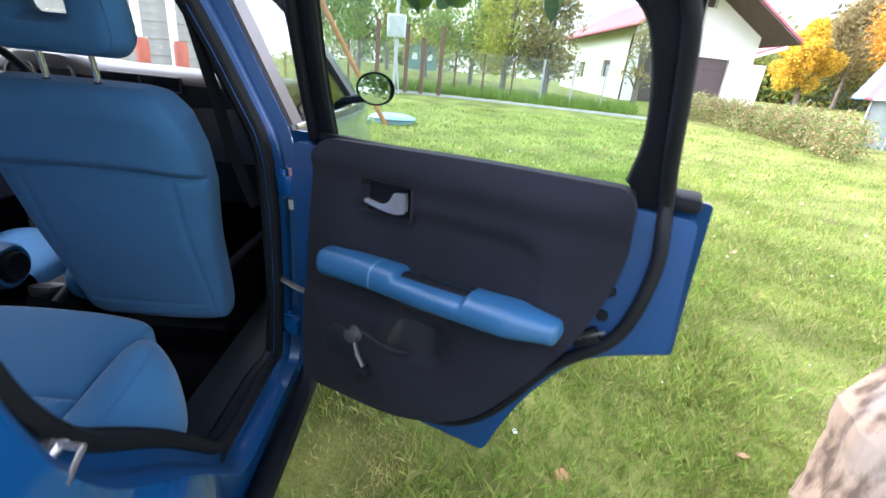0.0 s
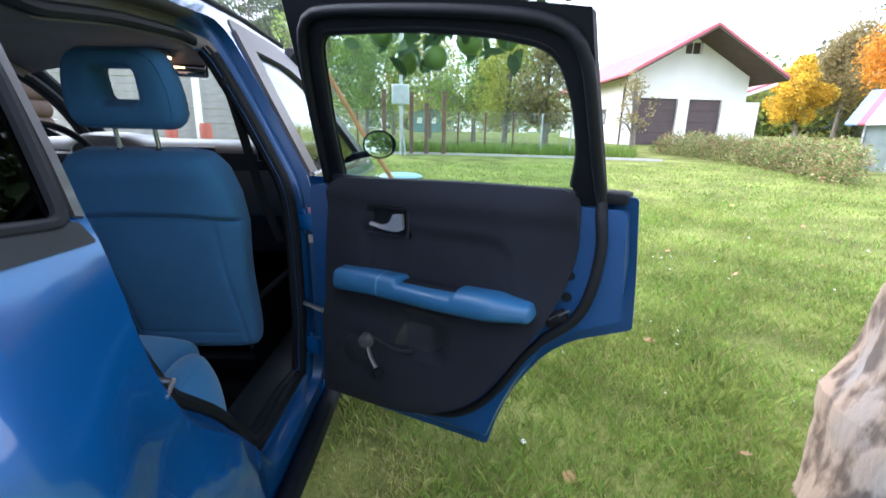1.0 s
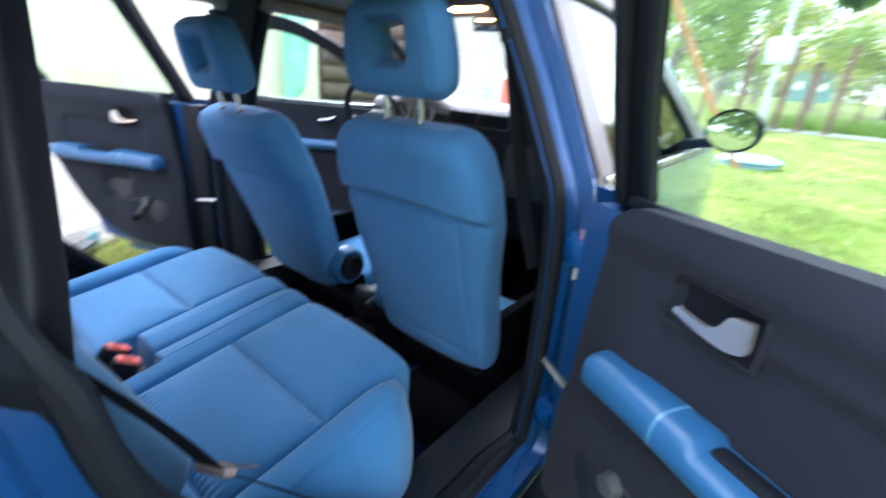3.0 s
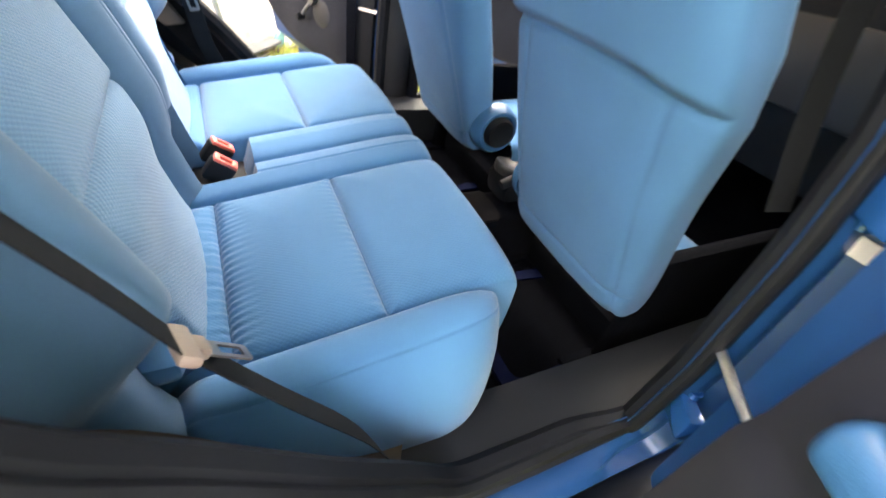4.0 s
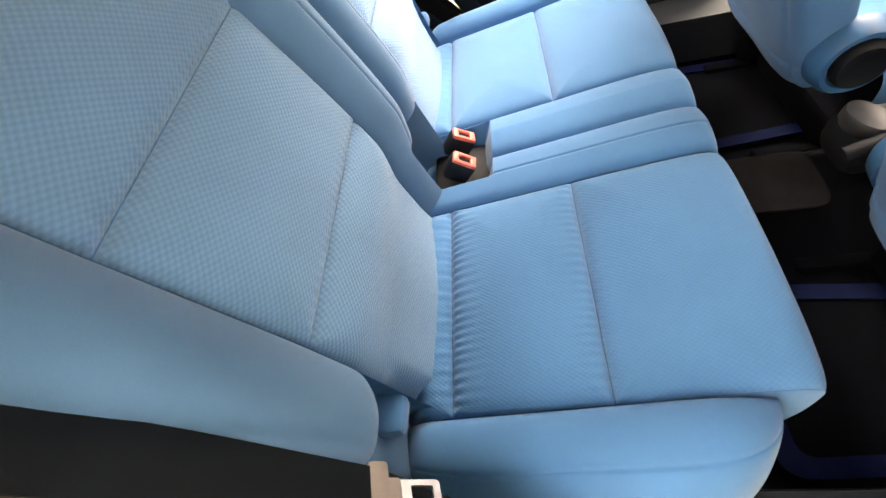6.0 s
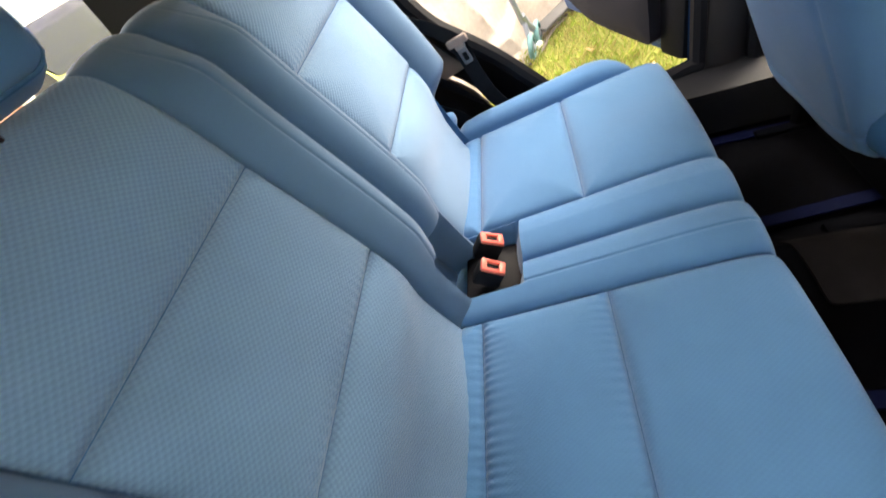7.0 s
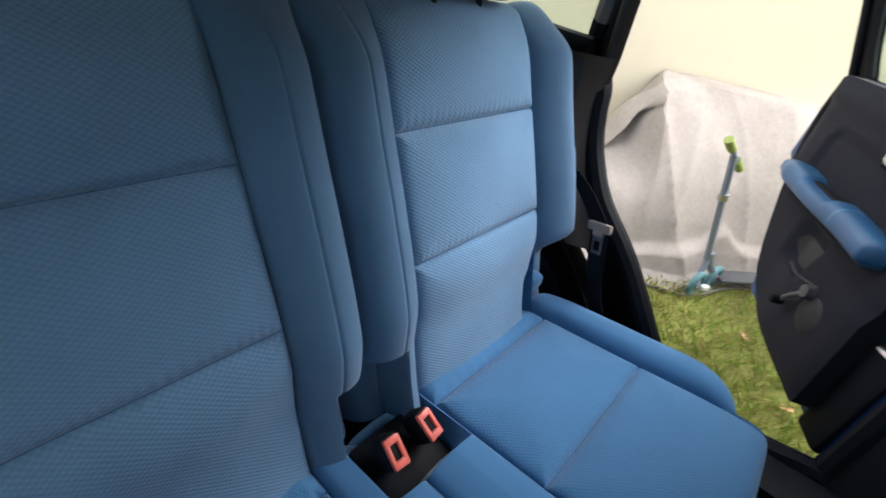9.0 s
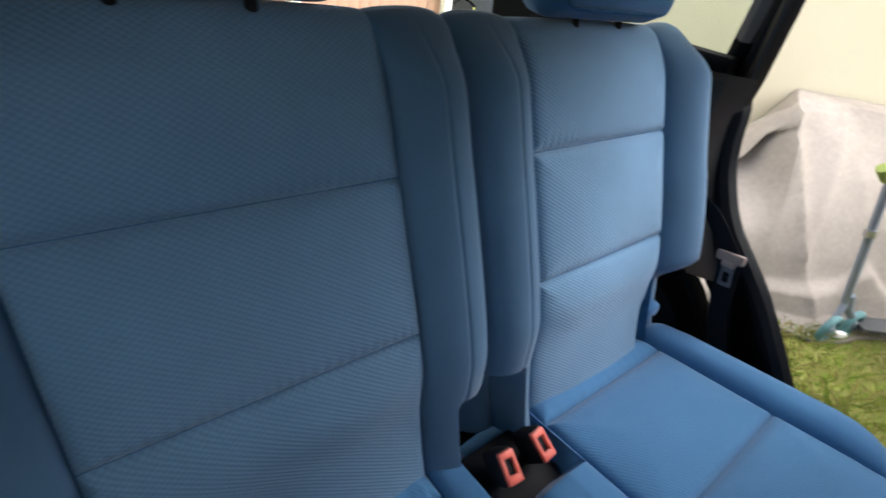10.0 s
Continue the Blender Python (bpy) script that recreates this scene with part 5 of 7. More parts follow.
# floor mats lie loose
for s in (1, -1):
    mo = fillet([(s * 0.585, 0.61), (s * 0.575, 1.02), (s * 0.235, 1.03), (s * 0.20, 0.62)], 0.05)
    mt_ = tagged(finish("floor_mat", slab(sheet(mo, (), 0.06), lambda x, y: (x, y, floor_z(x, y) + 0.012), lambda x, y: (x, y, floor_z(x, y) + 0.001)), M_MAT), "black carpet floor mat with navy binding", "floor mat", "rear floor mats")
    cm_ = Vector((sum(p[0] for p in mo) / len(mo), sum(p[1] for p in mo) / len(mo)))
    mi = [tuple(Vector(p) + (cm_ - Vector(p)).normalized() * 0.045) for p in mo]
    part("mat_binding", slab(sheet(mo, [mi], 0.04), lambda x, y: (x, y, floor_z(x, y) + 0.018), lambda x, y: (x, y, floor_z(x, y) + 0.004)), M_MATEDGE, mt_, "navy edge binding")

# ---- left of the car: house wall, tarp, scooter ----
M_CREAM = mat("cream_render", (0.66, 0.62, 0.47), 0.9, 0, 0.05, 1.5, 200, 0.4, 0.003)
M_LOG = mat("dark_log", (0.075, 0.05, 0.04), 0.85, 0, 0.35, 6, 90, 0.6, 0.006)
M_TARP = mat("beige_tarp", (0.35, 0.315, 0.28), 0.8, 0, 0.22, 2.6, 45, 0.15, 0.004)
M_BOARD = mat("reddish_board", (0.36, 0.21, 0.16), 0.8, 0, 0.2, 5, 80, 0.4, 0.004)
M_GREYB = mat("weathered_board", (0.30, 0.29, 0.28), 0.85, 0, 0.2, 5, 80, 0.4, 0.004)
M_WHITE = mat("white_paint", (0.80, 0.80, 0.78), 0.7, 0, 0.05, 3, 120, 0.3, 0.002)
WD = Vector((-0.78, 0.62, 0)).normalized()
WN = Vector((0.62, 0.78, 0)).normalized()


def wall(name, a, b, h, th, material, label, z0=-0.1):
    a, b = Vector((*a[:2], 0)), Vector((*b[:2], 0))
    d = b - a
    ob = finish(name, rbox(d.length, th, h, 0.01, 1), material)
    ob.matrix_world = Matrix.Translation(((a.x + b.x) / 2, (a.y + b.y) / 2, z0 + h / 2)) @ Matrix.Rotation(math.atan2(d.y, d.x), 4, "Z")
    return tagged(ob, label, "wall", kind="structure")


w0 = Vector((-1.9, 0.09, 0)) - WN * 0.95
wall("wall_west", w0 - WD * 0.95, w0 + WD * 2.6, 3.2, 0.25, M_CREAM, "pale cream rendered house wall")
wall("wall_north", (-4.15, 1.35), (-3.55, 3.2), 3.2, 0.25, M_CREAM, "pale cream rendered house wall")
part_stain = finish("green_stain", slab(sheet(fillet([(0, 0.9), (0.22, 1.0), (0.3, 1.5), (0.26, 2.1), (0.12, 2.4), (0.02, 1.9)], 0.1), (), 0.1), lambda a, c: (a, 0, c), lambda a, c: (a, 0.004, c)), mat("green_spray", (0.25, 0.55, 0.38), 0.9, 0, 0.3, 9, 60, 0))
part_stain.matrix_world = Matrix.Translation((-3.45, 2.72, 0)) @ Matrix.Rotation(radians(72), 4, "Z")
tagged(part_stain, "green paint stain on the cream wall", "stain", kind="structure")
# dark log wall ahead on the left, boards ahead of the windscreen
log_wall = empty("wall_log")
tagged(log_wall, "dark brown log wall of an outbuilding", "wall", kind="structure")
lb = tube([(-3.55, 3.25, 0), (-3.35, 4.75, 0)], 0.11, False, 12)
lme = None
for k in range(15):
    if lme is None:
        ob = part("log", lb, M_LOG, log_wall)
        lme = ob.data
    else:
        ob = new("log", lme)
        ob.parent = log_wall
    ob.location = (0, 0, 0.1 + 0.19 * k)
shed = empty("wall_boarded")
tagged(shed, "weathered grey boarded shed wall", "wall", kind="structure")
bme = None
for k in range(22):
    if bme is None:
        ob = part("board", rbox(4.75, 0.03, 0.125, 0.006, 1), M_GREYB, shed)
        bme = ob.data
    else:
        ob = new("board", bme)
        ob.parent = shed
    ob.matrix_world = Matrix.Translation((-4.65, 7.75 + 0.01 * (k % 2), 0.15 + 0.13 * k)) @ Matrix.Rotation(radians(8.5), 4, "Z")
for xx, yb, hh in ((-3.0, 6.6, 1.3), (-2.3, 6.3, 1.25)):
    zg = ground_z(xx, yb)
    c = tagged(finish("red_barrel", lathe([(0.0, hh), (0.075, hh), (0.09, hh * 0.95), (0.085, hh * 0.5), (0.10, 0.02), (0.09, 0.0), (0, 0)], 20), mat("red_plastic", (0.42, 0.10, 0.06), 0.5, 0, 0.15, 8, 100, 0.1)), "orange-red plastic barrel by the shed", "barrel", "barrels by the shed")
    c.location = (xx, yb, zg)
    pole = tagged(finish("shed_post", rbox(0.09, 0.09, 2.7, 0.01), M_WHITE), "pale upright post before the shed", "post", "posts before the shed")
    pole.location = (xx - 0.45, yb + 0.7, 1.4)

# tarp thrown over a low stack against the wall
t0 = Vector((-1.9, 0.09, 0))
noise.seed_set(4)


def tarp(a, b):
    """a along the wall, b from the ground up over the stack to the wall."""
    prof = [(0.10, -0.005), (0.04, 0.012), (-0.01, 0.05), (-0.04, 0.14), (-0.10, 0.28), (-0.19, 0.45), (-0.29, 0.61), (-0.39, 0.74), (-0.48, 0.84), (-0.53, 0.882), (-0.60, 0.890), (-0.78, 0.885)]
    k = b * (len(prof) - 1)
    i = min(len(prof) - 2, int(k))
    f = k - i
    n_, z = (prof[i][0] * (1 - f) + prof[i + 1][0] * f), (prof[i][1] * (1 - f) + prof[i + 1][1] * f)
    side = max(0.0, -0.085 + 0.7 * max(0.0, -0.5 - n_) - a)
    up = sstep(0.30, 0.75, b)
    z *= 1 - 0.05 * max(0.0, a) - min(0.55, 2.0 * side) * up
    w = noise.noise(Vector((a * 2.2, b * 2.5, 0.3))) * 0.035 + noise.noise(Vector((a * 6, b * 5, 4.3))) * 0.010
    # sharp upright fold at the stack's corner, a pocket under an overhanging fold beside it
    d = a + 0.09 + 0.06 * (0.7 - b)
    ridge = 0.075 * math.exp(-abs(d) / 0.03) * sstep(0.35, 0.6, b) - 0.05 * math.exp(-((d + 0.07) / 0.045) ** 2) * sstep(0.3, 0.6, b)
    pocket = -0.16 * math.exp(-((a + 0.20) / 0.09) ** 4) * sstep(0.40, 0.56, b) * sstep(0.70, 0.66, b) + 0.08 * math.exp(-((a + 0.19) / 0.11) ** 2) * math.exp(-((b - 0.735 + 1.2 * (a + 0.19) ** 2) / 0.03) ** 2)
    fan = 0.0
    for q, sl, am in ((-0.02, 0.55, 0.030), (0.10, -0.35, 0.020), (0.48, 0.3, 0.022), (0.75, -0.2, 0.02), (-0.5, 0.2, 0.03)):
        fan += am * math.exp(-abs(a - q + sl * (b - 0.5)) / 0.035) * sstep(0.08, 0.3, b) * sstep(1.0, 0.6, b)
    zh = 0.15 + 0.09 * math.exp(-((a - 0.37) / 0.09) ** 2) + 0.02 * math.sin(a * 4.3)
    hem = 0.045 * sstep(zh + 0.03, zh - 0.02, z) + 0.025 * math.sin(a * 9 + 1.2 * math.sin(a * 5)) * sstep(0.25, 0.0, z)
    crease = 0.05 * (0.5 - abs(noise.noise(Vector((a * 1.7 + b, b * 2.2 - a * 0.6, 8.1)))))
    p = t0 + WD * a + WN * (n_ - 0.06)
    return p + WN * (w + pocket + ridge + fan + hem + crease) + Vector((0, 0, max(0.004, z + 0.35 * w * sstep(0.1, 0.5, b))))


tb = surf(tarp, np.linspace(-1.25, 2.2, 210), np.linspace(0, 1, 130))
tb = joined(tb, surf(lambda a, b: tarp(a, b) - WN * 0.005 - Vector((0, 0, 0.003)), np.linspace(-1.25, 2.2, 210), np.linspace(0, 1, 130), True))
tarp_ob = tagged(finish("tarp", tb, M_TARP), "dirty beige tarp draped over a stack by the wall", "tarp")
hem_pts = [tarp(a, 0.012) + WN * 0.006 + Vector((0, 0, 0.012)) for a in np.linspace(-1.2, 2.15, 90)]
part("hem", tube([tuple(p) for p in hem_pts], 0.009, False, 6), mat("tarp_hem", (0.12, 0.105, 0.09), 0.85, 0, 0.3, 9, 80, 0.4, 0.003), tarp_ob, "dark rolled tarp hem")

# kick scooter leaning on the tarp
sc = empty("kick_scooter", Matrix.Translation((-2.03, 0.27, 0)) @ Matrix.Rotation(math.atan2(WD.y, WD.x), 4, "Z"))
tagged(sc, "grey folding kick scooter with green grips leaning on tarp", "scooter")
M_SCO = mat("scooter_grey", (0.26, 0.30, 0.38), 0.4, 0.5, 0.1, 10, 200, 0.1)
M_SCD = mat("scooter_deck_dark", (0.05, 0.055, 0.06), 0.7, 0.1, 0.2, 10, 200, 0.3)
M_TEAL = mat("teal_wheel", (0.085, 0.22, 0.24), 0.5, 0, 0.15, 20, 200, 0.1)
M_GRIP = mat("lime_grip", (0.30, 0.38, 0.10), 0.7, 0, 0.15, 30, 300, 0.3)
tp = Vector((-0.20, 0.03, 0.72))
pb = Vector((-0.055, -0.01, 0.20))
part("steering_post", tube([pb, (pb + tp) / 2, tp], 0.016, False, 10), M_SCO, sc, "grey steering post")
part("post_clamp", tube([pb.lerp(tp, 0.60), pb.lerp(tp, 0.66)], 0.024, False, 10), M_CHROME, sc, "bright clamp")
hb = Vector((0.075, 0.02, -0.055))
part("handlebar", tube([tp - hb, tp, tp + hb], 0.012, False, 8), M_SCO, sc)
for k in (-1, 1):
    part("grip", tube([tp + hb * (0.45 * k), tp + hb * (1.25 * k)], 0.019, False, 10), M_GRIP, sc, "lime green grip")
    wm = Matrix.Translation((0.075 * k, 0.03 * k - 0.02, 0.072)) @ Matrix.Rotation(radians(28), 4, "Z") @ Matrix.Rotation(radians(90), 4, "X")
    part("wheel", lathe([(0.05, -0.014), (0.064, -0.014), (0.071, -0.008), (0.072, 0), (0.071, 0.008), (0.064, 0.014), (0.05, 0.014), (0.05, -0.014)], 28, wm), M_TEAL, sc, "translucent teal wheel")
    part("wheel_core", joined(lathe([(0.0, 0.018), (0.018, 0.016), (0.02, -0.016), (0.0, -0.018)], 16, wm), *[moved(rbox(0.10, 0.012, 0.012, 0.003, 1, m=Matrix.Rotation(radians(60 * q), 4, "Z")), wm) for q in range(3)]), M_SCO, sc, "grey spoked wheel core")
part("fork", joined(tube([(0.075, 0.01, 0.08), (-0.02, -0.01, 0.17), tuple(pb + Vector((0, 0, 0.04)))], 0.018, False, 10), tube([(-0.075, -0.05, 0.08), (-0.05, -0.01, 0.2)], 0.014, False, 8)), M_SCO, sc)
part("mudguard", rbox(0.05, 0.03, 0.03, 0.008, at=(0.0, -0.04, 0.04)), M_WHITE, sc, "white plastic fork foot")
part("deck", rbox(0.40, 0.10, 0.022, 0.009, at=(0.30, 0.02, 0.07)), M_SCD, sc, "dark foot deck")
part("rear_wheel", lathe([(0.02, -0.012), (0.05, -0.014), (0.06, 0), (0.05, 0.014), (0.02, 0.012)], 24, Matrix.Translation((0.55, 0.02, 0.06)) @ Matrix.Rotation(radians(90), 4, "X")), M_TEAL, sc)

# behind the car: reddish board fence with white posts
fence_b = empty("board_fence")
tagged(fence_b, "reddish brown board fence with white posts", "fence")
fme, pme = None, None
for k in range(40):
    x = -3.6 + 0.1425 * k
    if fme is None:
        ob = part("board", rbox(0.14, 0.025, 1.40, 0.006, 1), M_BOARD, fence_b)
        fme = ob.data
    else:
        ob = new("board", fme)
        ob.parent = fence_b
    ob.location = (x, -5.2, 0.70)
for k in range(4):
    ob = part("post", rbox(0.12, 0.12, 1.5, 0.01, 1), M_WHITE, fence_b, "white fence post") if pme is None else new("post", pme)
    pme = ob.data
    ob.parent = fence_b
    ob.location = (-3.65 + 2.1 * k, -5.12, 0.73)

# dark blue car parked behind the fence
parked = empty("parked_car", Matrix.Translation((-6.3, -7.3, 0)))
tagged(parked, "dark navy parked car behind the board fence", "car")
M_NAVY = mat("navy_paint", (0.010, 0.014, 0.045), 0.25, 0.3, 0.1, 3, 900, 0.03, 0.0004, coat=1.0)
M_SEATGREY = mat("pale_seat_cloth", (0.34, 0.33, 0.32), 0.9, 0, 0.1, 6, 300, 0.2)
PK = [(-2.05, 0.35), (-2.1, 0.75), (-1.95, 0.98), (-1.45, 1.42), (-0.9, 1.49), (0.2, 1.49), (0.75, 1.36), (1.25, 1.0), (1.95, 0.88), (2.1, 0.6), (2.05, 0.35), (1.62, 0.32), (1.5, 0.55), (1.25, 0.64), (1.0, 0.55), (0.88, 0.32), (-0.9, 0.32), (-1.02, 0.55), (-1.27, 0.64), (-1.52, 0.55), (-1.64, 0.32)]
PW = [[(-1.50, 1.02), (-1.22, 1.38), (-0.62, 1.42), (-0.55, 1.0)], [(-0.47, 1.0), (-0.52, 1.42), (0.18, 1.42), (0.62, 1.30), (0.95, 1.0)]]
for sd in (1, -1):
    tilt_ = lambda x, z, o, sd=sd: (x, sd * (0.83 - 0.30 * max(0.0, z - 0.98) - o), z)
    part("body_side", slab(sheet(fillet(PK, 0.06), PW, 0.15), lambda x, z: tilt_(x, z, 0.0), lambda x, z: tilt_(x, z, 0.04)), M_NAVY, parked)
    for w_ in PW:
        part("window", slab(sheet(w_, (), 0.3), lambda x, z: tilt_(x, z, 0.015), lambda x, z: tilt_(x, z, 0.02)), M_GLASS2, parked, "clear side window")
    for cx_ in (-1.27, 1.25):
        part("wheel", lathe([(0.0, 0.07), (0.18, 0.08), (0.2, 0.09), (0.29, 0.08), (0.30, 0), (0.29, -0.08), (0.0, -0.08)], 28, Matrix.Translation((cx_, sd * 0.72, 0.30)) @ Matrix.Rotation(radians(90), 4, "X")), M_RUBBER, parked, "black road wheel")
    for cx_ in (-0.9, 0.1):
        part("seat", rbox(0.14, 0.42, 0.72, 0.05, 3, at=(cx_, sd * 0.36, 0.95)), M_SEATGREY, parked, "pale seat back")
part("roof", surf(lambda u, v: ((-2.1, -1.95, -1.45, -0.9, 0.2, 0.75, 1.25, 1.95, 2.1)[int(u)], v * (0.83 - 0.30 * max(0.0, (0.75, 0.98, 1.42, 1.49, 1.49, 1.36, 1.0, 0.88, 0.6)[int(u)] - 0.98)), (0.75, 0.98, 1.42, 1.49, 1.49, 1.36, 1.0, 0.88, 0.6)[int(u)] + 0.03 * (1 - v * v)), list(range(9)), np.linspace(-1, 1, 9)), M_NAVY, parked, "navy roof and bonnet")

# ---- lawn grass ----
rng = np.random.default_rng(3)


def blades(name, regions, label, cols):
    V, F, MI = [], [], []
    for x0, x1, y0, y1, n, h, w in regions:
        xs, ys = rng.uniform(x0, x1, n), rng.uniform(y0, y1, n)
        for x, y in zip(xs, ys):
            rim = min(x - x0, x1 - x, y - y0, y1 - y) / (0.14 * min(x1 - x0, y1 - y0) + 0.25)
            if rng.random() > rim:
                continue
            if abs(x) < 0.80 and -0.9 < y < 2.95:
                continue
            if name == "grass" and (x - t0.x) * WN.x + (y - t0.y) * WN.y < 0.02 and x < -1:
                continue
            clump = 0.55 + 0.8 * noise.noise(Vector((x * 1.7, y * 1.7, 0))) + 0.35 * noise.noise(Vector((x * 7, y * 7, 2)))
            hh = h * max(0.25, clump + 0.45) * rng.uniform(0.6, 1.3)
            a, lean_ = rng.uniform(0, 6.283), rng.uniform(0.2, 1.0) * hh
            b = rng.uniform(0, 6.283)
            z = ground_z(x, y) - 0.004
            dx, dy = w * math.cos(a), w * math.sin(a)
            i = len(V)
            V += [(x - dx, y - dy, z), (x + dx, y + dy, z), (x + 0.45 * lean_ * math.cos(b) + dx * 0.7, y + 0.45 * lean_ * math.sin(b) + dy * 0.7, z + hh * 0.62), (x + lean_ * math.cos(b), y + lean_ * math.sin(b), z + hh)]
            F += [(i, i + 1, i + 2), (i, i + 2, i + 3)]
            dry = math.hypot(x - 1.02, y - 0.72) < 0.20 * rng.uniform(0.6, 1.3)
            k = 2 if (dry and rng.random() < 0.75) or (x < -0.8 and rng.random() < 0.42) else 0 if rng.random() < 0.6 + 0.35 * noise.noise(Vector((x * 0.9, y * 0.9, 7))) else (1 if rng.random() < 0.72 else 2)
            MI += [k, k]
    me = bpy.data.meshes.new(name)
    me.from_pydata(V, [], F)
    for c in cols:
        me.materials.append(c)
    me.polygons.foreach_set("material_index", MI)
    return tagged(new(name, me), label, "grass", kind="stuff")


def leaf_mat(name, col, vary=0.3, trans=0.35):
    m = mat(name, col, 0.55, 0, vary, 2.0, 30, 0, spec=0.3)
    n, l = m.node_tree.nodes, m.node_tree.links
    geo = n.new("ShaderNodeNewGeometry")
    hsv = n.new("ShaderNodeHueSaturation")
    mr = n.new("ShaderNodeMapRange")
    mr.inputs[3].default_value, mr.inputs[4].default_value = 0.72, 1.32
    l.new(geo.outputs["Random Per Island"], mr.inputs[0])
    l.new(mr.outputs[0], hsv.inputs["Value"])
    l.new(n["Color Ramp"].outputs[0], hsv.inputs["Color"])
    b = n["Principled BSDF"]
    l.new(hsv.outputs[0], b.inputs["Base Color"])
    tl_, mx = n.new("ShaderNodeBsdfTranslucent"), n.new("ShaderNodeMixShader")
    mx.inputs[0].default_value = trans
    l.new(hsv.outputs[0], tl_.inputs[0])
    l.new(b.outputs[0], mx.inputs[1])
    l.new(tl_.outputs[0], mx.inputs[2])
    l.new(mx.outputs[0], n["Material Output"].inputs[0])
    return m


M_G1, M_G2, M_G3 = leaf_mat("grass_green", (0.208, 0.300, 0.058)), leaf_mat("grass_yellow", (0.295, 0.335, 0.078)), leaf_mat("grass_dry", (0.34, 0.315, 0.125))
blades("grass", [(0.55, 3.0, -0.5, 2.6, 44000, 0.045, 0.0028), (1.8, 5.0, -0.5, 3.8, 36000, 0.045, 0.0032), (0.3, 6.0, 1.6, 6.6, 34000, 0.05, 0.004), (3.2, 9.0, -0.3, 7.0, 24000, 0.05, 0.006), (-6.5, 7.5, -7.0, 3.5, 40000, 0.045, 0.007),
                 (-3.0, 11.0, 4.5, 13.0, 30000, 0.05, 0.010), (-3.0, -0.5, -1.5, 2.8, 42000, 0.05, 0.003)], "short green lawn grass with yellowed blades", [M_G1, M_G2, M_G3])
# fallen leaves and daisies
M_FALL = leaf_mat("fallen_leaf", (0.42, 0.24, 0.12), 0.4, 0.1)
M_DAISY = mat("daisy_white", (0.8, 0.8, 0.75), 0.8, 0, 0.1, 10, 50, 0)


def scatter_flat(name, n, r, material, label, cat):
    V, F = [], []
    for _ in range(n):
        x, y = (rng.uniform(1.3, 6.5), rng.uniform(0.4, 8)) if rng.random() < (0.85 if name == "fallen_leaves" else 0.99) else (rng.uniform(-1.9, -0.9), rng.uniform(-0.3, 1.4))
        z = ground_z(x, y) + 0.03
        i, s0 = len(V), rng.uniform(0.5, 1.2) * r
        a0, tx, ty = rng.uniform(0, 6.28), rng.uniform(-0.5, 0.5), rng.uniform(-0.5, 0.5)
        for k in range(7):
            a = a0 + k * 6.283 / 7
            rr = s0 * (0.75 + 0.4 * abs(math.cos(1.0 * (a - a0))))
            V.append((x + rr * math.cos(a), y + rr * math.sin(a) * 0.8, z + tx * rr * math.cos(a) + ty * rr * math.sin(a)))
        F.append(tuple(range(i, i + 7)))
    me = bpy.data.meshes.new(name)
    me.from_pydata(V, [], F)
    me.materials.append(material)
    tagged(new(name, me), label, cat, kind="stuff")


scatter_flat("fallen_leaves", 90, 0.028, M_FALL, "scattered dry brown leaves on the lawn", "leaves")
scatter_flat("daisies", 220, 0.011, M_DAISY, "small white clover flowers dotting the lawn", "flowers")


# ---- trees ----
M_BARK = mat("grey_bark", (0.20, 0.17, 0.14), 0.95, 0, 0.4, 9, 60, 0.9, 0.01)


def limb(path, r0, r1, seg=8):
    P, _ = lerp_path(path, 12)
    return tube([tuple(p) for p in P], r0, False, seg, r2=r1)


def leaf_cloud(centres, per, spread, size, flat=1.0):
    V, F = [], []
    for c, k in centres:
        for _ in range(per):
            d = rng.normal(0, 1, 3)
            d /= np.linalg.norm(d) + 1e-9
            p = np.array(c) + d * spread * k * rng.uniform(0.3, 1.0) ** 0.6 * np.array([1, 1, flat])
            a = rng.normal(0, 1, 3)
            a /= np.linalg.norm(a)
            b = np.cross(a, rng.normal(0, 1, 3))
            b /= np.linalg.norm(b) + 1e-9
            s = size * rng.uniform(0.6, 1.3)
            i = len(V)
            V += [tuple(p - a * s), tuple(p + b * s * 0.5), tuple(p + a * s), tuple(p - b * s * 0.5)]
            F.append((i, i + 1, i + 2, i + 3))
    return V, F


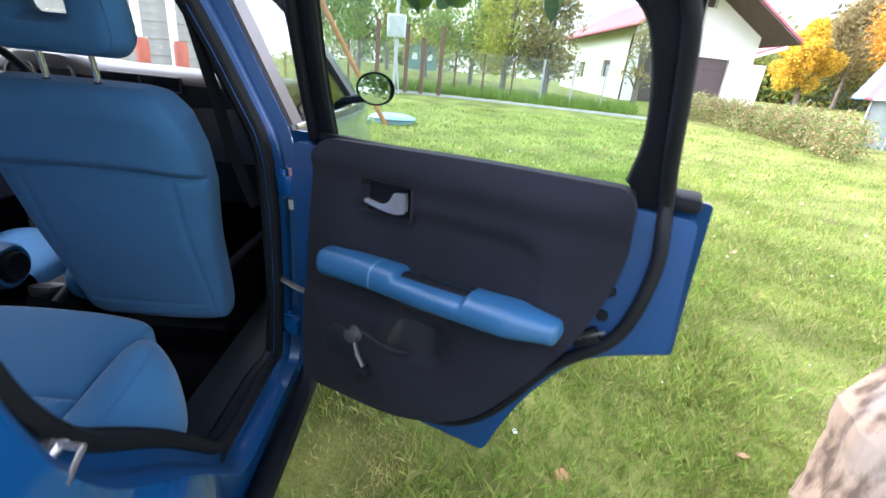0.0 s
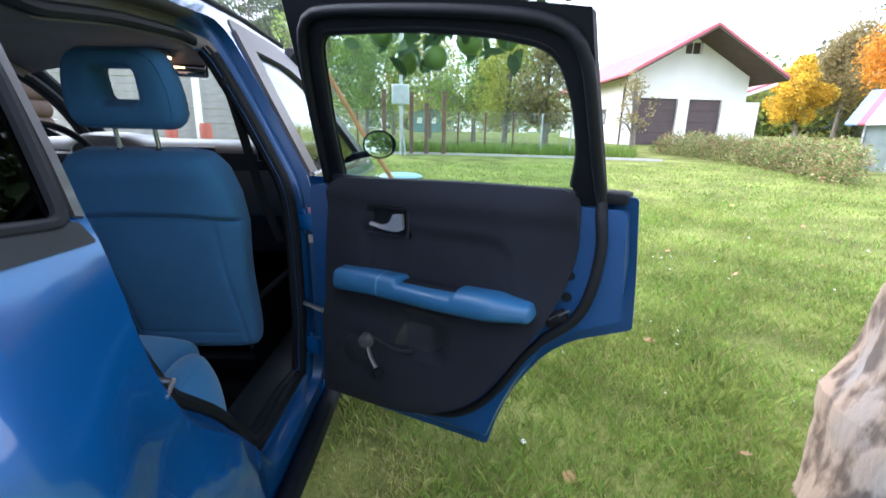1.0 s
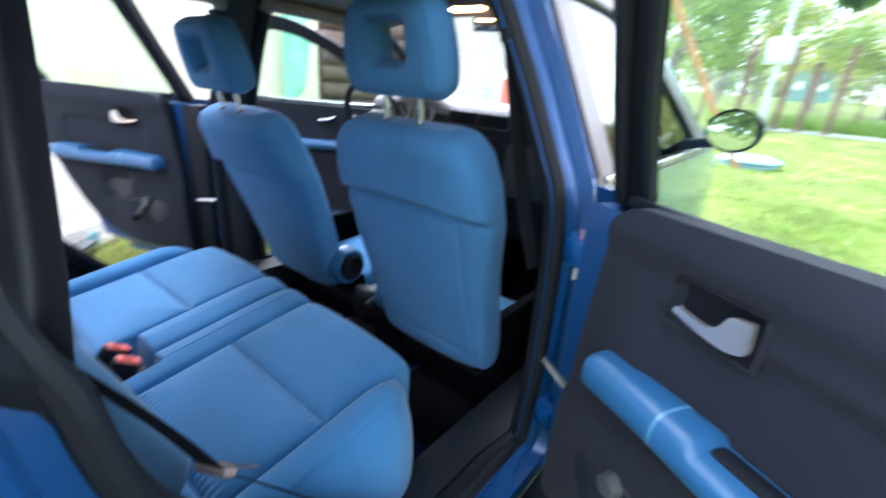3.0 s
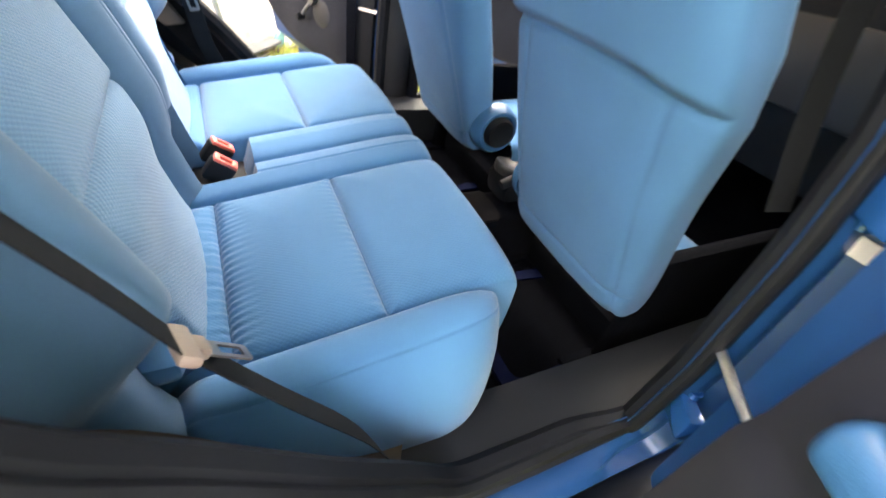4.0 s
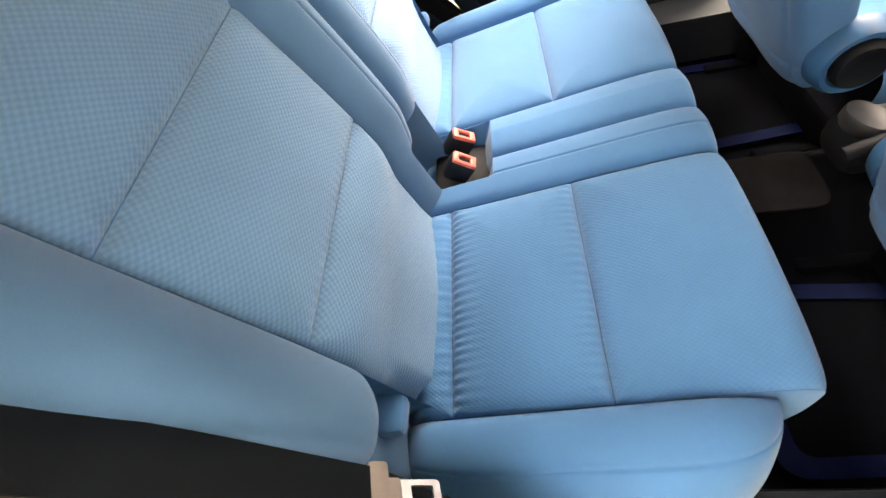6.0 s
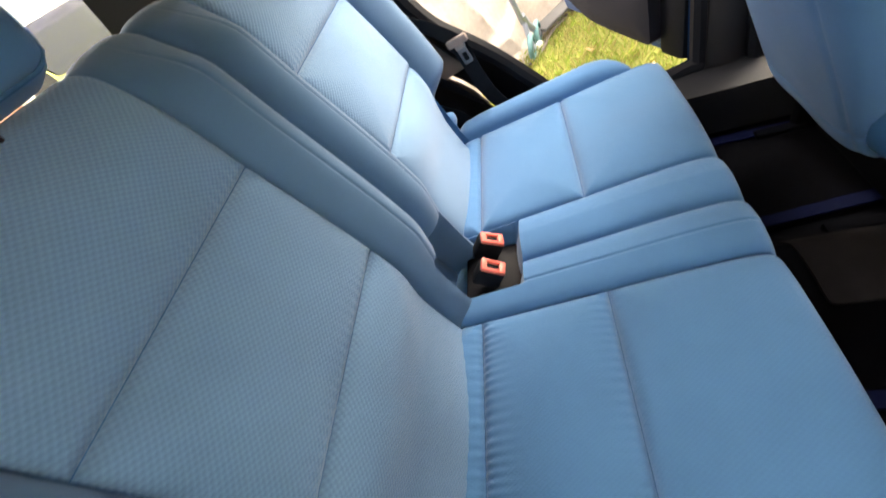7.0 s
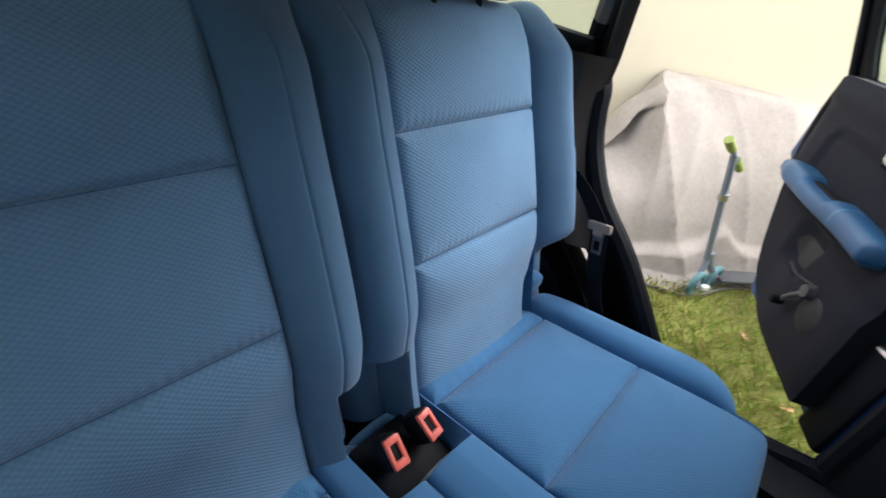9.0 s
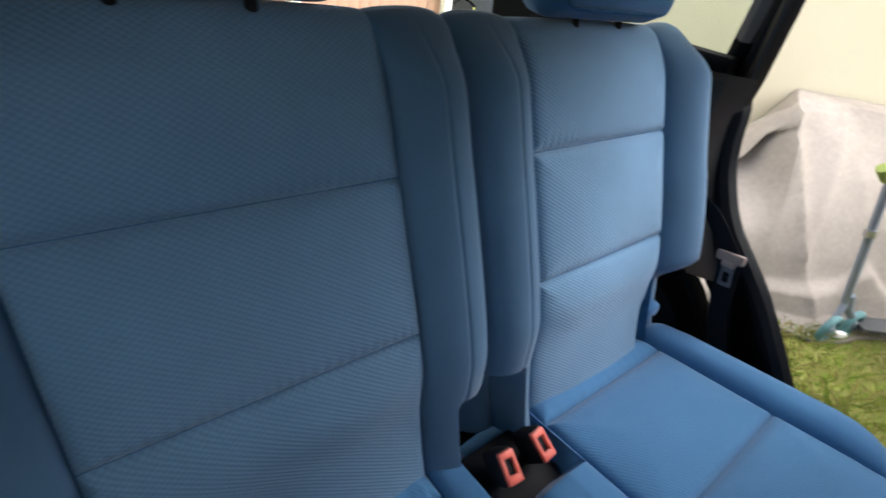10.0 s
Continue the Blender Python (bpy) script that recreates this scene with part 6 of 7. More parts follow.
def tree(x, y, h, r, leafm, label, n=34, per=60, size=0.16, trunk=0.14, open_=0.35, flat=1.0, base=0.3):
    z = ground_z(x, y)
    t = empty("tree", Matrix.Translation((x, y, z)))
    tagged(t, label, "tree")
    top = (rng.uniform(-0.1, 0.1) * h, rng.uniform(-0.1, 0.1) * h, h * 0.85)
    bms = [limb([(0, 0, -0.1), (top[0] * 0.3, top[1] * 0.3, h * 0.35), top], trunk, trunk * 0.2)]
    cents = []
    for k in range(n):
        a, hh = rng.uniform(0, 6.283), rng.uniform(base, 1.0)
        env = math.sin(min(1, (hh - base + 0.12) / (1.08 - base)) * math.pi) ** 0.7
        rr = r * env * rng.uniform(open_, 1.0)
        c = (rr * math.cos(a) + top[0] * hh, rr * math.sin(a) + top[1] * hh, h * hh)
        cents.append((c, rng.uniform(0.7, 1.3)))
        if k % 2 == 0:
            s0 = hh * 0.6 * h * 0.85
            bms.append(limb([(top[0] * hh * 0.6, top[1] * hh * 0.6, s0), (c[0] * 0.5, c[1] * 0.5, (s0 + c[2]) / 2 + 0.1), c], trunk * 0.35, 0.012, 5))
    part("trunk", joined(*bms), M_BARK, t, "grey-brown trunk and limbs")
    V, F = leaf_cloud(cents, per, r * 0.34, size, flat)
    me = bpy.data.meshes.new("crown")
    me.from_pydata(V, [], F)
    me.materials.append(leafm)
    o = new("crown", me)
    o.parent = t
    return t


def at(az, d):
    return 1.23 + d * math.sin(radians(az)), -0.65 + d * math.cos(radians(az))


M_LG = leaf_mat("leaf_green", (0.21, 0.28, 0.08), 0.3, 0.5)
M_LY = leaf_mat("leaf_yellowgreen", (0.36, 0.36, 0.08), 0.3, 0.5)
M_LO = leaf_mat("leaf_orange", (0.62, 0.28, 0.03))
M_LYY = leaf_mat("leaf_yellow", (0.66, 0.46, 0.05))
M_LD = leaf_mat("leaf_dark", (0.13, 0.16, 0.10), 0.3, 0.5)
M_LB = leaf_mat("leaf_brownish", (0.30, 0.25, 0.11), 0.3, 0.5)
for az_, d, h, r, m_, lab in ((8.4, 19.5, 4.4, 2.1, M_LY, "small fruit tree with thinning yellow-green leaves"), (4.5, 24, 5.0, 2.2, M_LG, "green garden tree behind the fence"), (13.5, 18.5, 4.0, 1.3, M_LB, "half-bare garden tree by the house"), (-1, 27, 5.5, 2.6, M_LY, "yellowing garden tree past the fence"),
                              (-9, 22, 5.2, 2.4, M_LG, "green garden tree by the fence"), (-14, 19, 5.5, 2.3, M_LG, "green garden tree by the fence"), (23.6, 20.0, 3.0, 0.8, M_LB, "thin half-bare sapling beside the white garage"), (-5.5, 30, 6.5, 3, M_LY, "yellow-green garden tree far behind the fence")):
    tree(*at(az_, d), h, r, m_, lab, per=16 if h < 3.5 else (150 if h < 4.2 else 230), size=0.075)
tree(*at(38.6, 38), 4.6, 1.7, M_LYY, "bright yellow autumn tree beyond the garage", n=50, per=300, size=0.10)
tree(*at(47.0, 36), 8.0, 3.6, M_LO, "broad orange autumn maple", n=70, per=320, size=0.11)
tree(*at(41.5, 42), 6.4, 2.8, M_LB, "brownish autumn tree behind the garden", n=50, per=240, size=0.11)
for az_, d, h in ((-22.5, 32, 12.5), (-20, 38, 13.0), (-26, 40, 13.5), (-13, 42, 12.5), (-17, 36, 10)):
    tree(*at(az_, d), h, 2.3, M_LD, "tall dark pine behind the garden", n=46, per=140, size=0.11, base=0.35, flat=0.5)

for x_, y_, h_, r_ in ((7.5, -4.5, 5.5, 2.2), (4.0, -9.0, 7.0, 2.6)):
    tree(x_, y_, h_, r_, M_LG, "leafy green garden tree beside the lawn", n=44, per=150, size=0.11, base=0.25)

# far woods along the horizon
cents = []
for k in range(420):
    az_ = rng.uniform(-60, 75)
    d = rng.uniform(55, 80)
    xx, yy = at(az_, d)
    cents.append(((xx, yy, 1.9 + rng.uniform(0.0, 5.5 + 2.0 * math.sin(az_ * 0.3) + 3.0 * sstep(28, 36, az_))), rng.uniform(0.7, 1.4)))
for k in range(170):
    xx, yy = at(rng.uniform(24, 56), rng.uniform(44, 60))
    cents.append(((xx, yy, 2.0 + rng.uniform(0.0, 3.2)), rng.uniform(0.6, 1.0)))
V, F = leaf_cloud(cents, 170, 3.0, 0.28)
me = bpy.data.meshes.new("far_woods")
me.from_pydata(V, [], F)
for m_ in (M_LD, M_LG, M_LB, M_LY):
    me.materials.append(m_)
me.polygons.foreach_set("material_index", [(i // 170) % 4 for i in range(len(F))])
tagged(new("far_woods", me), "mixed autumn woods on the horizon", "woods", kind="stuff")

# apple tree close by: thick leaning trunk, one branch over the door
M_ABARK = bpy.data.materials.new("apple_bark")
M_ABARK.use_nodes = True
nb, lb2 = M_ABARK.node_tree.nodes, M_ABARK.node_tree.links
bsd = nb["Principled BSDF"]
bsd.inputs["Roughness"].default_value = 0.95
tcb = nb.new("ShaderNodeTexCoord")
mpb = nb.new("ShaderNodeMapping")
mpb.inputs["Scale"].default_value = (1, 1, 0.45)
lb2.new(tcb.outputs["Object"], mpb.inputs[0])
n1, n2, vo = nb.new("ShaderNodeTexNoise"), nb.new("ShaderNodeTexNoise"), nb.new("ShaderNodeTexVoronoi")
n1.inputs["Scale"].default_value, n1.inputs["Detail"].default_value = 4.5, 8
n2.inputs["Scale"].default_value, n2.inputs["Detail"].default_value = 15, 14
vo.inputs["Scale"].default_value = 26
vo.feature = "DISTANCE_TO_EDGE"
for q in (n1, n2, vo):
    lb2.new(mpb.outputs[0], q.inputs[0])
# warm lit side and grey shaded side put into the bark colour
rp = nb.new("ShaderNodeValToRGB")
rp.color_ramp.elements[0].position, rp.color_ramp.elements[0].color = 0.52, (0.27, 0.262, 0.26, 1)
rp.color_ramp.elements[1].position, rp.color_ramp.elements[1].color = 0.80, (0.37, 0.265, 0.185, 1)
# y minus x runs from the shaded side round to the lit one
sepb, gr = nb.new("ShaderNodeSeparateXYZ"), nb.new("ShaderNodeMath")
lb2.new(tcb.outputs["Object"], sepb.inputs[0])
dif, gad = nb.new("ShaderNodeMath"), nb.new("ShaderNodeMath")
dif.operation, gr.operation, gad.operation = "SUBTRACT", "MULTIPLY", "ADD"
lb2.new(sepb.outputs[1], dif.inputs[0])
lb2.new(sepb.outputs[0], dif.inputs[1])
lb2.new(dif.outputs[0], gr.inputs[0])
gr.inputs[1].default_value = 0.9
lb2.new(gr.outputs[0], gad.inputs[0])
lb2.new(n1.outputs[0], gad.inputs[1])
lb2.new(gad.outputs[0], rp.inputs[0])
rp2 = nb.new("ShaderNodeValToRGB")
rp2.color_ramp.elements[0].position, rp2.color_ramp.elements[0].color = 0.40, (0.25, 0.235, 0.225, 1)
rp2.color_ramp.elements[1].position, rp2.color_ramp.elements[1].color = 0.52, (1.0, 1.0, 1.0, 1)
lb2.new(n2.outputs[0], rp2.inputs[0])
mm = nb.new("ShaderNodeMixRGB")
mm.blend_type = "MULTIPLY"
mm.inputs[0].default_value = 0.85
lb2.new(rp.outputs[0], mm.inputs[1])
lb2.new(rp2.outputs[0], mm.inputs[2])
lb2.new(mm.outputs[0], bsd.inputs["Base Color"])
adb = nb.new("ShaderNodeMath")
adb.operation = "ADD"
lb2.new(n2.outputs[0], adb.inputs[0])
lb2.new(n1.outputs[0], adb.inputs[1])
bb = nb.new("ShaderNodeBump")
bb.inputs["Strength"].default_value, bb.inputs["Distance"].default_value = 1.0, 0.022
lb2.new(adb.outputs[0], bb.inputs["Height"])
lb2.new(bb.outputs[0], bsd.inputs["Normal"])
apple = empty("apple_tree", Matrix.Translation((2.76, 0.43, 0)))
tagged(apple, "old apple tree, scarred pale trunk, branch with green fruit", "tree")
AX, _ = lerp_path([(0, 0, -0.08), (0.0, 0.0, 0.15), (0.03, 0.0, 0.5), (0.10, -0.02, 1.0), (0.30, 0.10, 1.6), (0.52, 0.30, 2.2)], 40)


def trunk_pt(k, a):
    i = int(round(k))
    c = AX[i]
    h = c[2]
    r = 0.262 + 0.05 * math.exp(-max(0, h + 0.05) / 0.09) * (0.6 + 0.4 * math.sin(3 * a + 1)) + 0.035 * math.exp(-max(0, h) / 0.5) + 0.05 * math.exp(-((h - 0.40) / 0.09) ** 2) * max(0.0, math.cos(a - 2.36)) ** 4
    n_ = noise.noise(Vector((1.6 * math.cos(a), 1.6 * math.sin(a), h * 2.6))) * 0.05 + noise.noise(Vector((5 * math.cos(a), 5 * math.sin(a), h * 7))) * 0.009 + 0.007 * abs(noise.noise(Vector((11 * math.cos(a), 11 * math.sin(a), h * 5))))
    return (c[0] + (r + n_) * math.cos(a), c[1] + (r + n_) * math.sin(a), h)


part("trunk", surf(trunk_pt, list(np.linspace(0, 39, 110)), np.linspace(0, 2 * math.pi, 90)), M_ABARK, apple, "pale peeling bark with grey scars, lit side painted tan")
br = [limb([(0.20, 0.40, 2.13), (-0.5, 0.35, 2.14), (-1.15, 0.42, 1.96), (-1.45, 0.43, 1.80), (-1.70, 0.42, 1.67), (-1.95, 0.41, 1.59)], 0.045, 0.005, 8), limb([(-1.15, 0.42, 1.96), (-1.5, 0.55, 1.92), (-1.85, 0.60, 1.86)], 0.014, 0.004, 6), limb([(-0.9, 0.4, 2.05), (-1.2, 0.2, 2.0), (-1.45, 0.12, 1.98)], 0.012, 0.004, 6)]
SH = Vector((0.32, -0.10, -0.08))
br.append(limb([(0.52, 0.30, 2.15), (0.60, 0.31, 2.2), (0.52, 0.30, 2.05)], 0.07, 0.045, 8))
for v_ in [v_ for b_ in br[:3] for v_ in b_.verts]:
    v_.co += SH
part("branch", joined(*br), M_BARK, apple, "thin grey branch")
# the crown stands above, over the open door
top_ = Vector((0.52, 0.30, 2.2))
cl, limbs = [], []
while len(cl) < 120:
    c = Vector((rng.uniform(-2.6, 1.22), rng.uniform(-1.43, 2.7), rng.uniform(2.4, 4.8)))
    d = math.hypot(c.x + 2.76 - 1.2, c.y + 0.43 + 0.6)
    if c.z < 1.65 + 0.92 * d or ((c.x + 0.70) / 1.9) ** 2 + ((c.y - 0.65) / 2.05) ** 2 + ((c.z - 3.4) / 1.3) ** 2 > 1.0:
        continue
    cl.append((tuple(c), rng.uniform(0.7, 1.2)))
    if len(cl) % 4 == 0:
        limbs.append(limb([tuple(top_ - Vector((0, 0, 0.1))), tuple(top_.lerp(c, 0.5) + Vector((0, 0, 0.35))), tuple(c)], 0.06, 0.008, 6))
for _ in range(44):
    c = Vector((rng.uniform(-1.9, -0.05), rng.uniform(1.4, 2.9), rng.uniform(2.75, 3.7)))
    cl.append((tuple(c), rng.uniform(0.7, 1.1)))
limbs.append(limb([tuple(top_ - Vector((0, 0, 0.1))), (-0.2, 1.1, 2.9), (-0.9, 1.9, 3.15), (-1.6, 2.5, 3.25)], 0.06, 0.010, 6))
part("crown_limbs", joined(*limbs), M_BARK, apple, "grey crooked limbs")
V, F = leaf_cloud(cl, 130, 0.40, 0.058, 0.8)
me = bpy.data.meshes.new("crown")
me.from_pydata(V, [], F)
M_CRL = leaf_mat("apple_crown_leaf", (0.10, 0.15, 0.05), 0.35, 0.35)
me.materials.append(M_CRL)
o = new("crown", me)
o.parent = apple
M_AL = leaf_mat("apple_leaf", (0.10, 0.17, 0.06), 0.35, 0.3)
M_AP = mat("green_apple", (0.17, 0.27, 0.05), 0.35, 0, 0.15, 14, 100, 0.05)


def leaf_mesh(V, F, p, d, n_, L):
    d, n_ = d.normalized(), n_.normalized()
    s = d.cross(n_).normalized()
    n_ = s.cross(d)
    i = len(V)
    prof = [(0, 0), (0.2, 0.24), (0.5, 0.32), (0.8, 0.2), (1.0, 0.0)]
    for t, w in prof:
        c = p + d * L * t - n_ * L * 0.18 * t * t
        V.extend([tuple(c - s * w * L + n_ * 0.09 * L * (w > 0)), tuple(c), tuple(c + s * w * L + n_ * 0.09 * L * (w > 0))])
    for k in range(4):
        F.append((i + 3 * k, i + 3 * k + 3, i + 3 * k + 4, i + 3 * k + 1))
        F.append((i + 3 * k + 1, i + 3 * k + 4, i + 3 * k + 5, i + 3 * k + 2))


V, F = [], []
twigs = [((-1.45, 0.43, 1.78), 12), ((-1.62, 0.42, 1.68), 22), ((-1.75, 0.43, 1.62), 26), ((-1.88, 0.42, 1.61), 24), ((-1.98, 0.45, 1.62), 18), ((-1.68, 0.28, 1.70), 12), ((-1.3, 0.42, 1.9), 14), ((-1.55, 0.55, 1.9), 14), ((-1.85, 0.58, 1.86), 16), ((-1.4, 0.15, 1.98), 10), ((-1.95, 0.5, 1.78), 12)]
for c, n_ in twigs:
    for _ in range(n_):
        p = Vector(c) + SH + Vector(rng.normal(0, 0.06, 3))
        d = Vector((rng.normal(0, 1), rng.normal(0, 1), rng.normal(-0.7, 0.6)))
        if rng.random() < 0.35:
            continue
        leaf_mesh(V, F, p, d, Vector(rng.normal(0, 1, 3)) + Vector((0, 0, 1)), rng.uniform(0.06, 0.095))
me = bpy.data.meshes.new("leaves")
me.from_pydata(V, [], F)
me.materials.append(M_AL)
me.polygons.foreach_set("use_smooth", [True] * len(me.polygons))
o = new("leaves", me)
o.parent = apple
for c in ((-1.76, 0.42, 1.555), (-1.86, 0.43, 1.51), (-1.95, 0.46, 1.50), (-1.64, 0.47, 1.58), (-2.02, 0.40, 1.57)):
    b = lathe([(0.0, 0.028), (0.008, 0.030), (0.022, 0.031), (0.034, 0.018), (0.037, 0.0), (0.032, -0.02), (0.018, -0.034), (0.006, -0.033), (0.0, -0.030)], 18)
    o = part("apple", b, M_AP, apple, "unripe green apple")
    o.location = Vector(c) + SH

# ---- the white garage house ----
M_ROOFRED = mat("red_metal_roof", (0.45, 0.10, 0.12), 0.45, 0.1, 0.12, 1.2, 60, 0.1, 0.003)
M_HWALL = mat("white_house_wall", (0.78, 0.77, 0.74), 0.9, 0, 0.06, 0.8, 60, 0.4, 0.01)
M_GDOOR = mat("brown_garage_door", (0.075, 0.05, 0.05), 0.6, 0, 0.12, 3, 60, 0.1)
M_DARKW = mat("dark_wood_soffit", (0.09, 0.06, 0.05), 0.8, 0, 0.2, 3, 60, 0.2)
HB = 1.10
house = empty("garage_house", Matrix.Translation((10.52, 22.13, HB)) @ Matrix.Rotation(radians(3), 4, "Z"))
tagged(house, "white garage house with red metal roof, two brown doors", "house")
WID, DEP, EAV, RID = 6.3, 9.5, 3.53, 5.30
gar = [(0.71, 0.0), (2.76, 0.0), (2.76, 2.3), (0.71, 2.3)], [(3.36, 0.0), (5.08, 0.0), (5.08, 2.3), (3.36, 2.3)], [(2.78, 4.38), (3.63, 4.38), (3.63, 4.98), (2.78, 4.98)]
g_out = [(0, -0.6), (WID, -0.6), (WID, EAV), (WID / 2, RID), (0, EAV)]
holes = [[(a, max(c, 0.02)) for a, c in g] for g in gar]
part("front_wall", slab(sheet(g_out, holes, 0.6), lambda a, c: (a, 0, c), lambda a, c: (a, 0.25, c)), M_HWALL, house, "white gable wall")
sw_ = [[(2.0, 1.0), (3.0, 1.0), (3.0, 1.9), (2.0, 1.9)], [(5.5, 1.0), (6.5, 1.0), (6.5, 1.9), (5.5, 1.9)]]
part("side_wall", slab(sheet([(0.25, -0.6), (DEP, -0.6), (DEP, EAV), (0.25, EAV)], sw_, 0.8), lambda a, c: (0, a, c), lambda a, c: (0.25, a, c)), mat("cream_house_side", (0.80, 0.75, 0.63), 0.9, 0, 0.06, 0.8, 60, 0.4, 0.01), house, "cream side wall")
part("far_wall", rbox(0.25, DEP, EAV + 0.6, 0.01, 1, at=(WID - 0.125, DEP / 2 + 0.26, EAV / 2 - 0.3)), M_HWALL, house)
for a, b in ((0.71, 2.76), (3.36, 5.08)):
    gd = part("garage_door", rbox(b - a, 0.06, 2.28, 0.01, 1, at=((a + b) / 2, 0.16, 1.155)), M_GDOOR, house, "brown panel garage door")
    for k in range(4):
        part("door_panel", rbox(b - a - 0.1, 0.02, 0.46, 0.012, 1, at=((a + b) / 2, 0.122, 0.32 + 0.56 * k)), M_GDOOR, gd)
for k in range(2):
    wn_ = part("window", rbox(0.9, 0.05, 0.62, 0.01, 1, at=(3.205, 0.16, 4.68)) if k == 0 else rbox(0.05, 1.02, 0.92, 0.01, 1, at=(0.16, 2.5, 1.45)), M_WHITE, house, "white framed window")
    for q in (-0.2, 0.2):
        part("pane", rbox(0.34, 0.02, 0.5, 0.004, 1, at=(3.205 + q, 0.128, 4.68)) if k == 0 else rbox(0.02, 0.42, 0.8, 0.004, 1, at=(0.128, 2.5 + q * 1.2, 1.45)), M_GDOOR, wn_, "dark pane")
for s in (-1, 1):
    ov = 0.65
    sl = (RID - EAV) / (WID / 2)
    x0, x1 = (WID / 2, -ov) if s < 0 else (WID / 2, WID + ov)
    z1 = EAV - sl * ov
    rf_ = part("roof", bm_from([(x0, -1.75, RID + 0.12), (x1, -1.75, z1 + 0.12), (x1, DEP + 0.5, z1 + 0.12), (x0, DEP + 0.5, RID + 0.12), (x0, -1.75, RID), (x1, -1.75, z1), (x1, DEP + 0.5, z1), (x0, DEP + 0.5, RID)],
                           [(0, 1, 2, 3), (7, 6, 5, 4), (0, 4, 5, 1), (1, 5, 6, 2), (2, 6, 7, 3), (3, 7, 4, 0)]), M_ROOFRED, house, "red metal roof slope")
    part("soffit", bm_from([(x0, -1.73, RID - 0.02), (x1, -1.73, z1 - 0.02), (x1, DEP, z1 - 0.02), (x0, DEP, RID - 0.02), (x0, -1.73, RID - 0.10), (x1, -1.73, z1 - 0.10), (x1, DEP, z1 - 0.10), (x0, DEP, RID - 0.10)], [(0, 1, 2, 3), (7, 6, 5, 4), (0, 4, 5, 1), (1, 5, 6, 2), (2, 6, 7, 3), (3, 7, 4, 0)]), M_DARKW, rf_, "dark timber soffit")
    for k in range(16):
        y = -1.7 + k * 0.74
        part("roof_seam", bm_from([(x0, y, RID + 0.135), (x1, y, z1 + 0.135), (x1, y + 0.03, z1 + 0.135), (x0, y + 0.03, RID + 0.135), (x0, y, RID + 0.1), (x1, y, z1 + 0.1), (x1, y + 0.03, z1 + 0.1), (x0, y + 0.03, RID + 0.1)], [(0, 1, 2, 3), (0, 4, 5, 1), (2, 6, 7, 3), (1, 5, 6, 2)]), M_ROOFRED, rf_)
part("gutter", tube([(-0.72, -1.7, 3.16), (-0.72, DEP, 3.16)], 0.07, False, 8), M_ROOFRED, house)
part("downpipe", tube([(-0.7, -1.5, 3.12), (-0.4, -0.8, 2.9), (-0.12, -0.1, 2.5), (-0.12, -0.06, 0.0)], 0.05, False, 8), M_DARKW, house, "brown downpipe")
annex = empty("annex", Matrix.Translation((17.0, 25.2, 1.1)) @ Matrix.Rotation(radians(3), 4, "Z"))
tagged(annex, "low white annex with a red lean-to roof", "annex")
part("wall", rbox(2.6, 3.6, 2.5, 0.02, 1, at=(1.3, 1.8, 1.25)), M_HWALL, annex)
part("roof", rbox(3.4, 4.6, 0.12, 0.02, 1, m=Matrix.Rotation(radians(-20), 4, "Y"), at=(1.2, 1.6, 2.95)), M_ROOFRED, annex, "red lean-to roof")
part("fascia", rbox(3.4, 0.05, 0.16, 0.01, 1, m=Matrix.Rotation(radians(-20), 4, "Y"), at=(1.25, -0.72, 2.84)), M_WHITE, annex, "white roof edge board")

# hedge of dry perennials before the garage
cents, cent2 = [], []
for k in range(150):
    t = k / 149
    az_ = 26.6 + 17.2 * t + rng.normal(0, 0.3)
    d = 19.5 - 7.6 * t + rng.normal(0, 0.35)
    xx, yy = at(az_, d)
    cents.append(((xx, yy, ground_z(xx, yy) + rng.uniform(0.1, 0.62)), rng.uniform(0.7, 1.3)))
V, F = leaf_cloud(cents, 170, 0.36, 0.035, 0.9)
me = bpy.data.meshes.new("dry_hedge")
me.from_pydata(V, [], F)
M_H1, M_H2, M_H3 = leaf_mat("hedge_straw", (0.40, 0.33, 0.16)), leaf_mat("hedge_green", (0.18, 0.24, 0.07)), leaf_mat("hedge_brown", (0.28, 0.15, 0.09))
for m_ in (M_H1, M_H2, M_H3):
    me.materials.append(m_)
me.polygons.foreach_set("material_index", [(0, 1, 1, 2, 0, 1)[(i // 57) % 6] for i in range(len(F))])
tagged(new("dry_hedge", me), "straw-coloured dried perennials along the lawn edge", "plants", kind="stuff")

# wire fence with rusty posts, meter box
M_RUST = mat("rusty_post", (0.17, 0.10, 0.075), 0.8, 0.2, 0.3, 4, 60, 0.3)
M_GALV = mat("galvanised", (0.42, 0.43, 0.44), 0.5, 0.5, 0.15, 6, 80, 0.1)
fence = empty("wire_fence")
tagged(fence, "wire mesh garden fence on rusty posts", "fence")
for az_ in (2.6, 6.0, 9.5, 13, 16.5, 20.0, -10, -13.5, -17):
    xx, yy = at(az_, 17.2)
    z = ground_z(xx, yy)
    part("post", tube([(xx, yy, z - 0.1), (xx, yy, z + 1.45)], 0.035, False, 8), M_RUST if az_ < 12 else M_GALV, fence)
V, F = [], []
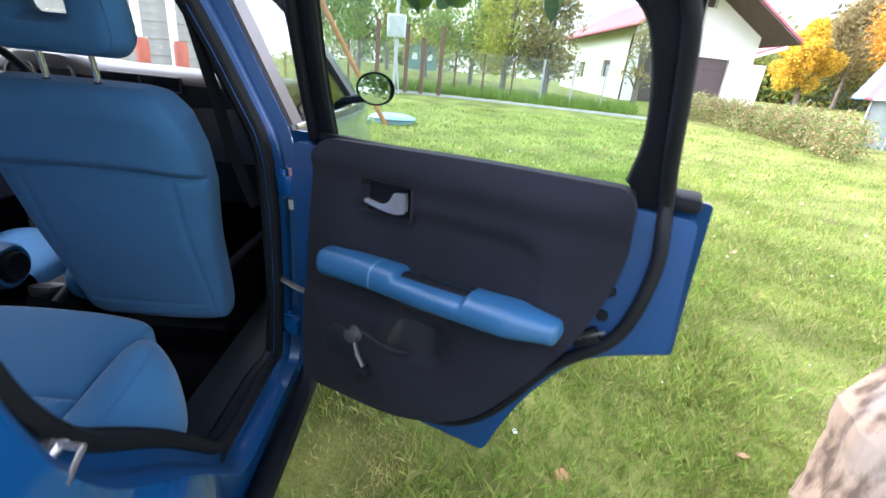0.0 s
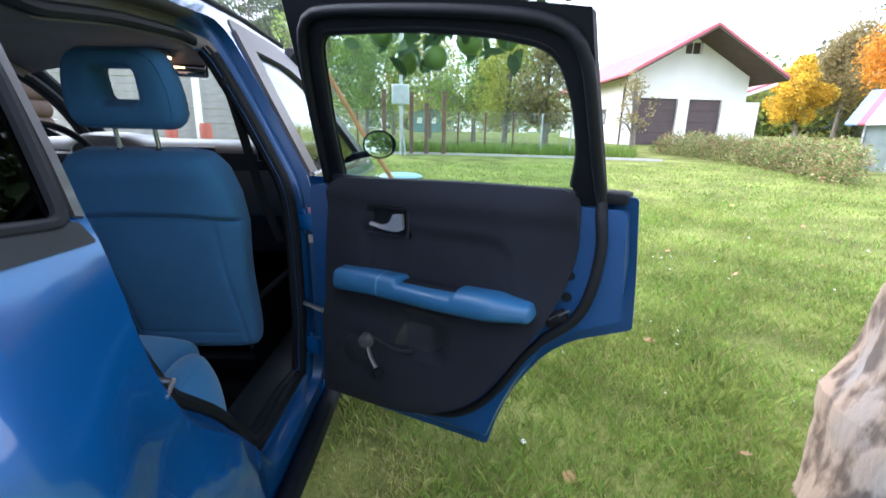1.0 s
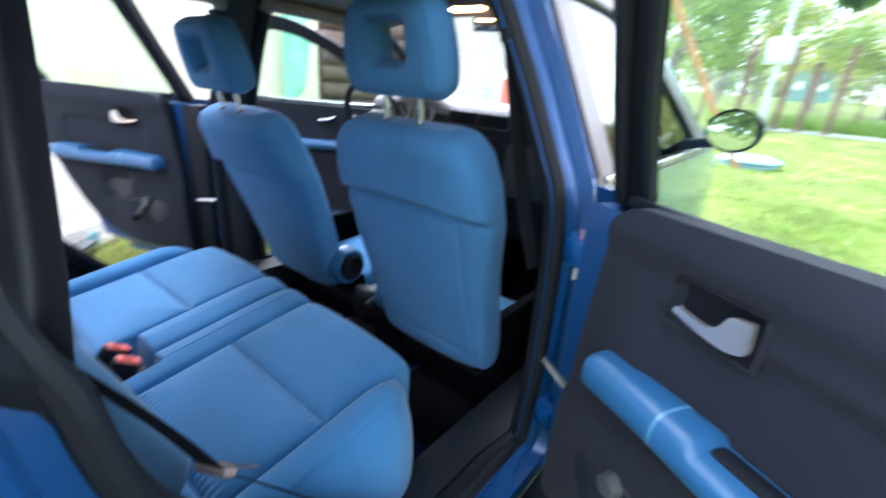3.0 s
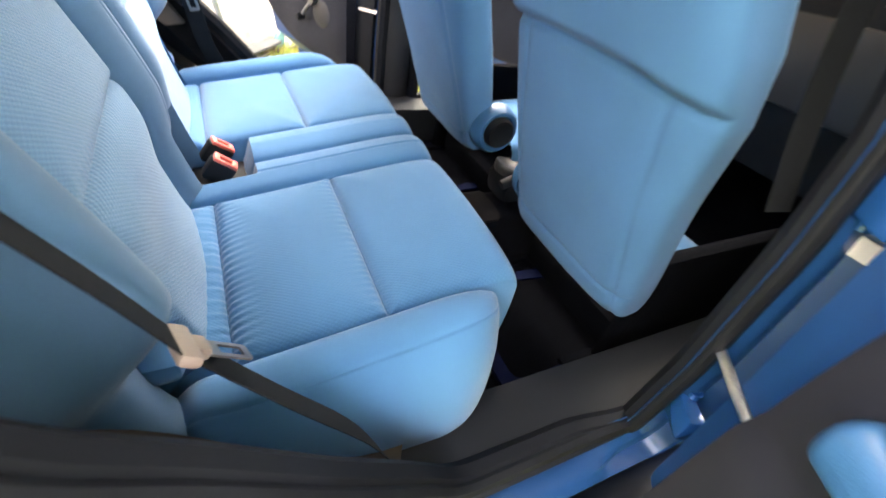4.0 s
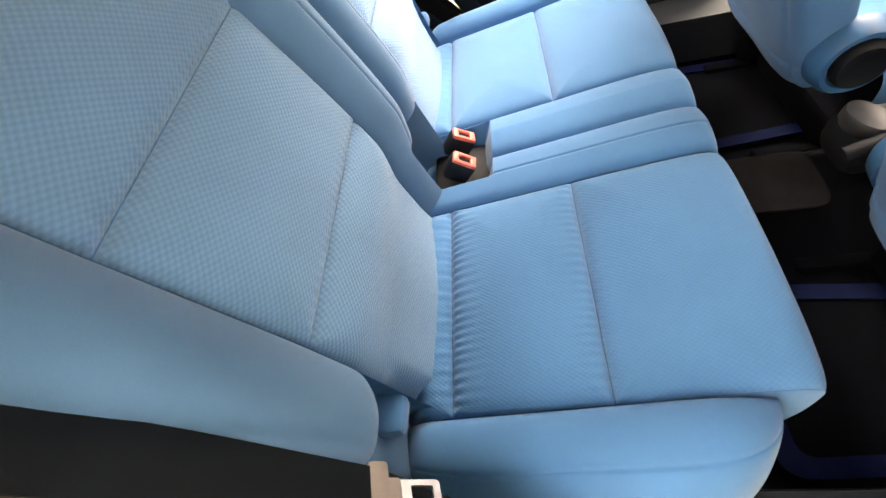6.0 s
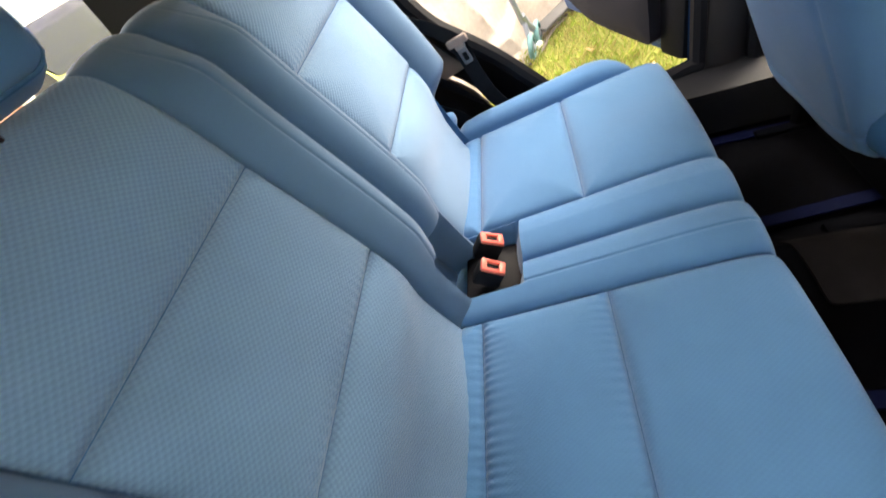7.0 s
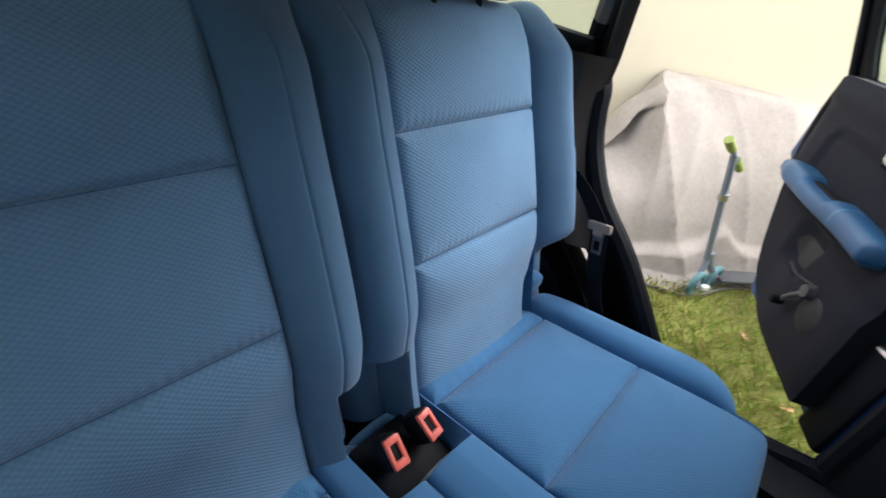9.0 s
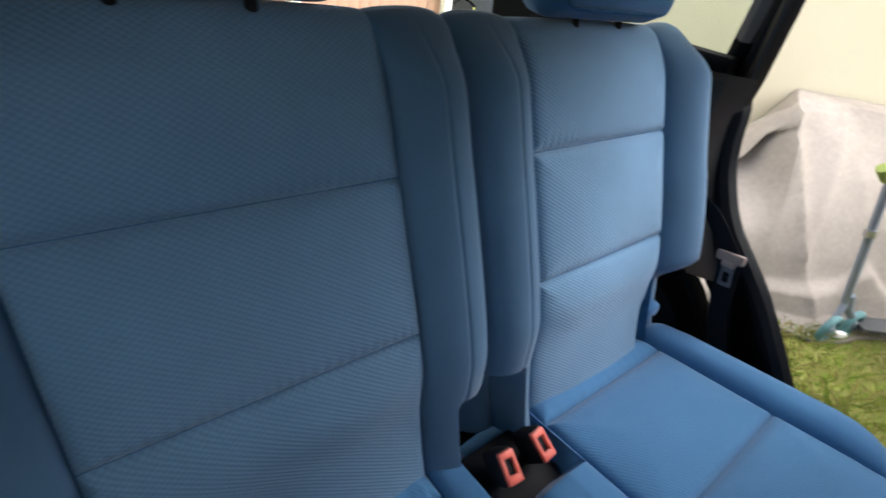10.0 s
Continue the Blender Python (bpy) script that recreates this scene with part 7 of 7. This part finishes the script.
for q in range(26):
    z_ = 0.08 + 0.055 * q
    a0, b0 = at(-18, 17.2), at(21, 17.2)
    part_n = 14
    for k in range(part_n):
        a = at(-18 + 39 * k / part_n, 17.2)
        b = at(-18 + 39 * (k + 1) / part_n, 17.2)
        i = len(V)
        za, zb = ground_z(*a) + z_, ground_z(*b) + z_
        V += [(*a, za), (*b, zb), (*b, zb + 0.006), (*a, za + 0.006)]
        F.append((i, i + 1, i + 2, i + 3))
part("wire_mesh", bm_from(V, F), M_GALV, fence, "thin wire mesh")
for az_, hh in ((-6.7, 2.0), (-3.3, 1.95), (0.8, 2.0), (-1.4, 1.6)):
    xx, yy = at(az_, 15.9)
    pst = tagged(finish("rusty_post", joined(rbox(0.13, 0.13, hh + 0.2, 0.012, 1, at=(0, 0, hh / 2)), rbox(0.17, 0.17, 0.03, 0.006, 1, at=(0, 0, hh + 0.1))), M_RUST), "dark red rusty square steel post", "post", "rusty posts")
    pst.location = (xx, yy, ground_z(xx, yy))
xx, yy = at(-4.65, 15.2)
zb = ground_z(xx, yy)
box = tagged(finish("meter_box", rbox(0.56, 0.25, 0.62, 0.02, at=(0, 0, 1.95)), mat("pale_meter_box", (0.55, 0.60, 0.62), 0.5, 0.1, 0.08, 4, 60, 0.05)), "pale grey electric meter box on a pole", "meter box")
box.location = (xx, yy, zb)
part("pole", tube([(0.0, 0.18, -0.1), (0, 0.18, 5.5)], 0.055, False, 10), M_GALV, box, "grey concrete pole")
part("conduit", tube([(0.06, 0, 1.64), (0.05, 0.0, 1.0), (0.16, 0.02, 0.0)], 0.03, False, 8), M_GALV, box)
part("box_door", rbox(0.48, 0.02, 0.54, 0.01, 1, at=(0, -0.13, 1.95)), M_GALV, box)
# gravel path before the fence, rough grass behind it
pv = [at(a_, d_) for a_ in np.linspace(-8, 27, 36) for d_ in (15.6, 16.5)]
pm = bm_from([(x_, y_, ground_z(x_, y_) + 0.008) for x_, y_ in pv], [(2 * k, 2 * k + 2, 2 * k + 3, 2 * k + 1) for k in range(35)])
tagged(finish("path", pm, mat("gravel_path", (0.24, 0.235, 0.22), 0.95, 0, 0.25, 3, 60, 0.5, 0.01)), "pale gravel path along the fence", "path", kind="structure")
tv, tf = [], []
for k in range(9000):
    x_, y_ = at(rng.uniform(-9, 24), rng.uniform(16.7, 18.6))
    z_, a_, h_ = ground_z(x_, y_), rng.uniform(0, 6.283), rng.uniform(0.12, 0.42)
    i = len(tv)
    tv += [(x_ - 0.02 * math.cos(a_), y_ - 0.02 * math.sin(a_), z_), (x_ + 0.02 * math.cos(a_), y_ + 0.02 * math.sin(a_), z_), (x_ + rng.normal(0, 0.09), y_ + rng.normal(0, 0.09), z_ + h_)]
    tf.append((i, i + 1, i + 2))
me = bpy.data.meshes.new("tall_grass")
me.from_pydata(tv, [], tf)
me.materials.append(M_G1)
tagged(new("tall_grass", me), "rough taller grass along the wire fence", "grass", kind="stuff")
# small far buildings, tent, greenhouse
def hut(name, az_, d, w, dep, h, roofm, wallm, label, yaw=0.0, panes=True):
    xx, yy = at(az_, d)
    e = empty(name, Matrix.Translation((xx, yy, ground_z(xx, yy))) @ Matrix.Rotation(radians(yaw), 4, "Z"))
    tagged(e, label, name.split("_")[-1])
    part("wall", slab(sheet([(-w / 2, -0.3), (w / 2, -0.3), (w / 2, h), (0, h * 1.3), (-w / 2, h)], [], 1.0), lambda a, c: (a, 0, c), lambda a, c: (a, dep, c)), wallm, e)
    for s in (-1, 1):
        part("roof", bm_from([(0, -0.2, h * 1.3 + 0.06), (s * (w / 2 + 0.2), -0.2, h - 0.04), (s * (w / 2 + 0.2), dep + 0.2, h - 0.04), (0, dep + 0.2, h * 1.3 + 0.06), (0, -0.2, h * 1.3 + 0.01), (s * (w / 2 + 0.2), -0.2, h - 0.09), (s * (w / 2 + 0.2), dep + 0.2, h - 0.09), (0, dep + 0.2, h * 1.3 + 0.01)], [(0, 1, 2, 3), (7, 6, 5, 4), (0, 4, 5, 1), (1, 5, 6, 2), (2, 6, 7, 3)]), roofm, e)
    for q in (-0.25, 0.25) if panes else ():
        part("window", rbox(w * 0.18, 0.06, h * 0.3, 0.01, 1, at=(q * w, -0.02, h * 0.6)), M_WHITE, e)
    return e


M_TURQ = mat("turquoise_boards", (0.16, 0.27, 0.26), 0.8, 0, 0.15, 3, 60, 0.2)
M_GRROOF = mat("grey_sheet_roof", (0.30, 0.33, 0.36), 0.6, 0.2, 0.15, 2, 60, 0.2)
hut("garden_shed", -1.4, 36, 2.2, 2.5, 1.5, M_GRROOF, M_TURQ, "small turquoise boarded garden shed")


def greenhouse(az_, d, yaw, length, deep, eave, ridge):
    """Lean glazed sides on posts under a roof of coloured sheets."""
    xx, yy = at(az_, d)
    e = empty("greenhouse", Matrix.Translation((xx, yy, ground_z(xx, yy))) @ Matrix.Rotation(radians(yaw), 4, "Z"))
    tagged(e, "small greenhouse with grey film sides and striped roof sheets", "greenhouse")
    film = mat("greenhouse_film", (0.20, 0.235, 0.22), 0.35, 0, 0.25, 2.5, 60, 0.1)
    part("front_wall", rbox(length, 0.03, eave + 0.3, 0.005, 1, at=(length / 2, 0, eave / 2 - 0.15)), film, e, "grey film wall")
    part("back_wall", rbox(length, 0.03, eave + 0.3, 0.005, 1, at=(length / 2, deep, eave / 2 - 0.15)), film, e)
    for x in (0.015, length - 0.015):
        part("end_wall", slab(sheet([(0.02, -0.3), (deep - 0.02, -0.3), (deep - 0.02, eave), (deep / 2, ridge - 0.05), (0.02, eave)], (), 1.0), lambda y, z: (x - 0.012, y, z), lambda y, z: (x + 0.012, y, z)), film, e)
    for k in range(int(length / 0.56) + 1):
        part("frame_post", rbox(0.04, 0.04, eave + 0.2, 0.006, 1, at=(0.02 + 0.56 * k, -0.035, eave / 2 - 0.1)), M_GALV, e, "grey frame post")
    part("eave_rail", rbox(length, 0.05, 0.06, 0.006, 1, at=(length / 2, -0.035, eave - 0.02)), M_GALV, e, "grey eave rail")
    up = (ridge - eave) / (deep / 2)
    for x0, x1, m_, lab in ((-0.36, -0.10, mat("blue_sheet_roof", (0.20, 0.27, 0.42), 0.5, 0.1, 0.1, 2, 60, 0.1), "pale blue roof sheet"), (-0.10, 0.05, M_ROOFRED, "red roof sheet"), (0.05, length + 0.3, M_WHITE, "white roof sheet")):
        part("roof_sheet", slab(sheet([(x0 + 0.004, -0.2), (x1 - 0.004, -0.2), (x1 - 0.004, deep / 2), (x0 + 0.004, deep / 2)], (), 0.6), lambda x, y: (x, y, eave + 0.04 + up * y), lambda x, y: (x, y, eave + up * y)), m_, e, lab)
    part("rear_roof", slab(sheet([(-0.36, deep / 2), (length + 0.3, deep / 2), (length + 0.3, deep + 0.2), (-0.36, deep + 0.2)], (), 0.6), lambda x, y: (x, y, eave + 0.04 + up * (deep - y)), lambda x, y: (x, y, eave + up * (deep - y))), M_GRROOF, e, "grey rear roof")


greenhouse(43.6, 15.5, -56, 3.4, 3.0, 1.22, 2.05)
for az_, d, w, h, lab in ((-8.6, 36, 1.0, 1.25, "small white garden tent far off"), (3.2, 38, 1.7, 1.1, "white polytunnel in the garden")):
    xx, yy = at(az_, d)
    b = surf(lambda u, v: (w * math.cos(math.pi * u), 2.5 * v, h * math.sin(math.pi * u)), np.linspace(0, 1, 17), np.linspace(0, 1, 4))
    o = tagged(finish("polytunnel", b, M_WHITE), lab, "tunnel")
    o.location = (xx, yy, ground_z(xx, yy) + 0.35)
# well cover and prop pole ahead of the car
xx, yy = at(-4.6, 9.3)
zw = ground_z(xx, yy)
well = tagged(finish("well_cover", lathe([(0.0, 0.16), (0.3, 0.15), (0.42, 0.12), (0.46, 0.08), (0.44, 0.06), (0.40, 0.05), (0.40, -0.05)], 36), mat("pale_blue_plastic", (0.22, 0.36, 0.46), 0.45, 0, 0.1, 5, 60, 0.05)), "pale blue round plastic well cover", "well cover")
well.location = (xx, yy, zw)
prop = tagged(finish("prop_pole", tube([(0.42, 8.2, ground_z(0.42, 8.2) - 0.05), (-0.2, 7.9, 1.3), (-0.98, 7.4, 2.75)], 0.045, False, 8), mat("orange_wood", (0.40, 0.20, 0.09), 0.8, 0, 0.2, 6, 80, 0.3)), "orange-brown leaning wooden prop pole", "pole")
